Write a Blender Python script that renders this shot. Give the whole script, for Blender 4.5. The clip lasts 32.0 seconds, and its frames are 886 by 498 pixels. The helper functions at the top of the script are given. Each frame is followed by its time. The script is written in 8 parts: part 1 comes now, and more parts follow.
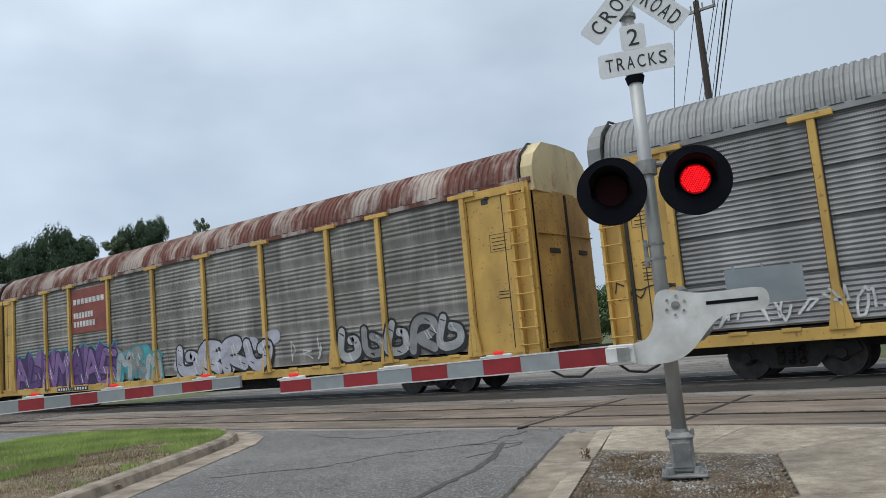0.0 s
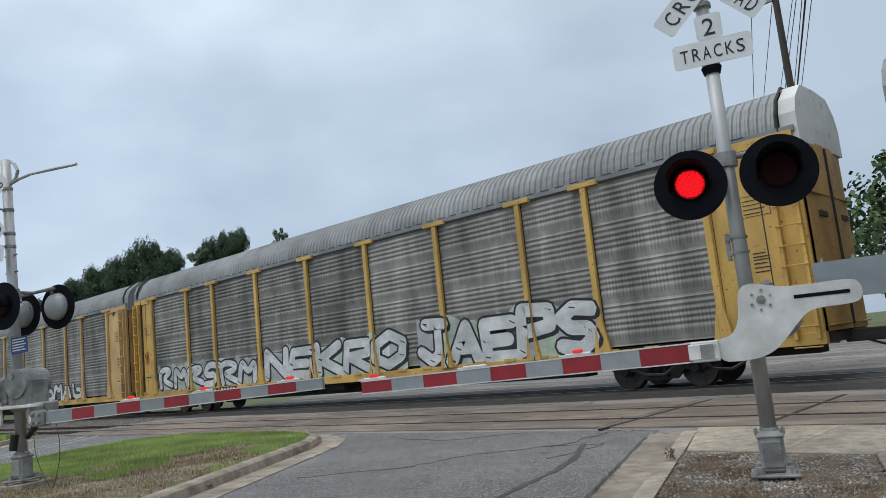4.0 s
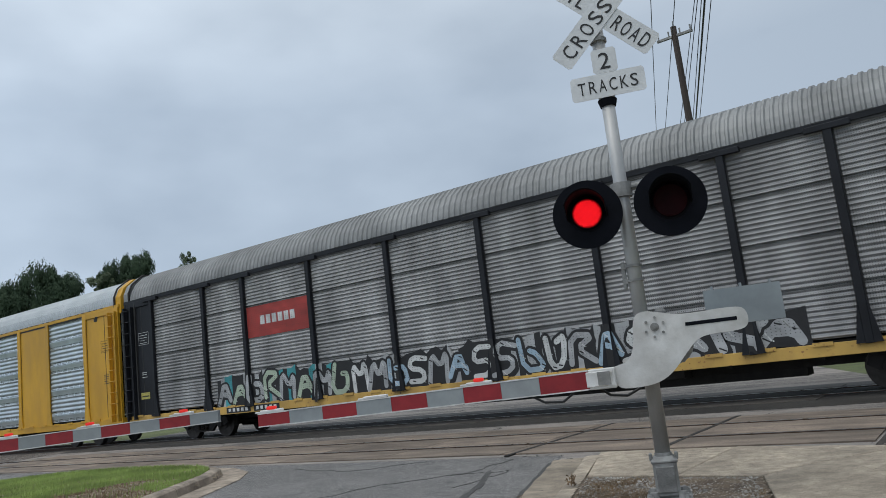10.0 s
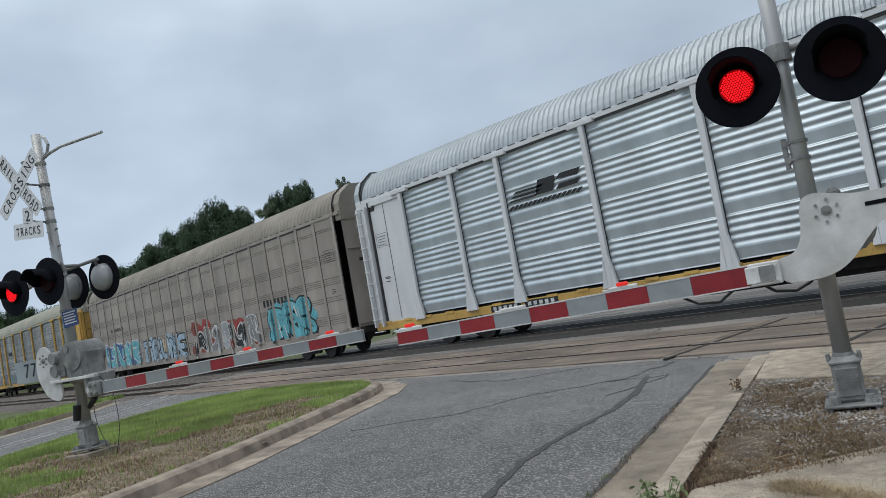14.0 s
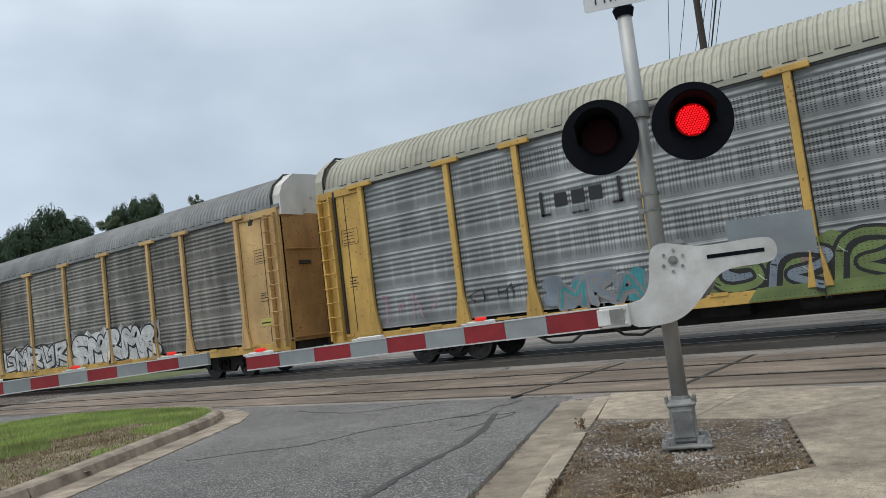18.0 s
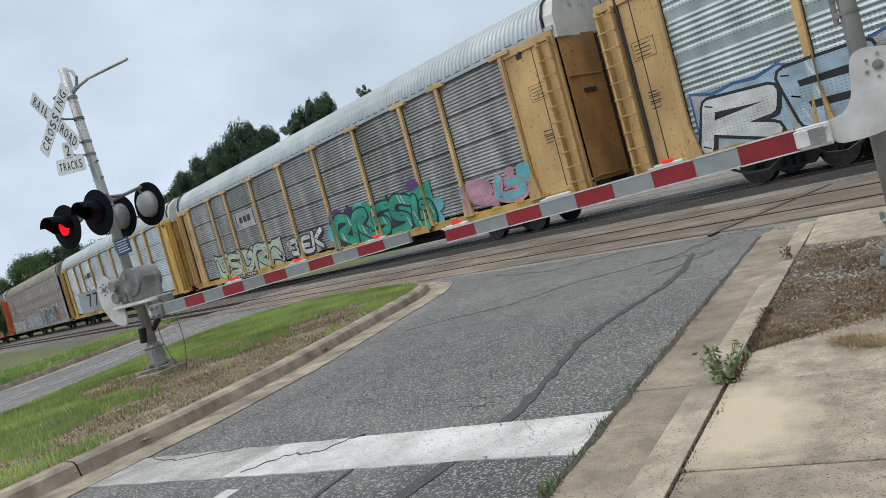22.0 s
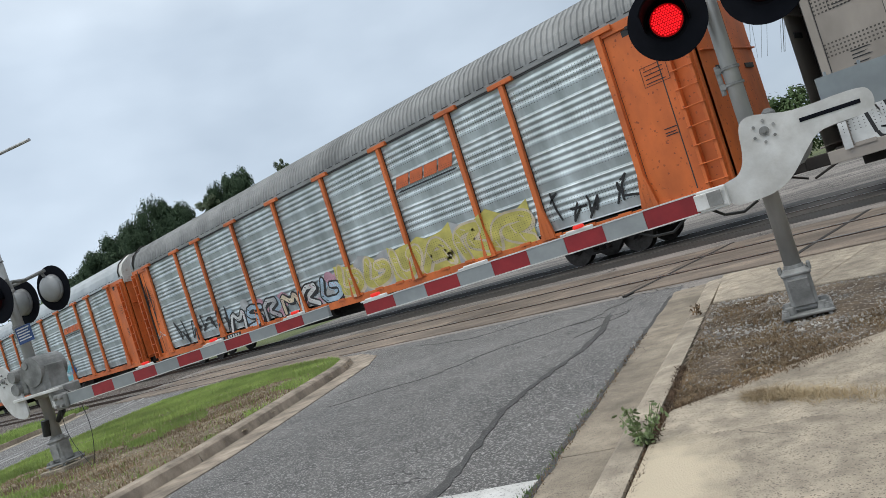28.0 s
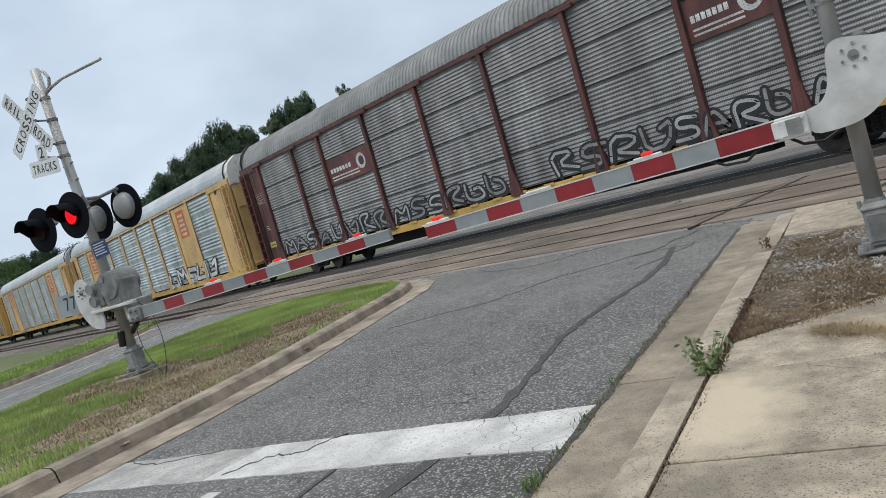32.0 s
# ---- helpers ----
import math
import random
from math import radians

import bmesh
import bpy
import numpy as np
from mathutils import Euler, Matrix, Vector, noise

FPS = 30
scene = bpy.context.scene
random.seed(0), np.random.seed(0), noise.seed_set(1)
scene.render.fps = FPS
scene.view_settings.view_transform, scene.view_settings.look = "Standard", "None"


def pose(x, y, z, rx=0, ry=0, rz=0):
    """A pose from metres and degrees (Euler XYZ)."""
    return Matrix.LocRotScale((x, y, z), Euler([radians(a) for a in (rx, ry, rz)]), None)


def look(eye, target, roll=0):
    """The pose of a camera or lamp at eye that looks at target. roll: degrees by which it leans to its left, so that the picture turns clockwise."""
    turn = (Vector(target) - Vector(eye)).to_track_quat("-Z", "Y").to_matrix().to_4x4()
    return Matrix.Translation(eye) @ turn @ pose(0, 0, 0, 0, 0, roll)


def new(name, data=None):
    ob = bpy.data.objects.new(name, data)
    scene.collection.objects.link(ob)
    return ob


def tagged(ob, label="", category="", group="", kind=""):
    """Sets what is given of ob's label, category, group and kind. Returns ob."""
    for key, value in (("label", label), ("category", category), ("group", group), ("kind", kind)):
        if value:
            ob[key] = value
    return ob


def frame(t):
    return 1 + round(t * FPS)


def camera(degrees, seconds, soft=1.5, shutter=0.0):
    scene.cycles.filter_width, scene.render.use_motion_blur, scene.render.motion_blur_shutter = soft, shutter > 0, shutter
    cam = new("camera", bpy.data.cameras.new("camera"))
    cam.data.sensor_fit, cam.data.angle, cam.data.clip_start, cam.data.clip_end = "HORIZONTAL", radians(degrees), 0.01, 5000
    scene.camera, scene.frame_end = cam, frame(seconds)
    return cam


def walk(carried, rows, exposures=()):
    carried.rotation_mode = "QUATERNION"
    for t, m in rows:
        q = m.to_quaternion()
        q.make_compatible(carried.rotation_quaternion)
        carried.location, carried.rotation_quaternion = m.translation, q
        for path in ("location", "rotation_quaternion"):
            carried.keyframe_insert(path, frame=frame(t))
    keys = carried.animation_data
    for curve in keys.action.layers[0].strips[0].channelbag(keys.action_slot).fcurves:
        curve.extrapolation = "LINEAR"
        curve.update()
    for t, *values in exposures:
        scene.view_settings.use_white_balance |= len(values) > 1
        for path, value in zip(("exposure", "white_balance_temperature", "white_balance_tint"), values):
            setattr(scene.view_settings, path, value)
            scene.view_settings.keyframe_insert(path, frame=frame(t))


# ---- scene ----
cam = camera(60.7, 32.0, 0.75)
# stops, kelvin and tint of the camera's own brightness and white balance
EXPOSURES = ((0.0, 0.05, 6250, 10), (4.0, 0.0, 6150, 10), (7.5, -0.19, 6150, 10), (9.5, -0.24, 6150, 10), (11.0, -0.04, 6250, 10), (12.5, -0.14, 6200, 10), (15.5, -0.1, 6250, 10), (18.5, 0.03, 6450, 10), (20.5, 0.14, 6450, 10), (24.5, 0.13, 6400, 10), (32.0, 0.13, 6380, 10))
PATH = [
    (0, (2.268, -6.043, 1.324), (1.092, -4.444, 1.572), -5.2),
    (0.5, (2.26, -6.016, 1.322), (1.124, -4.4, 1.635), -4.8),
    (1, (2.256, -6.028, 1.293), (1.066, -4.432, 1.491), -7.0),
    (1.5, (2.255, -6.045, 1.287), (1.021, -4.475, 1.411), -8.4),
    (2, (2.275, -6.007, 1.283), (1.089, -4.4, 1.39), -10.0),
    (2.5, (2.285, -6.008, 1.29), (1.145, -4.369, 1.428), -11.5),
    (3, (2.29, -5.997, 1.309), (1.161, -4.36, 1.523), -9.6),
    (3.5, (2.27, -6.022, 1.317), (1.08, -4.446, 1.633), -5.6),
    (4, (2.271, -6.078, 1.286), (0.948, -4.604, 1.564), -5.9),
    (4.5, (2.257, -6.078, 1.286), (0.841, -4.679, 1.48), -7.7),
    (6.5, (2.299, -6.011, 1.302), (1.076, -4.471, 1.668), -7.1),
    (7, (2.29, -6.007, 1.288), (1.136, -4.408, 1.616), -7.7),
    (7.5, (2.281, -6.014, 1.271), (1.109, -4.419, 1.558), -8.2),
    (8, (2.281, -6.02, 1.271), (1.078, -4.443, 1.527), -8.2),
    (8.5, (2.298, -6.028, 1.283), (1.08, -4.462, 1.539), -8.4),
    (9, (2.307, -5.996, 1.286), (1.096, -4.424, 1.535), -9.4),
    (9.5, (2.321, -5.971, 1.294), (1.138, -4.381, 1.562), -8.6),
    (10, (2.314, -5.943, 1.312), (1.175, -4.33, 1.629), -6.7),
    (10.5, (2.302, -5.957, 1.277), (1.101, -4.373, 1.493), -7.4),
    (11, (2.301, -5.893, 1.278), (0.926, -4.445, 1.395), -10.0),
    (11.5, (2.296, -5.848, 1.277), (0.789, -4.535, 1.372), -11.8),
    (12, (2.171, -5.773, 1.263), (0.651, -4.475, 1.328), -9.4),
    (12.5, (1.994, -5.659, 1.283), (0.561, -4.265, 1.354), -5.8),
    (13, (2.071, -5.551, 1.288), (0.668, -4.127, 1.365), -6.6),
    (13.5, (2.166, -5.489, 1.304), (0.683, -4.15, 1.39), -9.5),
    (14, (2.175, -5.494, 1.312), (0.701, -4.15, 1.451), -10.3),
    (14.5, (2.131, -5.513, 1.328), (0.853, -3.988, 1.528), -9.5),
    (15, (2.134, -5.5, 1.312), (1.123, -3.787, 1.523), -8.6),
    (15.5, (2.13, -5.511, 1.312), (1.202, -3.755, 1.548), -7.5),
    (17.5, (2.022, -5.401, 1.25), (0.998, -3.724, 1.623), -4.7),
    (18, (2.065, -5.466, 1.287), (0.88, -3.863, 1.455), -7.0),
    (18.5, (2.078, -5.506, 1.292), (0.749, -4.012, 1.338), -9.5),
    (19, (2.109, -5.564, 1.285), (0.693, -4.152, 1.264), -11.8),
    (19.5, (2.096, -5.592, 1.268), (0.558, -4.315, 1.208), -13.3),
    (20, (2.114, -5.604, 1.282), (0.535, -4.379, 1.203), -14.7),
    (20.5, (2.12, -5.609, 1.282), (0.534, -4.394, 1.197), -15.8),
    (21, (2.121, -5.613, 1.282), (0.526, -4.411, 1.18), -15.7),
    (21.5, (2.126, -5.617, 1.284), (0.539, -4.404, 1.181), -15.2),
    (22, (2.133, -5.618, 1.285), (0.567, -4.377, 1.191), -15.4),
    (22.5, (2.138, -5.604, 1.286), (0.615, -4.31, 1.219), -17.0),
    (23, (2.138, -5.565, 1.289), (0.718, -4.158, 1.225), -18.5),
    (23.5, (2.142, -5.549, 1.284), (0.781, -4.085, 1.207), -19.4),
    (24, (2.144, -5.547, 1.283), (0.786, -4.083, 1.178), -19.8),
    (24.5, (2.142, -5.542, 1.279), (0.786, -4.079, 1.142), -19.7),
    (26.5, (2.125, -5.58, 1.263), (0.753, -4.135, 1.093), -16.1),
    (27, (2.132, -5.599, 1.29), (0.73, -4.175, 1.229), -16.2),
    (27.5, (2.146, -5.592, 1.298), (0.744, -4.166, 1.317), -16.8),
    (28, (2.151, -5.584, 1.293), (0.749, -4.158, 1.316), -17.6),
    (28.5, (2.153, -5.588, 1.286), (0.736, -4.176, 1.295), -17.6),
    (29, (2.153, -5.588, 1.288), (0.725, -4.188, 1.289), -17.2),
    (29.5, (2.151, -5.583, 1.283), (0.723, -4.182, 1.269), -17.4),
    (30, (2.145, -5.583, 1.285), (0.71, -4.19, 1.249), -17.5),
    (30.5, (2.132, -5.59, 1.281), (0.661, -4.236, 1.224), -16.5),
    (31, (2.113, -5.596, 1.276), (0.603, -4.287, 1.192), -15.6),
    (31.5, (2.107, -5.596, 1.273), (0.572, -4.318, 1.171), -15.7),
    (32, (2.111, -5.588, 1.269), (0.573, -4.314, 1.157), -16.3),
]
walk(cam, [(t, look(eye, target, roll)) for t, eye, target, roll in PATH], EXPOSURES)

# ---- world and light ----
SUN_TURN, SUN_HEIGHT = radians(200), radians(55)
world = bpy.data.worlds.new("overcast_sky")
scene.world = world
world.use_nodes = True


def sky_nodes():
    nt = world.node_tree
    nt.nodes.clear()
    N, L = nt.nodes.new, nt.links.new
    out, bg = N("ShaderNodeOutputWorld"), N("ShaderNodeBackground")
    sky = N("ShaderNodeTexSky")
    sky.sky_type, sky.sun_disc = "NISHITA", False
    sky.sun_elevation, sky.sun_rotation = SUN_HEIGHT, SUN_TURN
    dim = N("ShaderNodeVectorMath")
    dim.operation = "SCALE"
    dim.inputs["Scale"].default_value = 0.10
    L(sky.outputs["Color"], dim.inputs[0])
    co, sep = N("ShaderNodeTexCoord"), N("ShaderNodeSeparateXYZ")
    L(co.outputs["Generated"], sep.inputs[0])
    mp = N("ShaderNodeMapping")
    mp.inputs["Scale"].default_value = (1.0, 1.0, 2.0)
    L(co.outputs["Generated"], mp.inputs["Vector"])
    big, fine = N("ShaderNodeTexNoise"), N("ShaderNodeTexNoise")
    big.inputs["Scale"].default_value, big.inputs["Detail"].default_value = 1.7, 4
    big.inputs["Roughness"].default_value = 0.55
    fine.inputs["Scale"].default_value, fine.inputs["Detail"].default_value = 7.0, 4
    L(mp.outputs[0], big.inputs["Vector"])
    L(mp.outputs[0], fine.inputs["Vector"])
    add = N("ShaderNodeMath")
    add.operation, add.inputs[1].default_value = "MULTIPLY_ADD", 0.3
    L(fine.outputs["Fac"], add.inputs[0])
    L(big.outputs["Fac"], add.inputs[2])
    ramp = N("ShaderNodeValToRGB")
    ramp.color_ramp.elements[0].position, ramp.color_ramp.elements[0].color = 0.44, (0.40, 0.475, 0.562, 1)
    ramp.color_ramp.elements[1].position, ramp.color_ramp.elements[1].color = 0.82, (0.565, 0.65, 0.74, 1)
    L(add.outputs[0], ramp.inputs[0])
    lift = N("ShaderNodeMapRange")  # thinner, brighter and whiter cloud overhead
    lift.inputs["From Min"].default_value, lift.inputs["From Max"].default_value = 0.35, 1.0
    L(sep.outputs["Z"], lift.inputs["Value"])
    tone = N("ShaderNodeMix")
    tone.data_type = "RGBA"
    tone.inputs["A"].default_value, tone.inputs["B"].default_value = (1, 1, 1, 1), (2.8, 2.5, 2.15, 1)
    L(lift.outputs[0], tone.inputs["Factor"])
    grow = N("ShaderNodeVectorMath")
    grow.operation = "MULTIPLY"
    L(ramp.outputs[0], grow.inputs[0])
    L(tone.outputs["Result"], grow.inputs[1])
    lean = N("ShaderNodeVectorMath")  # the cloud thins towards the west
    lean.operation = "DOT_PRODUCT"
    lean.inputs[1].default_value = (-0.8, -0.6, 0.0)
    L(co.outputs["Generated"], lean.inputs[0])
    gain = N("ShaderNodeMath")
    gain.operation, gain.inputs[1].default_value, gain.inputs[2].default_value = "MULTIPLY_ADD", 0.26, 0.97
    L(lean.outputs["Value"], gain.inputs[0])
    slope = N("ShaderNodeVectorMath")
    slope.operation = "SCALE"
    L(grow.outputs[0], slope.inputs[0])
    L(gain.outputs[0], slope.inputs["Scale"])
    mix = N("ShaderNodeMix")
    mix.data_type, mix.inputs["Factor"].default_value = "RGBA", 0.93
    L(dim.outputs[0], mix.inputs["A"])
    L(slope.outputs[0], mix.inputs["B"])
    L(mix.outputs["Result"], bg.inputs["Color"])
    bg.inputs["Strength"].default_value = 1.08
    L(bg.outputs[0], out.inputs[0])


sky_nodes()
sun = new("sun", bpy.data.lights.new("sun", "SUN"))
sun.data.energy, sun.data.angle, sun.data.color = 0.95, radians(40), (1.0, 0.93, 0.82)
sun.matrix_world = look((0, 0, 30), (0 + 30 * math.sin(SUN_TURN) * -0.7, -30 * math.cos(SUN_TURN) * 0.7, -13))

# ---- materials ----
MATS = {}


def mat(name, a, b=None, scale=3.0, rough=0.7, metal=0.0, bump=0.0, bscale=60.0, grime=0.25, gscale=0.7, stretch=(1, 1, 1), contrast=(0.35, 0.7),
        vary=0.0, speck=None, holes=None, shine=0.5, cracks=None, stain=None):
    """a, b: two colours mixed by noise; grime darkens in broad patches; speck: (scale, colour, amount); holes: rows of punched dots (pitch x, pitch z, size, half a tier, share, height offset, then the bare middle and the groups along x);
    cracks: (cells a metre, width, colour); stain: (x, y, radius along, radius across, turn, colour) of one spilt patch."""
    if name in MATS:
        return MATS[name]
    m = bpy.data.materials.new(name)
    m.use_nodes = True
    nt = m.node_tree
    N, L = nt.nodes.new, nt.links.new
    p = nt.nodes["Principled BSDF"]
    p.inputs["Metallic"].default_value = metal
    p.inputs["Specular IOR Level"].default_value = shine
    co = N("ShaderNodeTexCoord")
    mp = N("ShaderNodeMapping")
    mp.inputs["Scale"].default_value = stretch
    info = N("ShaderNodeObjectInfo")
    off = N("ShaderNodeVectorMath")
    off.operation = "MULTIPLY_ADD"
    off.inputs[1].default_value = (37.0, 53.0, 71.0)
    comb = N("ShaderNodeCombineXYZ")
    for i in range(3):
        L(info.outputs["Random"], comb.inputs[i])
    L(comb.outputs[0], off.inputs[0])
    L(co.outputs["Object"], off.inputs[2])
    L(off.outputs[0], mp.inputs["Vector"])
    n1 = N("ShaderNodeTexNoise")
    n1.inputs["Scale"].default_value, n1.inputs["Detail"].default_value, n1.inputs["Roughness"].default_value = scale, 8, 0.62
    L(mp.outputs[0], n1.inputs["Vector"])
    ramp = N("ShaderNodeValToRGB")
    b = b or tuple(min(1, c * 0.75) for c in a)
    ramp.color_ramp.elements[0].position, ramp.color_ramp.elements[0].color = contrast[0], (*b, 1)
    ramp.color_ramp.elements[1].position, ramp.color_ramp.elements[1].color = contrast[1], (*a, 1)
    L(n1.outputs["Fac"], ramp.inputs[0])
    col = ramp.outputs[0]
    n2 = N("ShaderNodeTexNoise")
    n2.inputs["Scale"].default_value, n2.inputs["Detail"].default_value = gscale, 6
    L(mp.outputs[0], n2.inputs["Vector"])
    mr = N("ShaderNodeMapRange")
    mr.inputs["From Min"].default_value, mr.inputs["From Max"].default_value = 0.3, 0.7
    mr.inputs["To Min"].default_value, mr.inputs["To Max"].default_value = 1.0 - grime, 1.0 + grime * 0.4
    L(n2.outputs["Fac"], mr.inputs["Value"])
    mul = N("ShaderNodeVectorMath")
    mul.operation = "SCALE"
    L(col, mul.inputs[0])
    L(mr.outputs[0], mul.inputs["Scale"])
    col = mul.outputs[0]
    if vary:
        vr = N("ShaderNodeMapRange")
        vr.inputs["To Min"].default_value, vr.inputs["To Max"].default_value = 1 - vary, 1 + vary
        L(info.outputs["Random"], vr.inputs["Value"])
        mv = N("ShaderNodeVectorMath")
        mv.operation = "SCALE"
        L(col, mv.inputs[0])
        L(vr.outputs[0], mv.inputs["Scale"])
        col = mv.outputs[0]
    if speck:
        vo = N("ShaderNodeTexVoronoi")
        vo.inputs["Scale"].default_value = speck[0]
        L(off.outputs[0], vo.inputs["Vector"])
        sr = N("ShaderNodeSeparateColor")
        L(vo.outputs["Color"], sr.inputs[0])
        th = N("ShaderNodeMapRange")
        th.inputs["From Min"].default_value, th.inputs["From Max"].default_value = 1 - speck[2], 1.0
        L(sr.outputs[0], th.inputs["Value"])
        mx = N("ShaderNodeMix")
        mx.data_type = "RGBA"
        L(th.outputs[0], mx.inputs["Factor"])
        L(col, mx.inputs["A"])
        mx.inputs["B"].default_value = (*speck[1], 1)
        col = mx.outputs["Result"]
    if stain:
        sm = N("ShaderNodeMapping")
        sm.vector_type = "TEXTURE"
        sm.inputs["Location"].default_value, sm.inputs["Rotation"].default_value, sm.inputs["Scale"].default_value = (stain[0], stain[1], 0), (0, 0, stain[4]), (stain[2], stain[3], 1e3)
        L(co.outputs["Object"], sm.inputs["Vector"])
        ln = N("ShaderNodeVectorMath")
        ln.operation = "LENGTH"
        L(sm.outputs[0], ln.inputs[0])
        sn = N("ShaderNodeTexNoise")
        sn.inputs["Scale"].default_value, sn.inputs["Detail"].default_value = 7.0, 6
        L(co.outputs["Object"], sn.inputs["Vector"])
        ad = N("ShaderNodeMath")
        ad.operation = "MULTIPLY_ADD"
        ad.inputs[1].default_value = 0.9
        L(sn.outputs["Fac"], ad.inputs[0])
        L(ln.outputs["Value"], ad.inputs[2])
        sr2 = N("ShaderNodeMapRange")
        sr2.inputs["From Min"].default_value, sr2.inputs["From Max"].default_value = 1.55, 0.95
        L(ad.outputs[0], sr2.inputs["Value"])
        mx = N("ShaderNodeMix")
        mx.data_type = "RGBA"
        L(sr2.outputs[0], mx.inputs["Factor"])
        L(col, mx.inputs["A"])
        mx.inputs["B"].default_value = (*stain[5], 1)
        col = mx.outputs["Result"]
    if cracks:
        wob = N("ShaderNodeTexNoise")
        wob.inputs["Scale"].default_value, wob.inputs["Detail"].default_value = cracks[0] * 2.0, 5
        L(off.outputs[0], wob.inputs["Vector"])
        shift = N("ShaderNodeVectorMath")
        shift.operation = "MULTIPLY_ADD"
        shift.inputs[1].default_value = (0.5 / cracks[0],) * 3
        L(wob.outputs["Color"], shift.inputs[0])
        L(off.outputs[0], shift.inputs[2])
        vc = N("ShaderNodeTexVoronoi")
        vc.feature = "DISTANCE_TO_EDGE"
        vc.inputs["Scale"].default_value = cracks[0]
        L(shift.outputs[0], vc.inputs["Vector"])
        few = N("ShaderNodeTexNoise")
        few.inputs["Scale"].default_value = cracks[0] * 0.6
        L(off.outputs[0], few.inputs["Vector"])
        wid = N("ShaderNodeMapRange")
        wid.inputs["From Min"].default_value, wid.inputs["From Max"].default_value = 0.46, 0.66
        wid.inputs["To Min"].default_value, wid.inputs["To Max"].default_value = 0.0, cracks[1] * cracks[0]
        L(few.outputs["Fac"], wid.inputs["Value"])
        lt = N("ShaderNodeMath")
        lt.operation = "LESS_THAN"
        L(vc.outputs["Distance"], lt.inputs[0])
        L(wid.outputs[0], lt.inputs[1])
        mx = N("ShaderNodeMix")
        mx.data_type = "RGBA"
        L(lt.outputs[0], mx.inputs["Factor"])
        L(col, mx.inputs["A"])
        mx.inputs["B"].default_value = (*cracks[2], 1)
        col = mx.outputs["Result"]
    if holes:
        sep = N("ShaderNodeSeparateXYZ")
        L(co.outputs["Object"], sep.inputs[0])
        parts = []
        for axis, pitch in (("X", holes[0]), ("Z", holes[1])):
            w = N("ShaderNodeMath")
            w.operation, w.inputs[1].default_value = "PINGPONG", pitch / 2
            L(sep.outputs[axis], w.inputs[0])
            d = N("ShaderNodeMath")
            d.operation, d.inputs[1].default_value = "LESS_THAN", pitch * holes[2] / 2
            L(w.outputs[0], d.inputs[0])
            parts.append(d)
        both = N("ShaderNodeMath")
        both.operation = "MULTIPLY"
        L(parts[0].outputs[0], both.inputs[0])
        L(parts[1].outputs[0], both.inputs[1])
        band = N("ShaderNodeMath")
        band.operation, band.inputs[1].default_value = "PINGPONG", holes[3]
        drop = N("ShaderNodeMath")
        drop.operation, drop.inputs[1].default_value = "SUBTRACT", holes[5] if len(holes) > 5 else 0.0
        L(sep.outputs["Z"], drop.inputs[0])
        L(drop.outputs[0], band.inputs[0])
        inb = N("ShaderNodeMath")
        inb.operation, inb.inputs[1].default_value = "LESS_THAN", holes[3] * holes[4]
        L(band.outputs[0], inb.inputs[0])
        both2 = N("ShaderNodeMath")
        both2.operation = "MULTIPLY"
        L(both.outputs[0], both2.inputs[0])
        L(inb.outputs[0], both2.inputs[1])
        for axis, source, swing, over in (("Z", band, None, holes[6]), ("X", None, holes[7], holes[8])) if len(holes) > 6 else ():
            if source is None:
                source = N("ShaderNodeMath")
                source.operation, source.inputs[1].default_value = "PINGPONG", swing
                L(sep.outputs[axis], source.inputs[0])
            keep = N("ShaderNodeMath")
            keep.operation, keep.inputs[1].default_value = "GREATER_THAN", over
            L(source.outputs[0], keep.inputs[0])
            last = both2
            both2 = N("ShaderNodeMath")
            both2.operation = "MULTIPLY"
            L(last.outputs[0], both2.inputs[0])
            L(keep.outputs[0], both2.inputs[1])
        mx = N("ShaderNodeMix")
        mx.data_type = "RGBA"
        L(both2.outputs[0], mx.inputs["Factor"])
        L(col, mx.inputs["A"])
        mx.inputs["B"].default_value = (0.02, 0.02, 0.02, 1)
        col = mx.outputs["Result"]
    L(col, p.inputs["Base Color"])
    rr = N("ShaderNodeMapRange")
    rr.inputs["To Min"].default_value, rr.inputs["To Max"].default_value = max(0.05, rough - 0.12), min(1, rough + 0.12)
    L(n1.outputs["Fac"], rr.inputs["Value"])
    L(rr.outputs[0], p.inputs["Roughness"])
    if bump:
        nb = N("ShaderNodeTexNoise")
        nb.inputs["Scale"].default_value, nb.inputs["Detail"].default_value = bscale, 4
        L(off.outputs[0], nb.inputs["Vector"])
        bp = N("ShaderNodeBump")
        bp.inputs["Strength"].default_value, bp.inputs["Distance"].default_value = bump, 0.015
        L(nb.outputs["Fac"], bp.inputs["Height"])
        L(bp.outputs[0], p.inputs["Normal"])
    MATS[name] = m
    return m


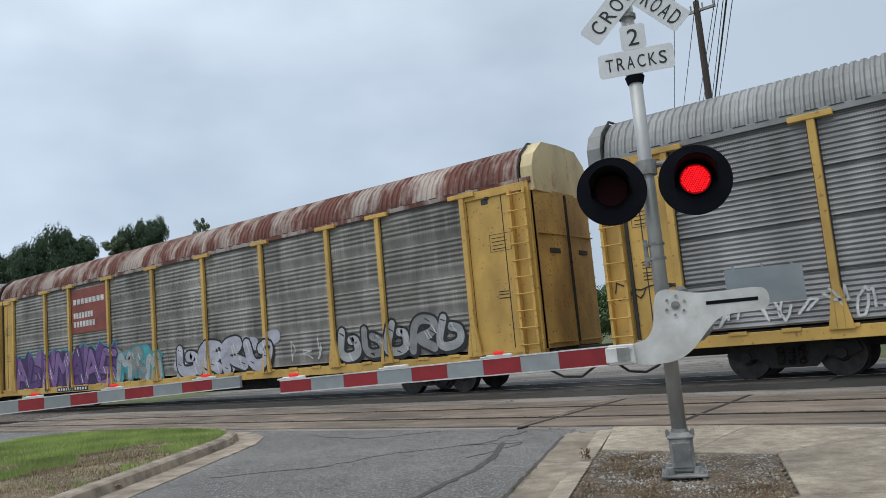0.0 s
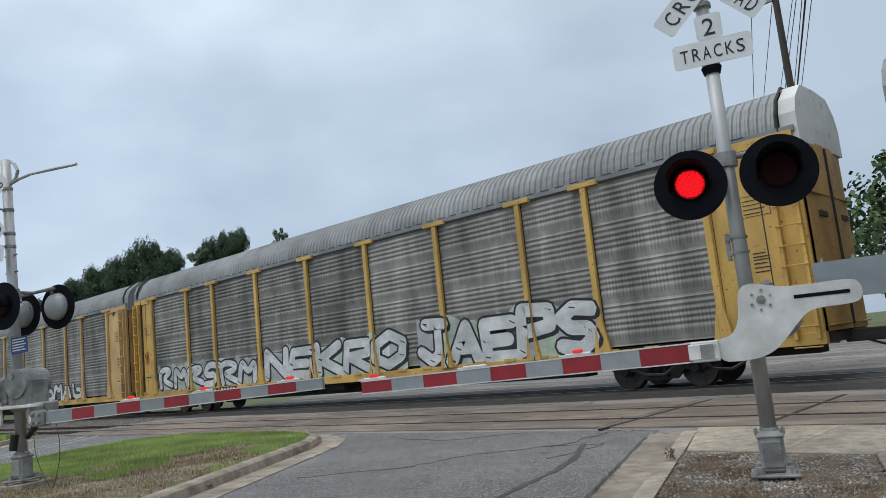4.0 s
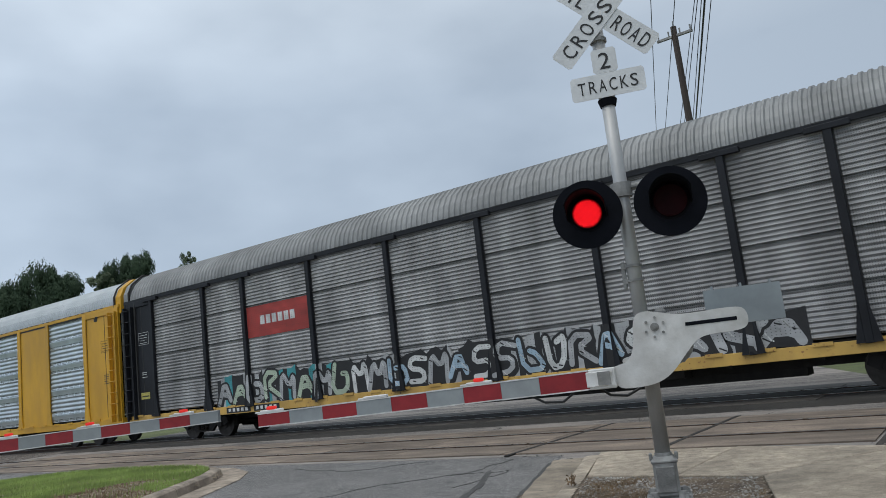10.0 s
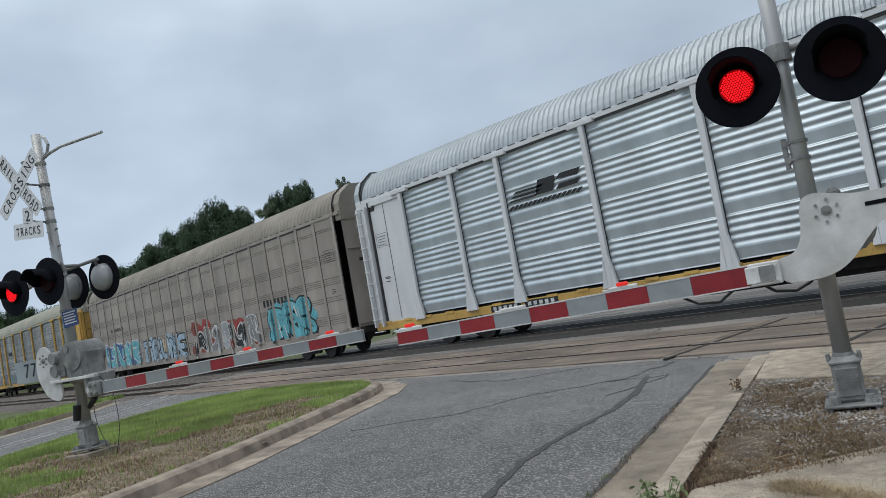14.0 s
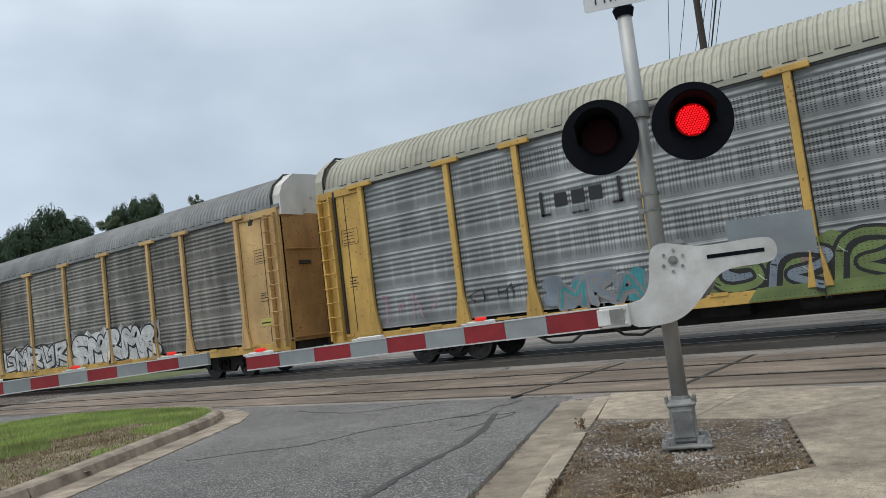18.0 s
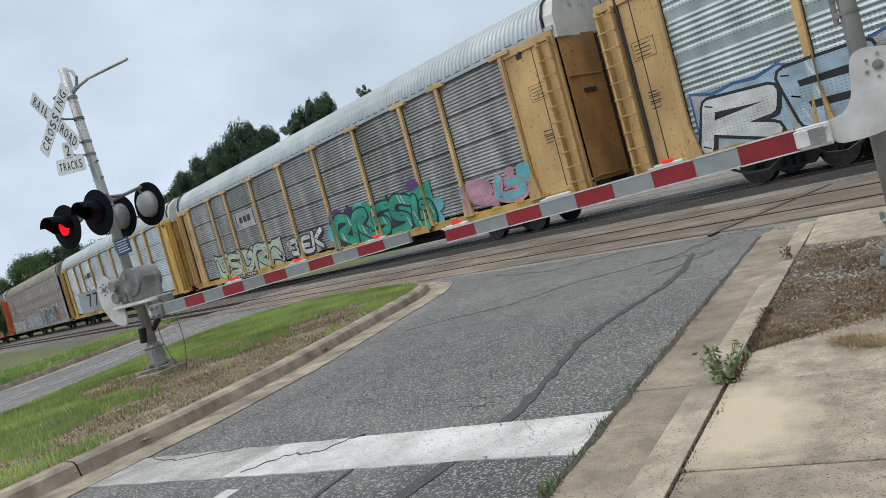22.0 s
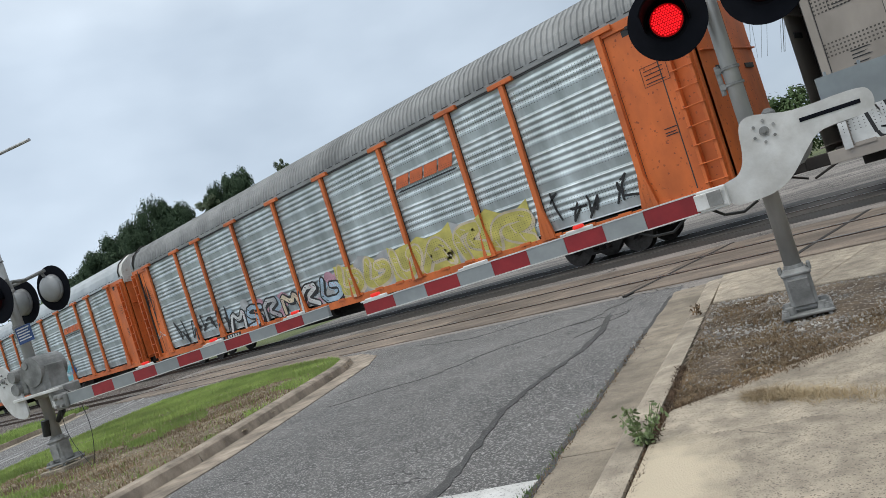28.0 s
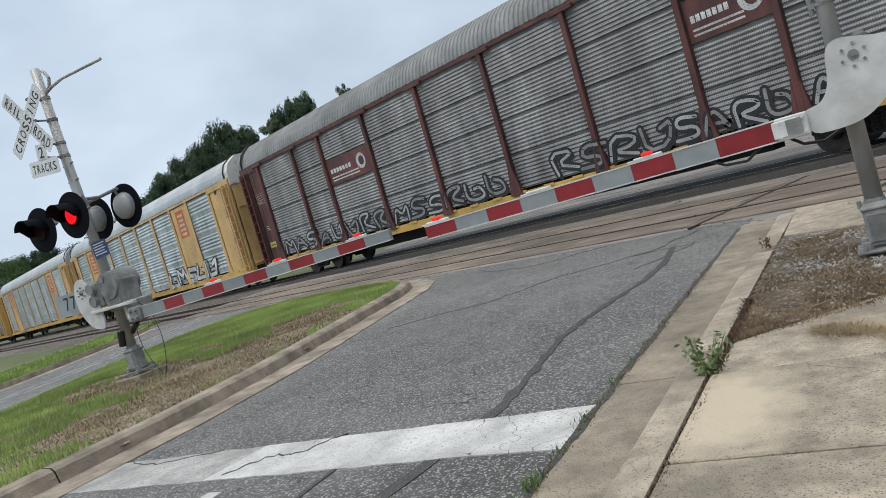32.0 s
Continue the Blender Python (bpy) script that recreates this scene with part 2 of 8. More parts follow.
def glow(name, colour, strength, dots=0.0):
    if name in MATS:
        return MATS[name]
    m = bpy.data.materials.new(name)
    m.use_nodes = True
    p = m.node_tree.nodes["Principled BSDF"]
    p.inputs["Base Color"].default_value = (*[c * 0.2 for c in colour], 1)
    p.inputs["Emission Color"].default_value = (*colour, 1)
    p.inputs["Emission Strength"].default_value = strength
    p.inputs["Roughness"].default_value, p.inputs["Specular IOR Level"].default_value = 0.5, 0.1
    if dots:  # single diodes, evenly set behind the lens
        N, L = m.node_tree.nodes.new, m.node_tree.links.new
        co, vo, mr = N("ShaderNodeTexCoord"), N("ShaderNodeTexVoronoi"), N("ShaderNodeMapRange")
        vo.inputs["Scale"].default_value, vo.inputs["Randomness"].default_value = 1 / dots, 0.0
        mr.inputs["From Min"].default_value, mr.inputs["From Max"].default_value = 0.25, 0.55
        mr.inputs["To Min"].default_value, mr.inputs["To Max"].default_value = strength * 1.5, strength * 0.28
        L(co.outputs["Object"], vo.inputs["Vector"])
        L(vo.outputs["Distance"], mr.inputs["Value"])
        L(mr.outputs[0], p.inputs["Emission Strength"])
    MATS[name] = m
    return m


ASPHALT = mat("asphalt_coarse", (0.165, 0.159, 0.155), (0.084, 0.082, 0.081), 2.2, 0.74, bump=1.0, bscale=110, grime=0.40, gscale=0.35, speck=(92, (0.40, 0.386, 0.372), 0.36), cracks=(2.2, 0.005, (0.045, 0.044, 0.043)))
CROSSING = mat("asphalt_worn_at_tracks", (0.30, 0.268, 0.245), (0.10, 0.093, 0.088), 1.6, 0.85, bump=0.8, bscale=80, grime=0.42, gscale=0.3, stretch=(0.3, 1, 1), contrast=(0.36, 0.62), speck=(90, (0.36, 0.33, 0.30), 0.18), cracks=(0.9, 0.014, (0.03, 0.028, 0.026)))
TRACKPANEL = mat("concrete_track_panel_brown", (0.285, 0.225, 0.175), (0.11, 0.087, 0.07), 2.2, 0.85, bump=0.6, bscale=50, grime=0.45, gscale=0.5, stretch=(0.45, 1.6, 1), vary=0.22, contrast=(0.34, 0.66), speck=(60, (0.12, 0.10, 0.082), 0.2))
CONCRETE = mat("weathered_sidewalk_concrete", (0.58, 0.495, 0.385), (0.31, 0.262, 0.205), 7.0, 0.9, bump=1.0, bscale=140, grime=0.42, gscale=1.1, contrast=(0.34, 0.68), speck=(170, (0.16, 0.133, 0.105), 0.22), cracks=(0.55, 0.004, (0.06, 0.05, 0.04)), stain=(0.30, -2.90, 0.58, 0.34, 2.04, (0.64, 0.54, 0.40)))
GUTTER = mat("gutter_concrete", (0.41, 0.345, 0.265), (0.22, 0.186, 0.145), 5.0, 0.9, bump=0.8, bscale=110, grime=0.42, gscale=1.0, contrast=(0.32, 0.68), speck=(190, (0.14, 0.118, 0.095), 0.2), cracks=(0.7, 0.003, (0.06, 0.05, 0.04)))
KERB = mat("kerb_concrete", (0.54, 0.46, 0.36), (0.28, 0.238, 0.187), 5.0, 0.9, bump=0.8, bscale=90, grime=0.36, gscale=1.3, speck=(150, (0.17, 0.143, 0.115), 0.15))
DARKKERB = mat("stained_kerb_concrete", (0.45, 0.375, 0.30), (0.19, 0.157, 0.125), 4.0, 0.9, bump=0.8, bscale=70, grime=0.42, gscale=1.2, contrast=(0.32, 0.66))
DIRT = mat("dry_dirt_and_gravel", (0.20, 0.148, 0.10), (0.07, 0.05, 0.034), 6.0, 0.95, bump=1.0, bscale=90, grime=0.3, gscale=1.2, speck=(70, (0.40, 0.36, 0.31), 0.16))
SOIL = mat("island_soil", (0.31, 0.245, 0.16), (0.14, 0.11, 0.07), 5.0, 0.95, bump=1.0, bscale=60, grime=0.35, speck=(40, (0.40, 0.33, 0.24), 0.2))
MEADOW = mat("grassy_ground", (0.12, 0.15, 0.045), (0.07, 0.08, 0.03), 0.9, 0.95, bump=1.0, bscale=30, grime=0.4, gscale=0.1)
BALLAST = mat("ballast_stone", (0.19, 0.165, 0.145), (0.06, 0.05, 0.043), 12, 0.95, bump=1.0, bscale=25, grime=0.4, gscale=0.4, speck=(22, (0.30, 0.27, 0.24), 0.3))
WHITELINE = mat("worn_white_road_paint", (0.66, 0.65, 0.635), (0.42, 0.412, 0.40), 4, 0.75, bump=0.5, bscale=120, grime=0.25, gscale=1.5, contrast=(0.3, 0.6), speck=(120, (0.25, 0.245, 0.24), 0.16), cracks=(1.3, 0.003, (0.10, 0.10, 0.10)))
TAR = mat("black_tar_seal", (0.062, 0.060, 0.059), (0.04, 0.039, 0.038), 8, 0.7, bump=0.6, bscale=110, speck=(125, (0.14, 0.135, 0.13), 0.2))
UNDERDARK = mat("oily_dirt", (0.028, 0.025, 0.022), (0.015, 0.013, 0.012), 5, 0.9)
RAIL = mat("rusty_rail", (0.12, 0.075, 0.05), (0.055, 0.035, 0.028), 9, 0.6, 0.6, bump=0.3)
RAILTOP = mat("polished_rail_top", (0.45, 0.44, 0.43), (0.30, 0.28, 0.27), 9, 0.3, 0.9)
TIE = mat("creosoted_tie", (0.10, 0.075, 0.055), (0.045, 0.035, 0.028), 5, 0.9, bump=0.6, stretch=(0.3, 3, 3))
GALV = mat("aluminium_mast", (0.55, 0.55, 0.545), (0.36, 0.36, 0.355), 4, 0.5, 0.55, bump=0.1, grime=0.25, gscale=2.5, stretch=(1, 1, 0.35))
STEELGREY = mat("grey_painted_casting", (0.37, 0.37, 0.36), (0.20, 0.20, 0.193), 7, 0.6, 0.2, bump=0.3, grime=0.4, gscale=3)
WHITEPAINT = mat("white_painted_steel", (0.72, 0.72, 0.71), (0.52, 0.51, 0.49), 5, 0.5, 0.0, bump=0.1, grime=0.18, gscale=3)
SIGNWHITE = mat("sign_white_sheeting", (0.74, 0.75, 0.76), (0.62, 0.63, 0.64), 3, 0.45, grime=0.1)
BLACK = mat("matt_black_paint", (0.010, 0.011, 0.016), (0.006, 0.007, 0.010), 6, 0.75, grime=0.2, shine=0.06)
LETTER = mat("black_sign_lettering", (0.015, 0.015, 0.016), None, 5, 0.5)
ARMRED = mat("reflective_red_sheeting", (0.34, 0.022, 0.028), (0.24, 0.014, 0.02), 6, 0.4, grime=0.2)
ARMWHITE = mat("reflective_silver_sheeting", (0.31, 0.335, 0.34), (0.25, 0.27, 0.28), 6, 0.5, grime=0.2)
REDDARK = mat("unlit_red_lens", (0.022, 0.003, 0.005), (0.012, 0.002, 0.003), 6, 0.6, shine=0.08)
CLEARLENS = mat("grey_lens_back", (0.42, 0.43, 0.44), (0.32, 0.33, 0.34), 4, 0.35)
BLUE = mat("blue_sign_sheeting", (0.015, 0.06, 0.22), None, 4, 0.4)
WOODPOLE = mat("dark_utility_pole_wood", (0.09, 0.07, 0.06), (0.05, 0.04, 0.035), 4, 0.9, bump=0.5, stretch=(4, 4, 0.3))
WIRE = mat("black_cable", (0.015, 0.015, 0.015), None, 4, 0.5)
TRUCK = mat("grimy_black_truck", (0.04, 0.035, 0.032), (0.018, 0.016, 0.015), 6, 0.75, 0.2, bump=0.4, grime=0.3)
WHEELM = mat("worn_wheel_steel", (0.09, 0.08, 0.075), (0.04, 0.035, 0.03), 6, 0.5, 0.7)


# ---- mesh helpers ----
def mesh_of(bm, name, material, smooth=False):
    me = bpy.data.meshes.new(name)
    bm.to_mesh(me)
    bm.free()
    for m in material if isinstance(material, (list, tuple)) else [material]:
        me.materials.append(m)
    if smooth:
        me.polygons.foreach_set("use_smooth", [True] * len(me.polygons))
    return me


def part(name, bm, material, parent=None, label="", m=None, smooth=False):
    """One mesh object from a bmesh, under a thing or a part."""
    me = bm if isinstance(bm, bpy.types.Mesh) else mesh_of(bm, name, material, smooth)
    ob = new(name, me)
    if parent:
        ob.parent = parent
    if m is not None:
        ob.matrix_basis = m
    if label:
        ob["label"] = label
    return ob


def thing(name, label, category, group="", m=None):
    ob = new(name)
    if m is not None:
        ob.matrix_basis = m
    return tagged(ob, label, category, group)


def grid_mesh(name, rows, material, closed=False, smooth=False):
    """A mesh from rows of points; closed joins each row's ends."""
    n = len(rows[0])
    verts = [tuple(p) for r in rows for p in r]
    faces = []
    for i in range(len(rows) - 1):
        for j in range(n if closed else n - 1):
            k = (j + 1) % n
            faces.append((i * n + j, i * n + k, (i + 1) * n + k, (i + 1) * n + j))
    me = bpy.data.meshes.new(name)
    me.from_pydata(verts, [], faces)
    me.materials.append(material)
    if smooth:
        me.polygons.foreach_set("use_smooth", [True] * len(me.polygons))
    return me


def box(bm, x0, x1, y0, y1, z0, z1, bevel=0.0):
    geo = bmesh.ops.create_cube(bm, size=1.0, matrix=Matrix.LocRotScale(((x0 + x1) / 2, (y0 + y1) / 2, (z0 + z1) / 2), None, (x1 - x0, y1 - y0, z1 - z0)))
    if bevel:
        es = list({e for v in geo["verts"] for e in v.link_edges})
        bmesh.ops.bevel(bm, geom=es, offset=bevel, segments=1, affect="EDGES")
    return bm


def rod(bm, p0, p1, r0, r1=None, seg=12, caps=True):
    p0, p1 = Vector(p0), Vector(p1)
    d = p1 - p0
    m = Matrix.Translation((p0 + p1) / 2) @ d.to_track_quat("Z", "Y").to_matrix().to_4x4()
    bmesh.ops.create_cone(bm, cap_ends=caps, segments=seg, radius1=r0, radius2=r0 if r1 is None else r1, depth=d.length, matrix=m)
    return bm


def plate(bm, pts, t, m=Matrix()):
    """A slab of thickness t from an outline in x and z, its face at y 0 and its back at y t."""
    n = len(pts)
    f = [bm.verts.new(m @ Vector((x, 0, z))) for x, z in pts]
    b = [bm.verts.new(m @ Vector((x, t, z))) for x, z in pts]
    bm.faces.new(f)
    bm.faces.new(b[::-1])
    for i in range(n):
        bm.faces.new((f[i], b[i], b[(i + 1) % n], f[(i + 1) % n]))
    bmesh.ops.recalc_face_normals(bm, faces=bm.faces)
    return bm


def slab(bm, pts, z0, z1):
    """A prism from an outline in x and y."""
    n = len(pts)
    lo = [bm.verts.new((x, y, z0)) for x, y in pts]
    hi = [bm.verts.new((x, y, z1)) for x, y in pts]
    bm.faces.new(hi)
    bm.faces.new(lo[::-1])
    for i in range(n):
        bm.faces.new((lo[i], lo[(i + 1) % n], hi[(i + 1) % n], hi[i]))
    bmesh.ops.recalc_face_normals(bm, faces=bm.faces)
    return bm


def strip(bm, line, w, z0, z1):
    """A raised band of width w along a line of x and y."""
    pts = [Vector(p) for p in line]
    left, right = [], []
    for i, p in enumerate(pts):
        d = (pts[min(i + 1, len(pts) - 1)] - pts[max(i - 1, 0)]).normalized()
        n = Vector((-d.y, d.x))
        left.append(p + n * w / 2)
        right.append(p - n * w / 2)
    return slab_quads(bm, left, right, z0, z1)


def slab_quads(bm, left, right, z0, z1):
    V = bm.verts.new
    lt, rt = [V((p[0], p[1], z1)) for p in left], [V((p[0], p[1], z1)) for p in right]
    lb, rb = [V((p[0], p[1], z0)) for p in left], [V((p[0], p[1], z0)) for p in right]
    for i in range(len(left) - 1):
        j = i + 1
        for q in ((lt[i], rt[i], rt[j], lt[j]), (lb[i], lt[i], lt[j], lb[j]), (rt[i], rb[i], rb[j], rt[j])):
            bm.faces.new(q)
    bm.faces.new((lt[0], lb[0], rb[0], rt[0]))
    bm.faces.new((lt[-1], rt[-1], rb[-1], lb[-1]))
    bmesh.ops.recalc_face_normals(bm, faces=bm.faces)
    return bm


GLYPHS = {}


def glyph(ch, fat=0.0):
    """The outline of one character, filled: corners, faces and width, one unit high."""
    if (ch, fat) not in GLYPHS:
        cu = bpy.data.curves.new("glyph", "FONT")
        cu.body, cu.size, cu.offset, cu.resolution_u, cu.align_x = ch, 1.4, fat, 3, "CENTER"
        ob = bpy.data.objects.new("glyph", cu)
        scene.collection.objects.link(ob)
        me = bpy.data.meshes.new_from_object(ob.evaluated_get(bpy.context.evaluated_depsgraph_get()))
        vs = [(v.co.x, v.co.y) for v in me.vertices]
        fs = [tuple(f.vertices) for f in me.polygons]
        bpy.data.objects.remove(ob)
        bpy.data.curves.remove(cu)
        bpy.data.meshes.remove(me)
        GLYPHS[ch, fat] = (vs, fs)
    return GLYPHS[ch, fat]


def lettering(name, text, width, height, material, parent, m, label="", fat=0.02, jitter=0.0, seed=0):
    """Flat letters, width by height in all, middle at the pose m, facing local -y."""
    rng = random.Random(seed)
    verts, faces = [], []
    step = width / len(text)
    for i, ch in enumerate(text):
        if ch == " ":
            continue
        vs, fs = glyph(ch, fat)
        xs = [x for x, _ in vs]
        w = max(0.35, max(xs) - min(xs))
        sx = step * (1.0 if not jitter else 1.12) * 0.72 / w if ch not in "I1.-" else height * 0.9
        sz = height * (1 + rng.uniform(-jitter, jitter))
        tilt, dz, lean = rng.uniform(-jitter, jitter) * 0.5, rng.uniform(-jitter, jitter) * 0.3 * height, rng.uniform(-jitter, jitter)
        base = len(verts)
        c, s = math.cos(tilt), math.sin(tilt)
        for x, y in vs:
            px, pz = x * sx + (y - 0.5) * lean * sz, (y - 0.5) * sz
            verts.append((px * c - pz * s + (i + 0.5) * step - width / 2, -0.0005 * (i % 2), px * s + pz * c + dz))
        faces += [tuple(base + j for j in f) for f in fs]
    me = bpy.data.meshes.new(name)
    me.from_pydata(verts, [], faces)
    me.materials.append(material)
    return part(name, me, None, parent, label, m)


for ch in "ABCDEGHIKLMNOPRSTUVWXYZ0123456789":
    for fat in (0.02, 0.05, 0.13):
        glyph(ch, fat)

# ---- ground, road, tracks ----
ALONG, ACROSS = Vector((-0.346, 0.938)), Vector((0.938, 0.346))  # the road's way towards the tracks, and to its right


def setting(name, bm, material, label=""):
    return tagged(part(name, bm, material), label, "", "", "structure")


bm = bmesh.new()
slab(bm, [(-900, -700), (900, -700), (900, 1200), (-900, 1200)], -0.6, -0.16)
setting("ground", bm, MEADOW, "green and brown grassy ground")
# approach road, from kerb to kerb, up to the crossing
bm = bmesh.new()
slab(bm, [(9.0, -30), (2.2, -11), (-0.25, -3.5), (-2.57, 2.92), (-2.75, 3.5), (-24, 3.5), (-22.2, 0.5), (-15.0, -9.0), (-6.0, -30)], -0.3, 0.0)
setting("road", bm, ASPHALT, "coarse grey asphalt road lane")
bm = bmesh.new()
slab(bm, [(-2.75, 3.504), (-2.56, 2.93), (0.2, 2.75), (1.0, 2.6), (1.05, 6.6), (0.6, 9.4), (0.3, 13.5), (-9, 40), (-40, 40), (-27, 13.5), (-24, 3.504)], -0.3, 0.004)
setting("road_crossing", bm, CROSSING, "worn dark asphalt between the tracks")

# concrete panels beside and between the rails of both tracks
TRACKS_Y = (5.45, 11.1)
crossing_panels = tagged(new("track_panels"), "brown stained concrete crossing panels between the rails", "crossing panel", "", "structure")
PANEL_MESH = {}
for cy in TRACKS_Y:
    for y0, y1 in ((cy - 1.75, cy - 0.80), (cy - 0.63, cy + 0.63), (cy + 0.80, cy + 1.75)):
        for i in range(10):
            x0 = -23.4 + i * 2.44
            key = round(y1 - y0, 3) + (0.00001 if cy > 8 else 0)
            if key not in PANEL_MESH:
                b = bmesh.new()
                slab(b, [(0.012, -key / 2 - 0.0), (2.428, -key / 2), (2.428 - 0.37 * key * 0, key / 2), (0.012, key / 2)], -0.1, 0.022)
                # far track's panels are coloured darker, painting in the shade under the train
                PANEL_MESH[key] = mesh_of(b, "track_panel", TRACKPANEL if cy < 8 else mat("shaded_oily_track_panel", (0.105, 0.093, 0.082), (0.05, 0.045, 0.04), 2.0, 0.75, bump=0.5, bscale=50, grime=0.4, gscale=0.5, vary=0.12))
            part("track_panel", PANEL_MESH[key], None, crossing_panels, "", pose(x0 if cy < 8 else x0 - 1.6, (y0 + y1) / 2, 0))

# oily strip along the far track, its dark colour standing in for the train's shadow
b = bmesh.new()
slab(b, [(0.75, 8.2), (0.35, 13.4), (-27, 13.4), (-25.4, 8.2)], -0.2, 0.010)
setting("oily_asphalt", b, mat("shaded_oily_asphalt", (0.06, 0.056, 0.052), (0.03, 0.028, 0.026), 1.5, 0.7, bump=0.5, bscale=70, grime=0.4, gscale=0.3, stretch=(0.3, 1, 1)), "oily asphalt with the train's shade painted dark")

# dark flangeways beside each rail, inside the crossing
flangeways = tagged(new("flangeways"), "dark dirt-filled gaps beside the rails", "", "", "structure")
for cy in TRACKS_Y:
    for s in (-0.7175, 0.7175):
        for y0, y1 in ((cy + s - 0.087, cy + s - 0.036), (cy + s + 0.036, cy + s + 0.082)):
            b = bmesh.new()
            box(b, -24.6, 1.05, y0, y1, -0.05, 0.014)
            part("flangeway", b, UNDERDARK, flangeways)

# the rails, head and web
for i, cy in enumerate(TRACKS_Y):
    for j, s in enumerate((-0.7175, 0.7175)):
        b = bmesh.new()
        y = cy + s
        box(b, -420, 420, y - 0.035, y + 0.035, -0.02, 0.028, 0)
        box(b, -420, 420, y - 0.010, y + 0.010, -0.13, -0.02, 0)
        box(b, -420, 420, y - 0.075, y + 0.075, -0.145, -0.13, 0)
        r = setting("rail", b, RAIL, "long brown steel rail set in the crossing")
        b = bmesh.new()
        box(b, -420, 420, y - 0.022, y + 0.022, 0.028, 0.034, 0)
        part("rail_head", b, RAILTOP, r, "bright polished running surface")
# ballast beds outside the crossing, with ties
for n, (x0, x1) in enumerate(((0.2, 420), (-420, -24.6))):
    b = bmesh.new()
    xs = (x0, x1)
    rows = [[(x, y, z) for y, z in ((2.55 if x0 > 0 else 2.9, -0.2), (3.2, -0.075), (7.4, -0.07), (8.3, -0.10), (9.0, -0.07), (13.4, -0.07), (14.4, -0.4))] for x in xs]
    me = grid_mesh("ballast", rows, BALLAST)
    tagged(new("ballast", me), "grey and brown crushed stone ballast bed", "", "", "stuff")
rng = random.Random(5)
ties = tagged(new("ties"), "dark creosoted wooden railway ties", "railway tie", "", "structure")
b = bmesh.new()
box(b, -0.115, 0.115, -1.3, 1.3, -0.24, -0.085, 0.006)
TIE_MESH = mesh_of(b, "tie", TIE)
for cy in TRACKS_Y:
    for i in range(26):
        part("tie", TIE_MESH, None, ties, "", pose(1.5 + i * 0.53, cy + rng.uniform(-0.03, 0.03), 0, 0, 0, rng.uniform(-1, 1)))
    for i in range(60):
        part("tie", TIE_MESH, None, ties, "", pose(-25.0 - i * 0.53, cy + rng.uniform(-0.03, 0.03), 0, 0, 0, rng.uniform(-1, 1)))


def loose_stones(name, count, spots, size, material, label, seed):
    """Many small angular stones in one mesh."""
    r = random.Random(seed)
    verts, faces = [], []
    for _ in range(count):
        x, y, z = spots(r)
        s = size * r.uniform(0.5, 1.4)
        base = len(verts)
        a = r.uniform(0, 6.28)
        for k in range(4):
            verts.append((x + s * math.cos(a + k * 1.57) * r.uniform(0.6, 1), y + s * math.sin(a + k * 1.57) * r.uniform(0.6, 1), z - s * 0.2))
        verts.append((x + s * r.uniform(-0.2, 0.2), y + s * r.uniform(-0.2, 0.2), z + s * r.uniform(0.4, 0.8)))
        faces += [(base + k, base + (k + 1) % 4, base + 4) for k in range(4)]
    me = bpy.data.meshes.new(name)
    me.from_pydata(verts, [], faces)
    me.materials.append(material)
    return tagged(new(name, me), label, "", "", "stuff")


STONE = mat("loose_stone", (0.34, 0.305, 0.275), (0.11, 0.095, 0.085), 7, 0.9, vary=0.0, grime=0.4, gscale=9)
loose_stones("ballast_stones", 14000, lambda r: (r.uniform(1.15, 14), r.choice([r.uniform(2.9, 9.2), r.uniform(7.2, 9.6)]), -0.075), 0.035, STONE, "loose angular ballast stones beside the rails", 3)
loose_stones("ballast_stones", 9000, lambda r: (r.uniform(-50, -24.7), r.uniform(2.9, 9.5), -0.075), 0.045, STONE, "loose ballast stones beside the far rails", 4)

# right kerb: gutter pan and upstand, along the road
def line_at(off, s0, s1, n=2):
    """Points along the right kerb, off metres to the right of the gutter's road edge, from s0 to s1 along the road."""
    o = Vector((-0.25, -3.5))
    return [o + ACROSS * off + ALONG * (s0 + (s1 - s0) * i / (n - 1)) for i in range(n)]


gutter = setting("gutter", bmesh.new(), KERB, "pale concrete gutter pan along the lane")
joints = (-9, -6.1, -3.05, 1.25, 4.3, 6.95)
for s0, s1 in zip(joints, joints[1:]):
    b = bmesh.new()
    slab_quads(b, line_at(0, s0 + 0.006, s1 - 0.006), line_at(0.40, s0 + 0.006, s1 - 0.006), -0.2, 0.012)
    part("gutter_slab", b, GUTTER, gutter)
kerb = setting("kerb", bmesh.new(), KERB, "worn concrete kerb beside the sidewalk")
for s0, s1 in zip(joints, joints[1:]):
    b = bmesh.new()
    top = 0.13 if s1 < 6 else 0.10
    rows = []
    for s in (s0 + 0.005, s1 - 0.005):
        e = 0.125 if s < 4.0 else (0.075 if s < 5.5 else 0.03)
        row = []
        for off, z in ((0.40, -0.1), (0.40, 0.013), (0.425, e * 0.85), (0.455, e), (0.60, e + 0.005), (0.60, -0.1)):
            p = line_at(off, s, s + 1)[0]
            row.append((p.x, p.y, z))
        rows.append(row)
    me = grid_mesh("kerb_stone", rows, KERB)
    part("kerb_stone", me, None, kerb)

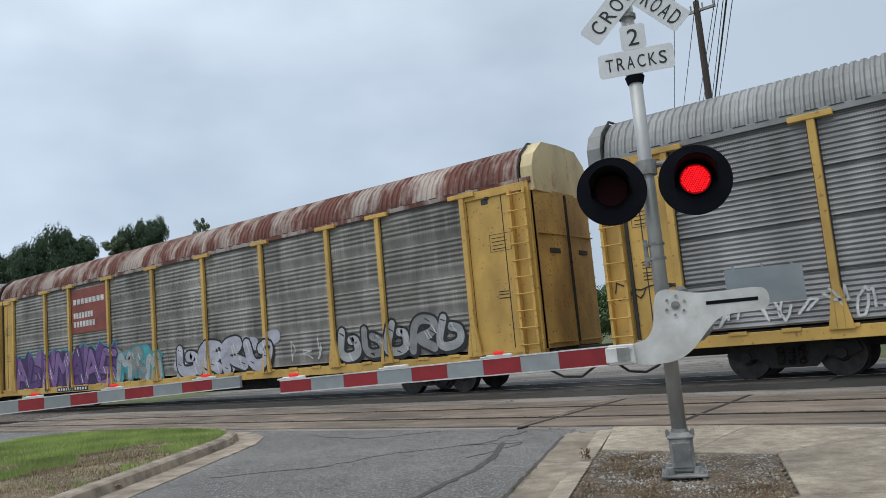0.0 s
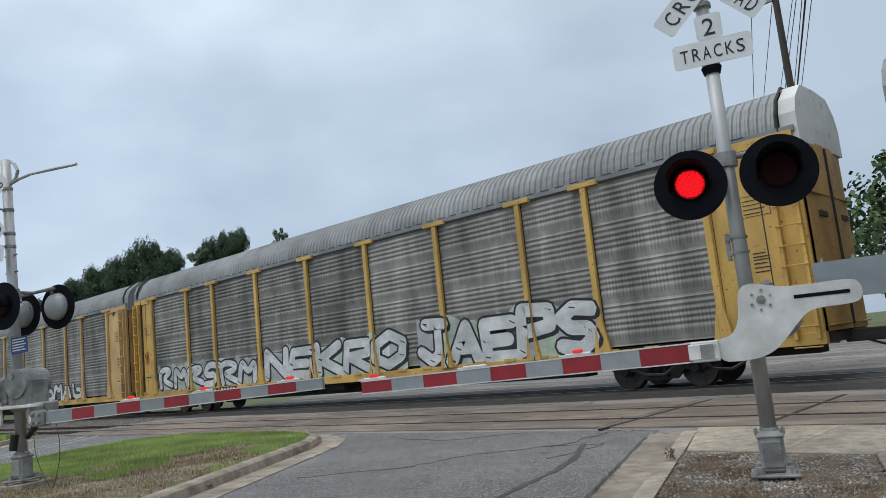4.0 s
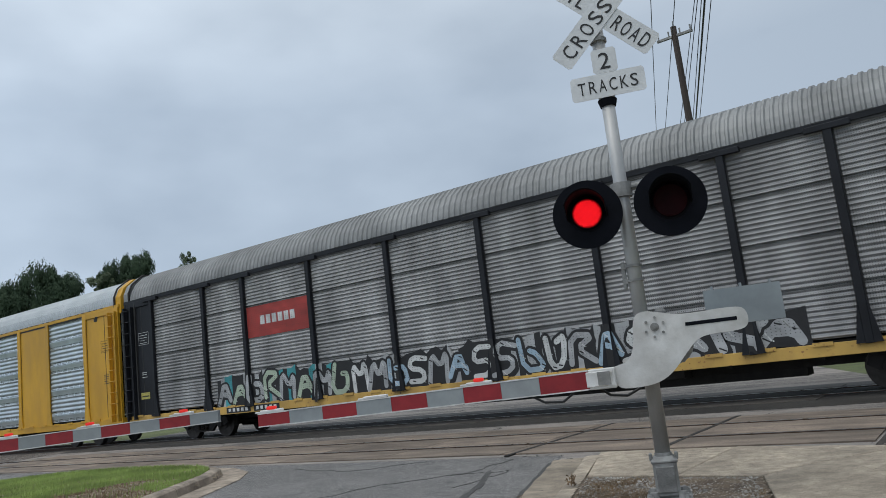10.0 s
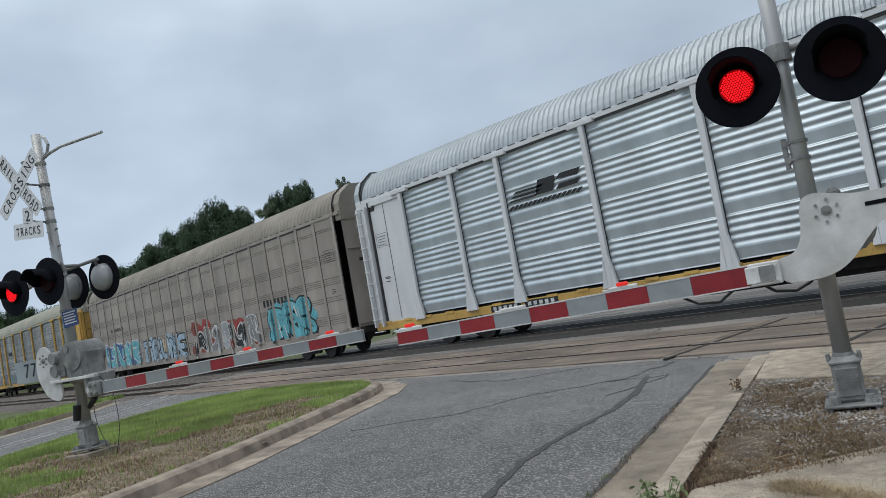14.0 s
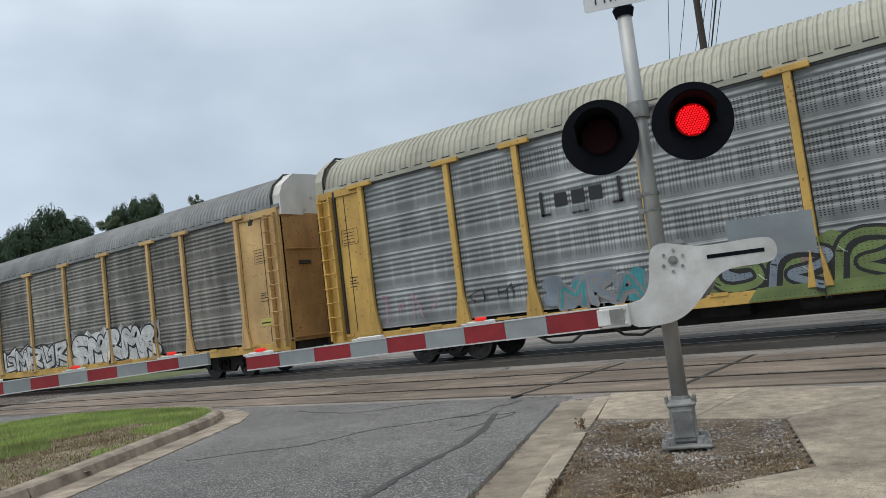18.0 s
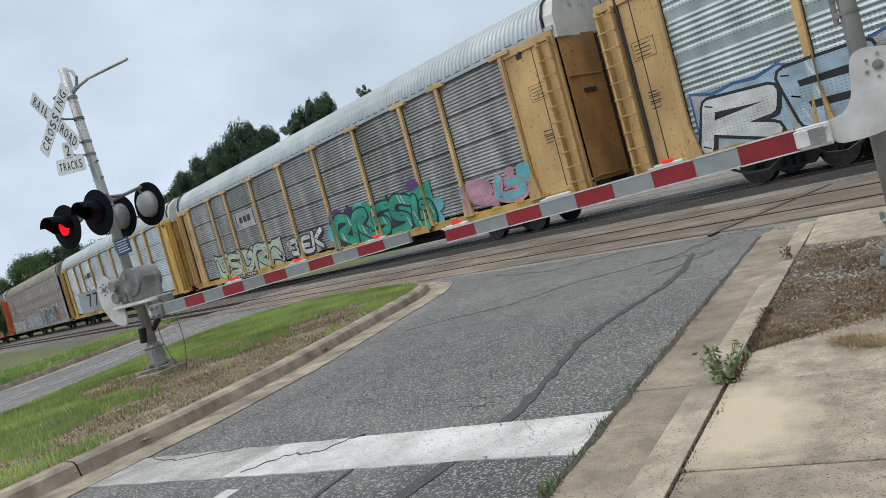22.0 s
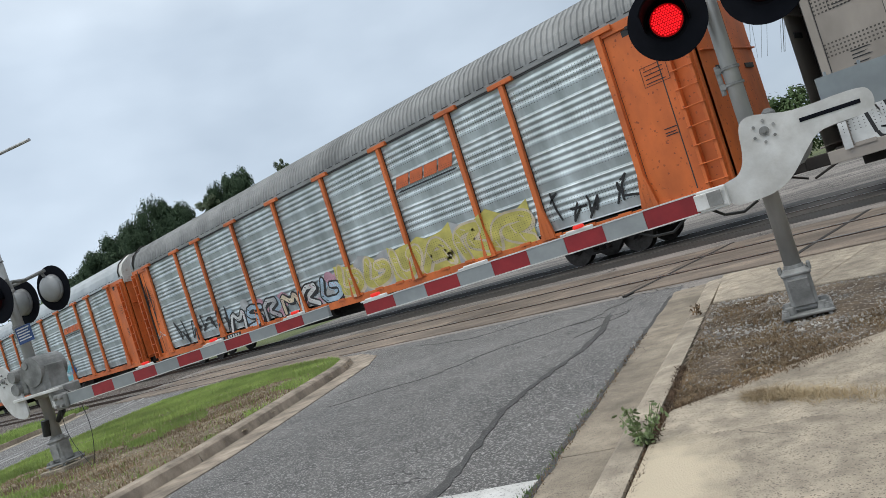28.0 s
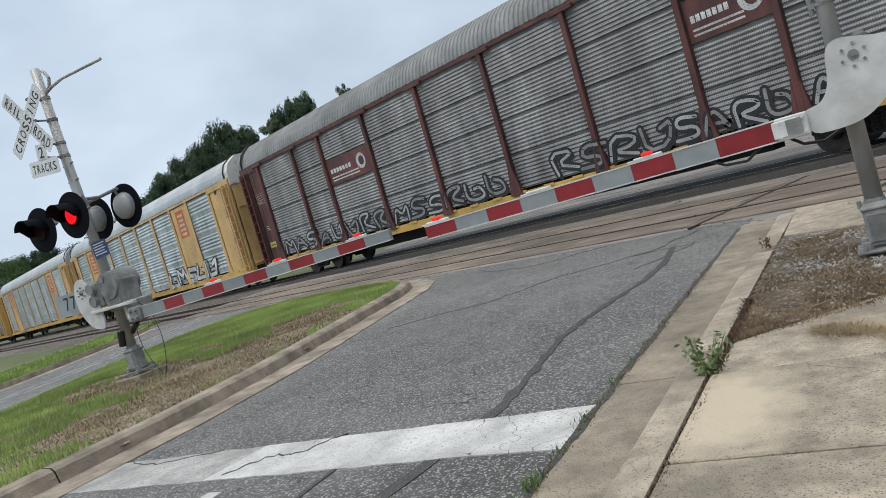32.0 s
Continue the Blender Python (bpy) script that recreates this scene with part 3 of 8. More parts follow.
# sidewalk slabs on the right, round the dirt patch
sidewalk = setting("sidewalk", bmesh.new(), CONCRETE, "stained old concrete sidewalk slabs with open joints")
SLABS = [
    ([(-1.93, 2.92), (-1.30, 1.22), (-0.36, 1.17), (-0.30, 2.95)], 0.110),
    ([(-0.285, 2.95), (-0.345, 1.168), (0.43, 1.08), (0.62, 1.5), (1.42, 2.62)], 0.112),
    ([(0.45, 1.06), (0.96, -0.50), (2.22, 0.02), (1.44, 2.58), (0.64, 1.49)], 0.115),
    ([(0.955, -0.52), (0.52, -1.02), (0.27, -1.36), (-0.13, -1.95), (0.02, -2.45), (1.56, -1.9), (2.24, 0.0)], 0.112),
    ([(0.03, -2.48), (0.36, -3.40), (1.46, -2.95), (1.56, -1.93)], 0.125),
    ([(1.47, -2.94), (2.85, -2.38), (2.6, -1.1), (2.28, -0.05), (1.58, -1.92)], 0.12),
    ([(0.37, -3.42), (0.93, -4.95), (2.05, -4.5), (1.47, -2.97)], 0.125),
    ([(1.48, -2.96), (2.06, -4.49), (3.5, -3.95), (2.86, -2.40)], 0.125),
    ([(0.94, -4.97), (2.0, -7.9), (4.6, -6.9), (3.51, -3.97)], 0.125),
    ([(2.01, -7.92), (4.3, -14), (6.8, -13), (4.61, -6.92)], 0.125),
]
for pts, z in SLABS:
    b = bmesh.new()
    slab(b, pts, -0.2, z)
    es = [e for e in b.edges if abs(e.verts[0].co.z - z) < 1e-4 and abs(e.verts[1].co.z - z) < 1e-4]
    bmesh.ops.bevel(b, geom=es, offset=0.008, segments=1, affect="EDGES")
    part("sidewalk_slab", b, CONCRETE, sidewalk)


def bumpy(name, pts, z, amp, material, step=0.08, crown=0.0, seed=0, sink=0.06):
    """A patch of uneven ground inside an outline, as a fine grid."""
    xs, ys = [p[0] for p in pts], [p[1] for p in pts]

    def inside(x, y):
        hit, near = False, 9.0
        for (ax, ay), (bx, by) in zip(pts, pts[1:] + pts[:1]):
            if (ay > y) != (by > y) and x < (bx - ax) * (y - ay) / (by - ay) + ax:
                hit = not hit
            d = Vector((bx - ax, by - ay))
            u = max(0, min(1, ((x - ax) * d.x + (y - ay) * d.y) / d.length_squared))
            near = min(near, math.hypot(x - ax - u * d.x, y - ay - u * d.y))
        return near if hit else -near
    nx, ny = int((max(xs) - min(xs)) / step) + 2, int((max(ys) - min(ys)) / step) + 2
    verts, index, faces = [], {}, []
    for j in range(ny):
        for i in range(nx):
            x, y = min(xs) + i * step, min(ys) + j * step
            d = inside(x, y)
            if d > -step * 1.0:
                h = noise.noise((x * 1.7 + seed, y * 1.7, 0)) * amp + noise.noise((x * 9, y * 9, seed)) * amp * 0.5
                dd = max(0.0, d)
                h = h * min(1, dd / 0.25) + crown * (1 - math.exp(-dd / 0.9))
                index[i, j] = len(verts)
                verts.append((x, y, z + h - (sink if d < 0 else 0.0)))
    for i, j in index:
        q = [(i, j), (i + 1, j), (i + 1, j + 1), (i, j + 1)]
        if all(c in index for c in q):
            faces.append(tuple(index[c] for c in q))
    me = bpy.data.meshes.new(name)
    me.from_pydata(verts, [], faces)
    me.materials.append(material)
    me.polygons.foreach_set("use_smooth", [True] * len(me.polygons))
    return me, inside


DIRT_LINE = [(-1.31, 1.20), (0.42, 1.07), (0.93, -0.51), (0.5, -1.01), (0.26, -1.35), (-0.15, -1.95)]
me, in_dirt = bumpy("dirt_patch", DIRT_LINE, 0.100, 0.035, DIRT, 0.05, sink=0.004)
tagged(new("dirt_patch", me), "bare dry dirt patch with gravel and dead grass", "dirt patch", "", "structure")

# the grassy island between the lanes, with its kerb and gutter
ISLAND_RIGHT = [(2.0, -24.0), (-1.2, -13.0), (-3.4, -7.5), (-4.25, -5.5), (-4.62, -4.45), (-5.0, -3.4), (-5.66, -2.05), (-6.5, -0.7), (-7.35, 0.65), (-8.05, 1.75), (-8.7, 2.45), (-9.6, 2.9), (-10.8, 3.05)]
ISLAND_LEFT = [(-12.5, 3.0), (-14.0, 2.6), (-14.9, 1.6), (-14.3, 0.0), (-13.3, -1.5), (-11.2, -4.0), (-7.5, -9.5), (-3.5, -16.0), (0.0, -24.0)]


def side_line(line, off):
    out = []
    for i, p in enumerate(line):
        a, c = Vector(line[max(i - 1, 0)]), Vector(line[min(i + 1, len(line) - 1)])
        d = (c - a).normalized()
        out.append((p[0] + d.y * off, p[1] - d.x * off))
    return out


def kerb_run(name, line, off, material, parent, h=0.14):
    rows = []
    for prof in ((0.0 + off, -0.1), (off, 0.01), (off - 0.03, h * 0.8), (off - 0.07, h), (off - 0.19, h + 0.005), (off - 0.20, -0.1)):
        rows.append([(x, y, prof[1]) for x, y in side_line(line, prof[0])])
    return part(name, grid_mesh(name, rows, material), None, parent)


island_kerb = setting("island_kerb", bmesh.new(), DARKKERB, "stained brown concrete kerb round the grass island")
cuts = [0, 2, 4, 6, 8, 10, 12]
for a, c in zip(cuts, cuts[1:]):
    seg = [Vector(p) for p in ISLAND_RIGHT[a:c + 1]]
    d0, d1 = (seg[1] - seg[0]).normalized(), (seg[-1] - seg[-2]).normalized()
    seg[0], seg[-1] = seg[0] + d0 * 0.006, seg[-1] - d1 * 0.006
    kerb_run("kerb_stone", [tuple(p) for p in seg], 0.0, DARKKERB, island_kerb)
kerb_run("kerb_stone", [ISLAND_RIGHT[-1]] + ISLAND_LEFT, 0.0, DARKKERB, island_kerb)
b = bmesh.new()
slab_quads(b, side_line(ISLAND_RIGHT, 0.42), side_line(ISLAND_RIGHT, 0.001), -0.2, 0.010)
setting("island_gutter", b, DARKKERB, "sandy brown gutter pan beside the island")
ISLAND = side_line(ISLAND_RIGHT, -0.17) + side_line(ISLAND_LEFT, -0.17)
me, in_island = bumpy("grass_island", ISLAND, 0.125, 0.03, SOIL, 0.22, crown=0.05, seed=3)
tagged(new("grass_island", me), "low grassy island with worn brown patches", "grass island", "", "structure")


def island_z(x, y):
    return 0.125 + 0.05 * (1 - math.exp(-max(0, in_island(x, y)) / 0.9))


# far side of the other lanes: kerb, verge and pale strip
FAR_LINE = [(-6.0, -24.0), (-10.5, -15.0), (-15.3, -7.5), (-18.8, -2.6), (-20.4, -0.8), (-22.2, 1.2), (-24.2, 2.6)]
far_kerb = setting("far_kerb", bmesh.new(), KERB, "pale concrete kerb on the far side of the other lanes")
kerb_run("kerb_stone", FAR_LINE[::-1], 0.0, KERB, far_kerb, 0.13)
b = bmesh.new()
slab_quads(b, side_line(FAR_LINE, -0.20), side_line(FAR_LINE, -3.0), -0.2, 0.07)
setting("far_verge", b, MEADOW, "green verge beyond the far kerb")
FAINTLINE = mat("faded_lane_paint", (0.42, 0.415, 0.41), (0.20, 0.197, 0.194), 3, 0.8, bump=0.4, bscale=110, contrast=(0.4, 0.6))
b = bmesh.new()
slab_quads(b, side_line(FAR_LINE, 0.001), side_line(FAR_LINE, 0.55), -0.2, 0.009)
setting("far_gutter", b, KERB, "pale concrete gutter pan along the far kerb")
for off in (2.3, 2.75):
    b = bmesh.new()
    slab_quads(b, side_line(FAR_LINE, off), side_line(FAR_LINE, off + 0.12), -0.01, 0.006)
    setting("lane_line", b, FAINTLINE, "thin faded white lane line on the other lanes")

# stop line, lane line, tar seams, cracks
b = bmesh.new()
p0 = Vector((-0.60, -2.60))
back, left = -ALONG, -ACROSS
pts = [p0, p0 + back * 0.56, p0 + back * 0.56 + left * 4.35, p0 + left * 4.2 + back * 0.05]
n = 24
L1 = [pts[0].lerp(pts[3], i / n) + ALONG * random.uniform(-0.012, 0.012) for i in range(n + 1)]
L2 = [pts[1].lerp(pts[2], i / n) + ALONG * random.uniform(-0.012, 0.012) for i in range(n + 1)]
slab_quads(b, L1[:15], L2[:15], -0.01, 0.007)
stop = setting("stop_line", b, WHITELINE, "thick white thermoplastic stop line, cracked")
b = bmesh.new()
slab_quads(b, L1[14:], L2[14:], -0.01, 0.006)
part("worn_stretch", b, mat("worn_through_white_paint", (0.50, 0.49, 0.475), (0.30, 0.29, 0.28), 4, 0.8, bump=0.6, bscale=110, grime=0.25, gscale=1.2, contrast=(0.35, 0.62), speck=(125, (0.19, 0.18, 0.17), 0.35)), stop, "paint worn through to the asphalt")
b = bmesh.new()
q = p0 + left * 2.15 + back * 0.75
slab_quads(b, [q, q + back * 6], [q + left * 0.12, q + back * 6 + left * 0.12], -0.01, 0.006)
setting("lane_line", b, WHITELINE, "worn white lane line behind the stop line")


def wander(line, width, seed, z=0.005, wob=0.06, name="tar_seam", label="black tar seam winding along the lane", material=None, even=False):
    r = random.Random(seed)
    pts = []
    for (ax, ay), (bx, by) in zip(line, line[1:]):
        for i in range(7):
            u = i / 7
            pts.append((ax + (bx - ax) * u + r.uniform(-wob, wob), ay + (by - ay) * u + r.uniform(-wob, wob)))
    pts.append(line[-1])
    b = bmesh.new()
    l, rr = [], []
    for i, p in enumerate(pts):
        a, c = Vector(pts[max(i - 1, 0)]), Vector(pts[min(i + 1, len(pts) - 1)])
        d = (c - a).normalized()
        w = width * (r.uniform(0.9, 1.1) if even else r.uniform(0.5, 1.2)) / 2
        l.append((p[0] - d.y * w, p[1] + d.x * w))
        rr.append((p[0] + d.y * w, p[1] - d.x * w))
    slab_quads(b, l, rr, -0.01, z)
    return setting(name, b, material or TAR, label)


wander([(-0.6, -5.6), (-1.3, -2.68), (-1.6, -2.04), (-2.0, -1.28), (-2.15, -0.78), (-2.28, -0.21), (-2.43, 0.56), (-2.75, 1.44), (-3.2, 2.3)], 0.092, 1, wob=0.012)
wander([(-1.2, -5.0), (-1.75, -3.6)], 0.06, 2, wob=0.02)
wander([(-3.4, 3.3), (-3.5, 2.2), (-4.3, 1.4), (-4.6, 0.4), (-5.6, -0.4)], 0.015, 3, name="road_crack", label="fine dark crack in the asphalt")
wander([(-3.6, 2.1), (-2.9, 2.3), (-3.0, 1.2)], 0.012, 4, name="road_crack", label="fine dark crack in the asphalt")
wander([(-5.0, 3.3), (-5.9, 2.6), (-7.4, 2.9)], 0.016, 5, name="road_crack", label="fine dark crack in the asphalt")
wander([(-2.28, -3.2), (-2.35, -3.5), (-2.6, -3.6), (-2.7, -3.9)], 0.02, 6, 0.0095, 0.03, "paint_crack", "dark crack across the stop line")
wander([(-3.3, -3.6), (-3.8, -3.95), (-4.3, -4.0)], 0.012, 7, 0.0095, 0.02, "paint_crack", "dark crack along the stop line")
o_ = [tuple(v) for v in line_at(-0.012, -6, 6.7, 12)]
wander(o_, 0.05, 15, 0.0135, 0.012, "gutter_seam", "dark dirty seam between asphalt and gutter")
# dark seams across the crossing, in the road's direction
for x in (-3.68, -1.45):
    wander([(x, 3.5), (x, 5.2), (x + 0.02, 7.25)], 0.075, 8 + int(x), 0.027, 0.004, "crossing_seam", "dark open seam across the track panels", UNDERDARK, True)

# ---- crossing signals ----
RNG = random.Random(11)


def sign_board(parent, name, w, h, m, label="", t=0.004):
    b = bmesh.new()
    r = 0.02
    pts = [(-w / 2 + r, -h / 2), (w / 2 - r, -h / 2), (w / 2, -h / 2 + r), (w / 2, h / 2 - r), (w / 2 - r, h / 2), (-w / 2 + r, h / 2), (-w / 2, h / 2 - r), (-w / 2, -h / 2 + r)]
    plate(b, pts, t)
    return part(name, b, SIGNWHITE, parent, label, m)


ROTORS = []


def lamp_head(parent, x, z, y, phase, facing=0, wide=0.305):
    """One flashing light: round black background, hood, lens ring and a turning lit disc."""
    m = pose(x, y, z, 0, 0, facing)
    b = bmesh.new()
    rod(b, (0, 0.0, 0), (0, 0.012, 0), wide, seg=40)
    rim = [g for g in b.edges if abs(g.verts[0].co.y - g.verts[1].co.y) < 1e-4]
    bmesh.ops.bevel(b, geom=rim, offset=0.004, segments=2, affect="EDGES")
    head = part("background_disc", b, BLACK, parent, "round matt black background", m)
    b = bmesh.new()
    rod(b, (0, 0.012, 0), (0, 0.14, 0), 0.15, 0.11, seg=24)
    part("lamp_housing", b, BLACK, head)
    rows = []
    for d in (0.0, -0.10, -0.20, -0.27):
        row = []
        for k in range(17):
            a = math.pi * (-0.08 + 1.16 * k / 16) if d > -0.15 else math.pi * (0.10 + 0.80 * k / 16)
            rr = 0.165 - d * 0.02
            row.append((rr * math.cos(a), d, rr * math.sin(a)))
        rows.append(row)
    hood = grid_mesh("hood", rows, BLACK, smooth=True)
    ob = part("hood", hood, None, head, "black half-round visor")
    mod = ob.modifiers.new("thick", "SOLIDIFY")
    mod.thickness = 0.006
    b = bmesh.new()
    bmesh.ops.create_circle(b, segments=28, radius=0.150, matrix=pose(0, -0.004, 0, 90))
    outer = list(b.edges)
    ret = bmesh.ops.extrude_edge_only(b, edges=outer)
    for v in [g for g in ret["geom"] if isinstance(g, bmesh.types.BMVert)]:
        v.co.x, v.co.z, v.co.y = v.co.x * 0.9, v.co.z * 0.9, -0.02
    part("lens_ring", b, BLACK, head)
    # the rotor: lit face on one side, dark lens on the other
    b = bmesh.new()
    rod(b, (0, -0.004, 0), (0, 0.004, 0), 0.126, seg=32)
    rotor = part("lens_rotor", b, REDDARK, head, "red lens that lights in turn", pose(0, -0.028, 0))
    verts, faces = [], []
    for i in range(-8, 9):
        for j in range(-8, 9):
            px, pz = (i + 0.5 * (j % 2)) * 0.0185, j * 0.016
            if px * px + pz * pz < 0.110 ** 2:
                base = len(verts)
                for k in range(6):
                    verts.append((px + 0.0070 * math.cos(k * 1.047), -0.0075, pz + 0.0070 * math.sin(k * 1.047)))
                faces.append(tuple(base + k for k in range(6)))
    b = bmesh.new()
    rod(b, (0, -0.0055, 0), (0, -0.0042, 0), 0.118, seg=32)
    part("lit_face", b, glow("lit_red_lens", (1.0, 0.002, 0.005), 0.20), rotor, "glowing red lens face")
    me = bpy.data.meshes.new("led_dots")
    me.from_pydata(verts, [], faces)
    me.materials.append(glow("led_points", (1.0, 0.010, 0.016), 1.9))
    part("led_dots", me, None, rotor, "bright red light points")
    ROTORS.append((rotor, phase))
    return head


def crossing_signal(base, turn, label, lean=0.0, drop=0.0, front=0.0, reach=0.16, top=4.45, size=1.0, gap=0.0, apart=0.365, wide=0.305, side=0.0, girth=1.0, tilt=0.0):
    """front: how far the signs stand before the mast; reach: the same for the lamps; drop lowers signs and lamps."""
    sig = thing("crossing_signal", label, "crossing signal", "crossing signals", pose(*base, 0, 0, turn) @ pose(0, 0, 0, 0, lean, 0))
    b = bmesh.new()
    rod(b, (0, 0, 0.40), (0, 0, top), 0.070 * girth, 0.062 * girth, 24)
    part("mast", b, GALV, sig, "pale aluminium mast", smooth=True)
    b = bmesh.new()
    box(b, -0.092, 0.092, -0.092, 0.092, 0.15, 0.46, 0.02)
    box(b, -0.102, 0.102, -0.102, 0.102, 0.41, 0.44, 0.01)
    for sx in (-1, 1):
        box(b, sx * 0.098 - 0.014, sx * 0.098 + 0.014, -0.03, 0.03, 0.425, 0.485, 0.008)
    rod(b, (0, 0, 0.45), (0, 0, 0.485), 0.078 * girth, seg=16)
    jb = part("junction_base", b, STEELGREY, sig, "grey cast junction box base")
    b = bmesh.new()
    box(b, -0.072, 0.072, -0.106, -0.090, 0.19, 0.39, 0.008)
    part("cover_plate", b, STEELGREY, jb)
    for sx in (-1, 1):
        b = bmesh.new()
        rod(b, (sx * 0.06, -0.114, 0.33), (sx * 0.06, -0.092, 0.33), 0.010, seg=8)
        part("cover_bolt", b, STEELGREY, jb)
    b = bmesh.new()
    box(b, -0.175, 0.175, -0.17, 0.17, 0.125, 0.150, 0.008)
    for sx in (-0.11, 0.11):
        for sy in (-0.10, 0.10):
            rod(b, (sx, sy, 0.148), (sx, sy, 0.20), 0.045, 0.03, 10)
    part("base_flange", b, STEELGREY, sig, "wide cast base flange")
    for sx in (-0.14, 0.14):
        for sy in (-0.135, 0.135):
            b = bmesh.new()
            rod(b, (sx, sy, -0.12), (sx, sy, 0.19), 0.014, seg=8)
            rod(b, (sx, sy, 0.151), (sx, sy, 0.177), 0.026, seg=6)
            part("anchor_bolt", b, STEELGREY, sig)
    b = bmesh.new()
    box(b, -0.26, 0.26, -0.24, 0.24, -0.15, 0.095, 0.01)
    part("footing", b, CONCRETE, sig, "square concrete footing")
    # crossbuck and track sign
    zc = 4.12 - drop + 2 * side
    for i, (ang, words, back) in enumerate(((45, ("RAIL", "ROAD"), 0.0), (-45, ("CROSSING",), 0.006))):
        m = pose(side * 2, -0.078 - front - back, zc, 0, ang + tilt, 0)
        blade = sign_board(sig, "crossbuck_blade", 1.22 * size, 0.229 * size, m, "white crossbuck blade with black letters")
        if len(words) == 2:
            lettering("letters", words[0], 0.40 * size, 0.15 * size, LETTER, blade, pose(-0.36 * size, -0.003, 0), fat=0.004)
            lettering("letters", words[1], 0.42 * size, 0.15 * size, LETTER, blade, pose(0.36 * size, -0.003, 0), fat=0.004)
        else:
            lettering("letters", words[0], 1.08 * size, 0.15 * size, LETTER, blade, pose(0, -0.003, 0), fat=0.004)
    upper = sign_board(sig, "track_count_board", 0.23 * size, 0.24 * size, pose(side, -0.078 - front, 3.76 - drop - gap - 0.02 * (size < 0.91), 0, tilt, 0), "white board with the number of tracks")
    lettering("numeral", "2", 0.14 * size, 0.165 * size, LETTER, upper, pose(0, -0.003, 0), fat=0.004)
    lower = sign_board(sig, "tracks_board", 0.686 * size, 0.235 * size, pose(side - 0.004 * tilt, -0.078 - front, 3.525 - drop - gap * 0.92, 0, tilt, 0), "white board below the crossbuck")
    lettering("letters", "TRACKS", 0.58 * size, 0.125 * size, LETTER, lower, pose(0, -0.003, 0), fat=0.004)
    for z in (3.44 - drop, 3.62 - drop, 3.95 - drop, 4.25 - drop):
        b = bmesh.new()
        if front:
            rod(b, (0, 0, z), (0, -0.074 - front, z), 0.014, seg=8)
        rod(b, (0, 0, z - 0.018), (0, 0, z + 0.018), 0.071, seg=16)
        box(b, -0.03, 0.03, -0.074 - front, -0.05 - front, z - 0.015, z + 0.015)
        part("sign_clamp", b, STEELGREY, sig)
    if not front:
        b = bmesh.new()
        rod(b, (0, 0, 3.355), (0, 0, 3.415), 0.066, 0.082, 16)
        part("mast_collar", b, BLACK, sig, "dark cast collar under the signs")
    # light arm
    b = bmesh.new()
    zl = 2.44 - drop * 0.42
    ya = 0.16 - reach
    rod(b, (-apart, ya, zl + 0.2), (apart, ya, zl + 0.2), 0.026, seg=10)
    for sx in (-apart, apart):
        rod(b, (sx, ya, zl + 0.21), (sx, ya + 0.03, zl + 0.04), 0.022, seg=8)
    rod(b, (0, 0, zl + 0.12), (0, 0, zl + 0.24), 0.085, seg=12)
    rod(b, (0, 0, zl + 0.2), (0, ya, zl + 0.2), 0.026, seg=8)
    part("cross_arm", b, STEELGREY, sig, "light cross arm and clamp")
    lamp_head(sig, side * 1.3 - apart, zl, -reach, 0, 0, wide)
    lamp_head(sig, side * 1.3 + apart, zl, -reach, 1, 0, wide)
    for sx in (-apart, apart):
        b = bmesh.new()
        rod(b, (sx, ya - 0.06, zl + 0.02), (sx, ya + 0.03, zl + 0.06), 0.03, seg=8)
        part("lamp_elbow", b, STEELGREY, sig)
    for z in (1.86, 1.98):
        b = bmesh.new()
        rod(b, (0, 0, z - 0.010), (0, 0, z + 0.010), 0.070, seg=16)
        box(b, -0.10, -0.06, -0.03, 0.02, z - 0.02, z + 0.02)
        part("band_clamp", b, STEELGREY, sig)
    b = bmesh.new()
    rod(b, (-0.085, -0.01, 1.80), (-0.085, -0.01, 2.02), 0.018, seg=8)
    part("conduit", b, STEELGREY, sig)
    return sig


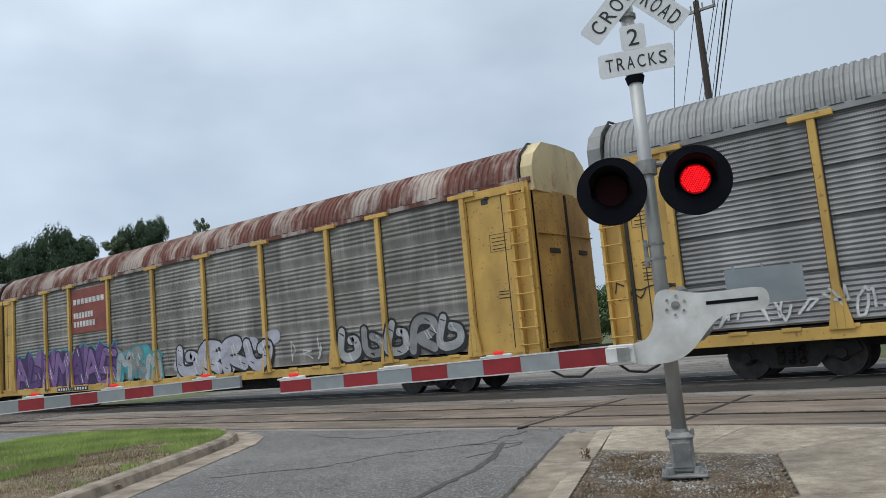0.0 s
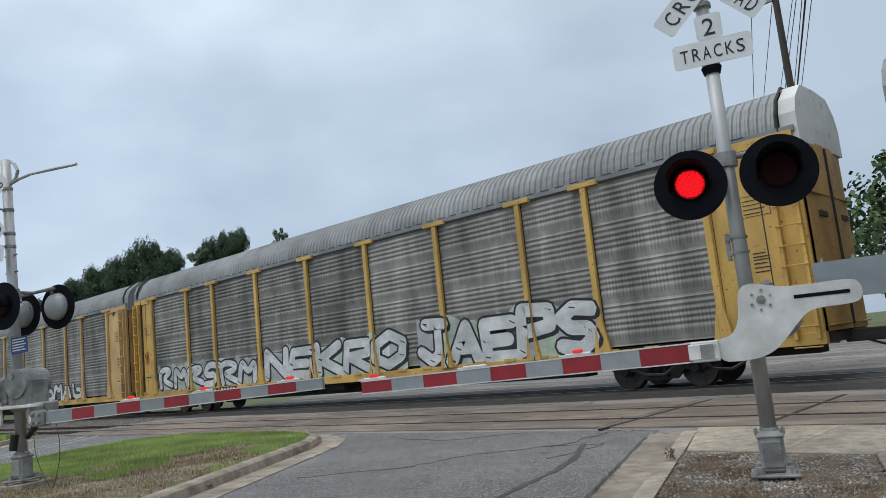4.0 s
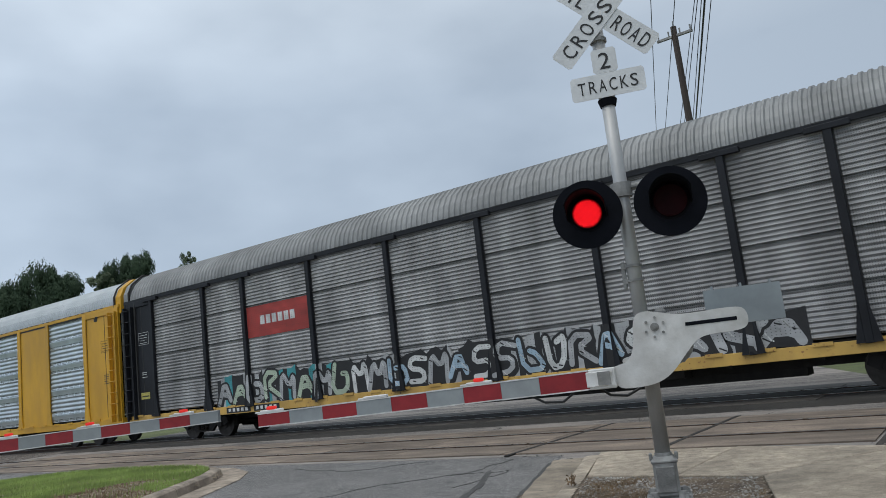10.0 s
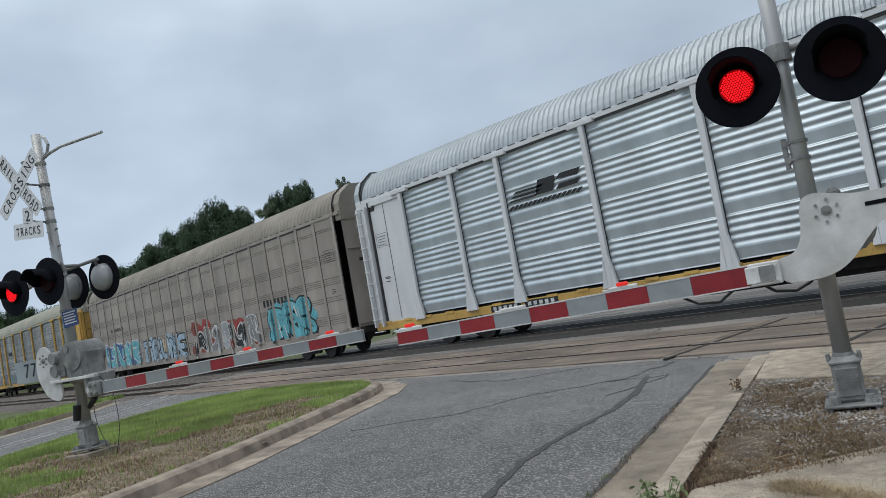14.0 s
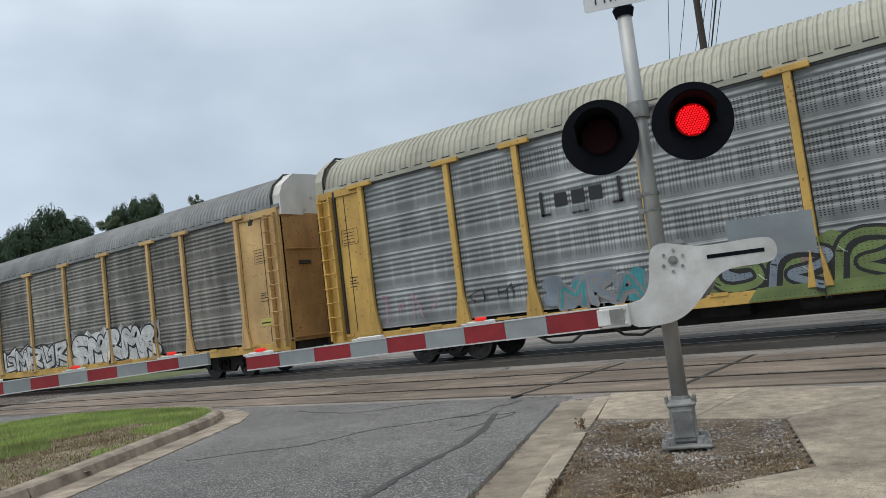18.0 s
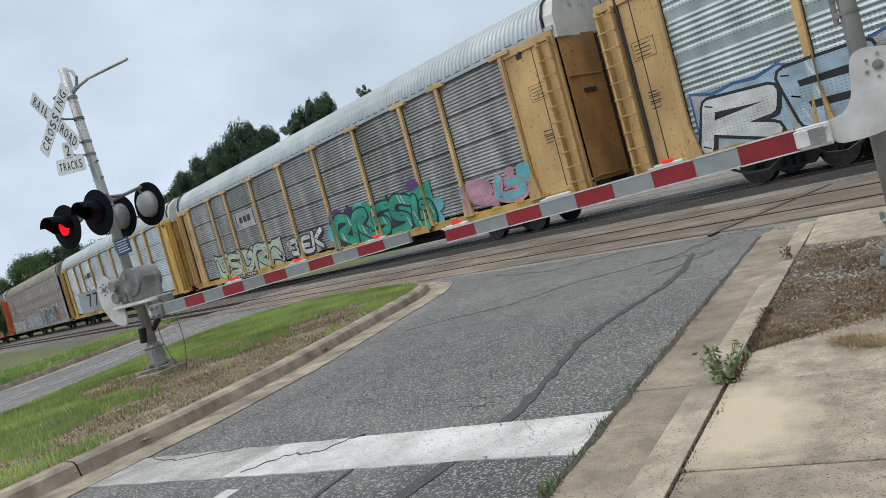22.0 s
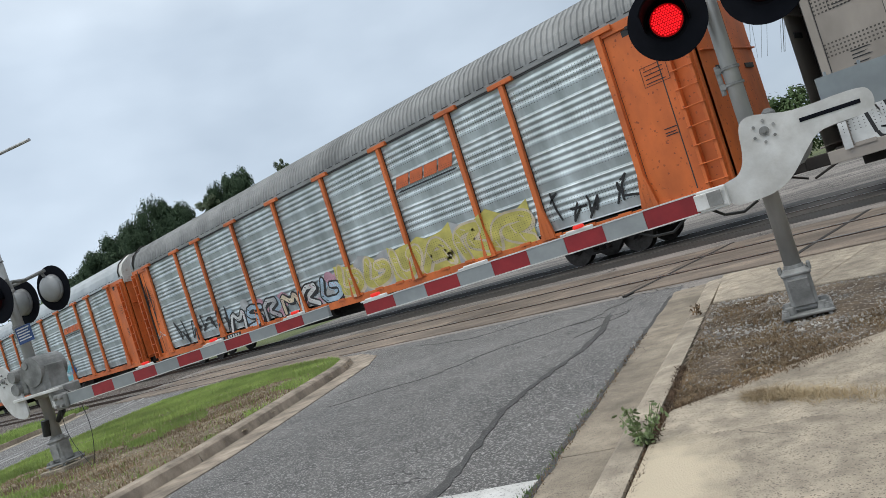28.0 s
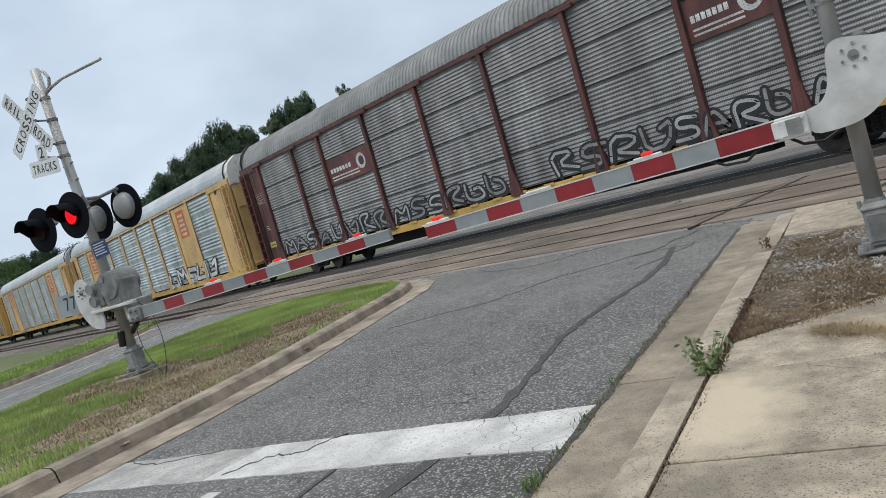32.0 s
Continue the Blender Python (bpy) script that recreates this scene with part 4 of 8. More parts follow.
def gate(sig_base, turn, arm_turn, arm_len, side, label, seed):
    """A gate mechanism with its counterweight arm, plate and striped arm; side -1: the arm reaches to local left."""
    g = thing("crossing_gate", label, "crossing gate", "crossing gates", pose(*sig_base, 0, 0, turn))
    s = side
    # housing behind the plate
    b = bmesh.new()
    if s < 0:
        box(b, 0.06, 0.34, 0.07, 0.32, 1.16, 1.50, 0.06)
        rod(b, (0.20, 0.02, 1.32), (0.20, 0.30, 1.32), 0.17, seg=24)
        rod(b, (0.02, -0.16, 1.52), (0.02, 0.25, 1.60), 0.035, seg=10)
        box(b, 0.10, 0.20, 0.05, 0.20, 1.48, 1.62, 0.03)
    else:
        box(b, -0.13, 0.27, -0.13, 0.22, 1.00, 1.44, 0.05)
        rod(b, (0.07, -0.15, 1.36), (0.07, 0.24, 1.36), 0.19, seg=24)
        box(b, -0.33, -0.10, -0.17, 0.10, 1.10, 1.46, 0.03)
    part("mechanism_case", b, STEELGREY, g, "grey gate mechanism case")
    if s > 0:
        for zz in (1.20, 1.37):
            b = bmesh.new()
            rod(b, (-0.21, -0.23, zz), (-0.21, -0.16, zz), 0.075, 0.085, 14)
            part("gear_cover", b, STEELGREY, g, "round bolted gear cover")
        b = bmesh.new()
        box(b, -0.27, 0.62, -0.26, -0.20, 1.045, 1.085, 0.006)
        part("tie_bar", b, WHITEPAINT, g, "long pale cross bar")
        b = bmesh.new()
        box(b, 0.36, 0.44, -0.24, 0.20, 0.84, 1.10, 0.02)
        box(b, 0.44, 0.66, -0.25, -0.10, 0.80, 1.00, 0.02)
        for zz in (0.85, 0.95):
            rod(b, (0.50, -0.29, zz), (0.50, -0.05, zz), 0.02, seg=8)
            rod(b, (0.60, -0.29, zz), (0.60, -0.05, zz), 0.02, seg=8)
        part("arm_clamp", b, STEELGREY, g, "bolted grey arm clamp")
        b = bmesh.new()
        rod(b, (-0.07, -0.09, 0.52), (-0.03, -0.09, 0.72), 0.05, seg=12)
        rod(b, (0.18, 0.0, 0.98), (0.20, 0.02, 0.78), 0.045, seg=10)
        rod(b, (0.20, 0.02, 0.78), (0.06, 0.02, 0.66), 0.045, 0.03, seg=10)
        part("cable_duct", b, WIRE, g, "thick black cable duct")
    # bent white counterweight arm: an S-shaped plate
    def smooth_outline(pts, k=3):
        for _ in range(k):
            out = []
            for p, q in zip(pts, pts[1:] + pts[:1]):
                out += [(0.75 * p[0] + 0.25 * q[0], 0.75 * p[1] + 0.25 * q[1]), (0.25 * p[0] + 0.75 * q[0], 0.25 * p[1] + 0.75 * q[1])]
            pts = out
        return pts
    arm = [(-0.27, 1.02), (-0.28, 1.19), (-0.22, 1.20), (-0.15, 1.22), (-0.09, 1.32), (-0.07, 1.56), (0.02, 1.60), (0.14, 1.57), (0.30, 1.53), (0.72, 1.55), (0.78, 1.50), (0.78, 1.40), (0.72, 1.36),
           (0.52, 1.36), (0.40, 1.34), (0.30, 1.24), (0.18, 1.10), (0.06, 1.03), (-0.10, 1.01)]
    if s > 0:
        arm = [(0.57, 1.45), (0.45, 1.56), (0.32, 1.53), (0.20, 1.30), (0.13, 1.05), (0.12, 0.80), (0.38, 0.84), (0.52, 1.0), (0.60, 1.2)]
    b = bmesh.new()
    plate(b, [(s * -x * -1 if s > 0 else x, z) for x, z in smooth_outline(arm, 2)] if s < 0 else [(-x, z) for x, z in smooth_outline(arm, 2)], 0.025, pose(0, -0.20, 0))
    ca = part("counterweight_arm", b, WHITEPAINT, g, "white S-shaped steel counterweight arm")
    k = 1 if s < 0 else -1
    px, pz = (0.09, 1.46) if s < 0 else (0.42, 1.36)
    for a in range(6):
        an = 0.4 + a * 1.047
        b = bmesh.new()
        rod(b, (k * px + 0.075 * math.cos(an), -0.216, pz + 0.075 * math.sin(an)), (k * px + 0.075 * math.cos(an), -0.20, pz + 0.075 * math.sin(an)), 0.011, seg=8)
        part("pivot_bolt", b, STEELGREY, ca)
    b = bmesh.new()
    rod(b, (k * px, -0.212, pz), (k * px, -0.199, pz), 0.034, seg=18)
    rod(b, (k * px, -0.235, pz), (k * px, -0.21, pz), 0.016, seg=6)
    part("pivot_nut", b, STEELGREY, ca, "grey pivot nut and washer")
    if s < 0:
        b = bmesh.new()
        box(b, 0.32, 0.70, -0.2035, -0.196, 1.440, 1.468)
        part("slot", b, BLACK, ca, "long dark slot")
    b = bmesh.new()
    rod(b, (k * 0.0, -0.165, 1.46), (k * 0.0, 0.05, 1.46), 0.05, seg=12)
    part("pivot_shaft", b, STEELGREY, g)
    # second arm of the pair, behind the mast
    b = bmesh.new()
    plate(b, [(x if s < 0 else -x, z) for x, z in smooth_outline(arm, 2)], 0.025, pose(0, 0.40, 0))
    part("rear_counterweight_arm", b, STEELGREY, g, "rear arm of the pair")
    b = bmesh.new()
    x0, x1 = sorted((k * 0.52, k * 1.12)) if s < 0 else (-1.10, -0.56)
    cy, cz = (0.30, 1.42) if s < 0 else (-0.16, 1.11)
    plate(b, [(x0, cz), (x1, cz), (x1, cz + 0.30), (x0, cz + 0.30)], 0.06, pose(0, cy, 0))
    for u in (0.12, 0.5, 0.88):
        rod(b, (x0 + (x1 - x0) * u, cy + 0.03, cz + 0.29), (x0 + (x1 - x0) * u, cy + 0.03, cz + 0.33), 0.012, seg=6)
    cw = part("counterweight", b, mat("pale_grey_plate", (0.38, 0.42, 0.44), (0.30, 0.33, 0.35), 4, 0.5, 0.2), g, "flat pale grey counterweight plate")
    if s > 0:
        lettering("numerals", "77", 0.30, 0.19, LETTER, cw, pose((x0 + x1) / 2 + 0.05, cy - 0.004, cz + 0.17), fat=0.0)
    # striped arm, in the arm's own direction
    b = bmesh.new()
    x0, x1 = sorted((k * -0.26, k * -0.47)) if s < 0 else (0.42, 0.62)
    za = 0.0 if s < 0 else -0.21
    box(b, x0, x1, -0.23, -0.12, 1.03 + za, 1.19 + za, 0.008)
    box(b, x0 - 0.02, x1 - 0.06, -0.24, -0.10, 1.05 + za, 1.17 + za, 0.006)
    for xx in (x0 + 0.03, x1 - 0.03):
        for zz in (1.06 + za, 1.16 + za):
            rod(b, (xx, -0.25, zz), (xx, -0.10, zz), 0.010, seg=6)
    bracket = part("arm_bracket", b, WHITEPAINT, g, "white bolted arm adapter")
    b = bmesh.new()
    xc = (x0 + x1) / 2 + 0.015
    box(b, xc - 0.05, xc + 0.05, -0.2450, -0.2400, 1.06 + za, 1.165 + za)
    part("maker_plate", b, STEELGREY, bracket, "small worn plate, unreadable")
    root = part("arm", mesh_of(bmesh.new(), "arm", WHITEPAINT), None, g, "long gate arm with red and white sheeting", pose(-0.45 if s < 0 else 0.55, -0.18, 1.11 if s < 0 else 0.90, 0, arm_turn[1], arm_turn[0]))
    x, i = 0.0, 0
    while x < arm_len - 0.05:
        w = min((0.32 if i else 0.42) if s < 0 else (0.36 if i else 0.55), arm_len - x)
        h0, h1 = 0.075 - 0.02 * x / arm_len, 0.075 - 0.02 * (x + w) / arm_len
        b = bmesh.new()
        a0, a1 = -k * x, -k * (x + w - 0.002)
        vs = [b.verts.new(p) for p in ((a0, -0.022, -h0), (a1, -0.022, -h1), (a1, -0.022, h1), (a0, -0.022, h0), (a0, 0.022, -h0), (a1, 0.022, -h1), (a1, 0.022, h1), (a0, 0.022, h0))]
        for q in ((0, 1, 2, 3), (4, 7, 6, 5), (0, 4, 5, 1), (3, 2, 6, 7), (0, 3, 7, 4), (1, 5, 6, 2)):
            b.faces.new([vs[j] for j in q])
        bmesh.ops.recalc_face_normals(b, faces=b.faces)
        part("arm_stripe", b, ARMRED if (i % 2 == 0) == (s < 0) else ARMWHITE, root)
        for zz in (-1, 1):
            b = bmesh.new()
            c0, c1 = sorted((a0, a1))
            h = (h0 + h1) / 2
            box(b, c0, c1, -0.026, 0.026, zz * h - 0.005, zz * h + 0.005)
            part("edge_trim", b, WHITEPAINT, root)
        x += w
        i += 1
    for u, lit in ((0.31, 1), (0.62, 0), (0.955, 1)) if s < 0 else ((0.36, 1), (0.62, 1), (0.9, 1)):
        b = bmesh.new()
        xx = -k * arm_len * u
        hh = 0.075 - 0.02 * u
        box(b, xx - 0.11, xx + 0.11, -0.025, 0.025, hh, hh + 0.03, 0.008)
        box(b, xx - 0.16, xx - 0.11, -0.02, 0.02, hh + 0.005, hh + 0.02, 0.004)
        gl = part("gate_lamp", b, WHITEPAINT, root, "small white arm lamp with red lens")
        if not lit:
            continue
        b = bmesh.new()
        box(b, xx - 0.042, xx + 0.042, -0.03, 0.03, hh + 0.028, hh + 0.058, 0.010)
        part("lamp_lens", b, glow("gate_lamp_red", (1.0, 0.05, 0.04), 0.6), gl, "small lit red lens")
    b = bmesh.new()
    pts = [(k * -0.40, -0.10, 1.03), (k * -0.33, -0.06, 0.97), (k * -0.20, -0.02, 0.95), (k * -0.09, 0.0, 1.0), (k * -0.05, 0.0, 1.12)]
    for p, q in zip(pts, pts[1:]):
        rod(b, p, q, 0.011, seg=6)
    part("cable_loop", b, WIRE, g, "hanging black cable")
    b = bmesh.new()
    pts = [(k * -0.95, -0.17, 1.03), (k * -0.85, -0.17, 0.97), (k * -0.70, -0.17, 0.96), (k * -0.58, -0.16, 1.04)]
    for p, q in zip(pts, pts[1:]):
        rod(b, p, q, 0.010, seg=6)
    part("lamp_cable", b, WIRE, g)
    return g


NEAR, FAR = (0.0, 0.0, 0.0), (-8.62, -2.44, 0.13)
crossing_signal(NEAR, 20.3, "aluminium crossing signal mast with crossbuck and two red lights", size=0.9, apart=0.33, wide=0.285, side=0.026, girth=0.86)
gate(NEAR, 20.3, (0.0, -0.8), 2.97, -1, "lowered crossing gate with red and white arm beside the mast", 1)
far_sig = crossing_signal(FAR, 20.3, "aluminium crossing signal mast with four lamps on the island", -2.6, 0.24, 0.19, 0.38, 4.42, 0.90, 0.20, side=-0.07, tilt=9.0)
gate(FAR, 20.3, (0.0, -1.4), 4.12, 1, "lowered crossing gate on the island with red and white arm", 2)
# rear-facing pair on the island mast, seen from behind, and its bent antenna arm and blue notice
for x in (-0.31, 0.33):
    b = bmesh.new()
    rod(b, (x, 0.40, 2.34), (x, 0.412, 2.34), 0.305, seg=36)
    d = part("background_disc", b, BLACK, far_sig, "rear lamp background")
    b = bmesh.new()
    rod(b, (x, 0.37, 2.34), (x, 0.40, 2.34), 0.17, 0.19, seg=24)
    bmesh.ops.create_uvsphere(b, u_segments=20, v_segments=10, radius=0.18, matrix=Matrix.Translation((x, 0.36, 2.34)) @ Matrix.Diagonal((1, 0.5, 1, 1)))
    part("lamp_back", b, CLEARLENS, d, "pale rounded lamp back", smooth=True)
b = bmesh.new()
rod(b, (-0.35, 0.3, 2.58), (0.4, 0.3, 2.58), 0.024, seg=8)
rod(b, (0.0, 0.0, 2.58), (0.0, 0.3, 2.58), 0.024, seg=8)
for x in (-0.31, 0.33):
    rod(b, (x, 0.3, 2.58), (x, 0.38, 2.40), 0.02, seg=8)
part("rear_arm", b, STEELGREY, far_sig)
b = bmesh.new()
pts = [(0.03, 0, 4.06), (0.22, 0, 4.10), (0.45, 0.0, 4.12), (1.28, 0.0, 4.06)]
for p, q in zip(pts, pts[1:]):
    rod(b, p, q, 0.021, seg=8)
pts = [(0.03, 0, 4.06), (0.17, 0.0, 4.12), (0.22, 0.0, 4.22), (0.17, 0.0, 4.32), (0.10, 0.0, 4.38)]
for p, q in zip(pts, pts[1:]):
    rod(b, p, q, 0.021, seg=8)
part("bent_arm", b, GALV, far_sig, "bent pale pipe arm at the mast top")
b = bmesh.new()
box(b, 0.02, 0.32, -0.09, -0.085, 1.74, 1.96)
notice = part("notice", b, BLUE, far_sig, "small blue notice plate")
for i in range(5):
    b = bmesh.new()
    box(b, 0.05, 0.29 - 0.03 * (i % 2), -0.0935, -0.091, 1.78 + i * 0.035, 1.795 + i * 0.035)
    part("text_bar", b, SIGNWHITE, notice)
for z in (2.85, 3.08):
    b = bmesh.new()
    rod(b, (-0.11, 0, z), (0.11, 0, z), 0.012, seg=8)
    part("step_bolt", b, STEELGREY, far_sig)

# ---- utility pole and wires ----
PX, PY = -8.5, 32.6
pole = thing("utility_pole", "dark wooden utility pole with a crossarm and wires", "utility pole", "", pose(PX, PY, -0.1))
b = bmesh.new()
rod(b, (0, 0, -1.0), (0, 0, 17.8), 0.24, 0.15, 14)
part("pole", b, WOODPOLE, pole)
b = bmesh.new()
box(b, -0.95, 0.95, -0.09, 0.04, 17.2, 17.34, 0.01)
part("crossarm", b, STEELGREY, pole, "weathered grey crossarm")
for x in (-0.85, -0.3, 0.3, 0.85):
    b = bmesh.new()
    rod(b, (x, -0.02, 17.34), (x, -0.02, 17.62), 0.035, 0.05, 8)
    part("insulator", b, STEELGREY, pole)
b = bmesh.new()
rod(b, (0, 0, 17.7), (0.02, 0, 18.1), 0.04, seg=8)
part("pole_top_pin", b, STEELGREY, pole)


def wire(x, y, z, dx, dy, dz, n=10, sag=0.8, rad=0.022):
    rows = []
    for i in range(n + 1):
        c = Vector((x + dx * i / n, y + dy * i / n, z + dz * i / n - sag * 4 * (i / n) * (1 - i / n)))
        rows.append([c + Vector((rad * math.cos(k * 1.2566), 0, rad * math.sin(k * 1.2566))) for k in range(5)])
    b = grid_mesh("overhead_wire", rows, WIRE, True)
    return tagged(part("overhead_wire", b, WIRE), "thin black overhead wire", "wire", "overhead wires")


for i, ((x0, y0, z0), (x1, y1, z1)) in enumerate((
        ((-0.19, 6.31, 17.2), (-43.48, 125.68, 17.2)),
        ((1.0, 7.53, 17.2), (-44.3, 125.04, 17.2)),
        ((1.64, 8.02, 17.2), (-43.44, 127.29, 17.2)),
        ((1.7, 6.53, 15.6), (-38.3, 114.85, 15.6)),
        ((1.55, 6.23, 15.6), (-37.0, 117.33, 15.6)),
        ((1.63, 6.29, 15.6), (-36.78, 117.75, 15.6)),
        ((1.86, 6.49, 15.6), (-36.69, 118.03, 15.6)))):
    wire(x0, y0, z0, x1 - x0, y1 - y0, z1 - z0, sag=0.15, rad=0.05 if i == 5 else 0.022)
# ---- trees and plants ----
LEAF = [mat(f"foliage_{n}", a, b, 2.5, 0.9, grime=0.35, gscale=0.4, shine=0.1) for n, a, b in
        (("dark", (0.095, 0.135, 0.08), (0.05, 0.078, 0.05)), ("mid", (0.13, 0.185, 0.08), (0.07, 0.11, 0.05)), ("pale", (0.20, 0.24, 0.15), (0.11, 0.14, 0.09)))]
BARK = mat("tree_bark", (0.10, 0.08, 0.065), (0.05, 0.04, 0.03), 6, 0.9, bump=0.5)


def crown_mesh(name, seed, w, h, clumps, leaves, material, size=0.5, sparse=1.0):
    """A crown of small leaf cards in uneven clumps."""
    r = random.Random(seed)
    verts, faces = [], []
    for c in range(clumps):
        a, u = r.uniform(0, 6.28), r.random()
        rad = w / 2 * math.sqrt(r.random()) * (0.55 + 0.45 * math.sin(math.pi * min(1, u * 0.9 + 0.15)))
        cx, cy, cz = rad * math.cos(a), rad * math.sin(a), h * (0.28 + 0.66 * u)
        cr = w * r.uniform(0.09, 0.17) * sparse
        for _ in range(leaves):
            v = Vector((r.gauss(0, 1), r.gauss(0, 1), r.gauss(0, 0.7))).normalized() * cr * r.uniform(0.55, 1.05)
            p = Vector((cx, cy, cz)) + v
            n = (v.normalized() + Vector((r.uniform(-0.7, 0.7), r.uniform(-0.7, 0.7), r.uniform(-0.2, 0.9)))).normalized()
            t = n.orthogonal().normalized()
            q = n.cross(t)
            s = size * r.uniform(0.6, 1.3)
            base = len(verts)
            verts += [tuple(p + t * s), tuple(p + q * s * 0.6), tuple(p - t * s), tuple(p - q * s * 0.6)]
            faces.append((base, base + 1, base + 2, base + 3))
    me = bpy.data.meshes.new(name)
    me.from_pydata(verts, [], faces)
    me.materials.append(material)
    return me


def trunk_mesh(seed, h, rad):
    r = random.Random(seed)
    b = bmesh.new()
    rod(b, (0, 0, -0.5), (0, 0, h * 0.45), rad, rad * 0.6, 8)
    for i in range(7):
        a = i * 0.9 + r.uniform(-0.3, 0.3)
        z = h * r.uniform(0.22, 0.45)
        rod(b, (0, 0, z), (math.cos(a) * h * 0.2, math.sin(a) * h * 0.2, z + h * r.uniform(0.2, 0.4)), rad * 0.4, rad * 0.1, 6)
    return mesh_of(b, "trunk", BARK)


TREES = []
for i, (w, h, lf, size, sp) in enumerate(((7.0, 14, 0, 0.13, 1.05), (8.0, 12, 0, 0.13, 1.1), (4.2, 13, 2, 0.085, 0.62), (11, 10, 1, 0.14, 1.0))):
    TREES.append((trunk_mesh(i, h, 0.28), crown_mesh("crown", 20 + i, w, h, (120, 120, 60, 110)[i], (300, 300, 130, 260)[i], LEAF[lf], size, sp * 0.86)))
HEDGE = (trunk_mesh(8, 10, 0.25), crown_mesh("crown", 31, 11, 10, 70, 130, LEAF[1], 0.22, 1.0))


def tree(kind, x, y, z, s, rz, label, slim=1.0):
    t = thing("tree", label, "tree", "trees along the railway", Matrix.LocRotScale((x, y, z), Euler((0, 0, rz)), (s * slim, s * slim, s)))
    trunk, crown = TREES[kind] if kind < 4 else HEDGE
    part("trunk", trunk, None, t)
    part("crown", crown, None, t)
    return t


r = random.Random(9)
# woods on the far left: a dark mass with a tall pair, a pale gap and one thin tree standing free
TREE_LABELS = ("dark green broad tree in the distant wood", "dark green rounded tree in the distant wood", "sparse pale green tree above the wood", "mid-green tree at the wood's edge")
for x, y, top, k, slim in ((-105, 71.4, 27.2, 2, 0.62), (-105, 62.2, 25.9, 0, 0.52), (-106, 58.4, 24.2, 0, 0.45), (-104, 55.6, 23.0, 2, 0.95), (-108, 66.0, 21.5, 2, 0.9), (-105, 50.6, 22.2, 0, 0.55), (-105, 46.6, 22.6, 1, 0.52),
                           (-106, 43.2, 20.6, 0, 0.5), (-105, 40.4, 18.7, 1, 0.6), (-106, 37.0, 17.6, 0, 0.62), (-105, 33.2, 14.8, 1, 0.8), (-107, 29, 12.4, 3, 0.8), (-107, 24.0, 10.2, 3, 0.8), (-105, 19.0, 10.6, 1, 0.75), (-105, 14.6, 10.2, 3, 0.7), (-106, 9.6, 8.2, 3, 0.8),
                           (-106, 4.0, 7.0, 3, 0.8), (-107, -2.0, 6.6, 3, 0.9), (-107, -8.0, 6.4, 3, 0.9)):
    tree(k, x, y, -0.4, top / ((14, 12, 13, 10)[k] * 0.97), r.uniform(0, 6), TREE_LABELS[k], slim)
for i in range(15):
    x = -88 + i * 9.2 + r.uniform(-1.5, 1.5)
    y = 46 + r.uniform(-3, 6) + max(0, -x - 30) * 0.25
    tree(4, x, y, -0.4, r.uniform(0.5, 0.68), r.uniform(0, 6), "leafy green tree behind the railway")
tree(4, -4.5, 41.0, -0.4, 1.0, 1.0, "leafy green tree behind the railway")
tree(4, 1.5, 43.0, -0.4, 1.15, 2.0, "leafy green tree behind the railway")
tree(4, 9.0, 42.0, -0.4, 1.0, 3.0, "leafy green tree behind the railway")


def blades(name, count, spot, h, w, material, label, seed, lean=0.5):
    """Many grass blades in one mesh."""
    r = random.Random(seed)
    verts, faces = [], []
    for _ in range(count):
        x, y, z = spot(r)
        a, hh = r.uniform(0, 6.28), h * r.uniform(0.4, 1.3)
        dx, dy, l = math.cos(a) * w, math.sin(a) * w, hh * r.uniform(0, lean)
        b = r.uniform(0, 6.28)
        ex, ey = math.cos(b) * l, math.sin(b) * l
        k = len(verts)
        verts += [(x - dx, y - dy, z - 0.01), (x + dx, y + dy, z - 0.01), (x + ex * 0.4 + dx * 0.7, y + ey * 0.4 + dy * 0.7, z + hh * 0.6), (x + ex * 0.4 - dx * 0.7, y + ey * 0.4 - dy * 0.7, z + hh * 0.6), (x + ex, y + ey, z + hh)]
        faces += [(k, k + 1, k + 2, k + 3), (k + 3, k + 2, k + 4)]
    me = bpy.data.meshes.new(name)
    me.from_pydata(verts, [], faces)
    me.materials.append(material)
    return tagged(new(name, me), label, "", "", "stuff")


GRASS = mat("fresh_grass_blade", (0.40, 0.52, 0.15), (0.22, 0.31, 0.08), 1.2, 0.8, grime=0.3, gscale=0.6)
STRAW = mat("dry_straw", (0.52, 0.41, 0.25), (0.26, 0.19, 0.11), 3, 0.8, grime=0.3)
DEADSTRAW = mat("trodden_brown_straw", (0.33, 0.245, 0.145), (0.13, 0.092, 0.055), 5, 0.9, grime=0.4, gscale=2)


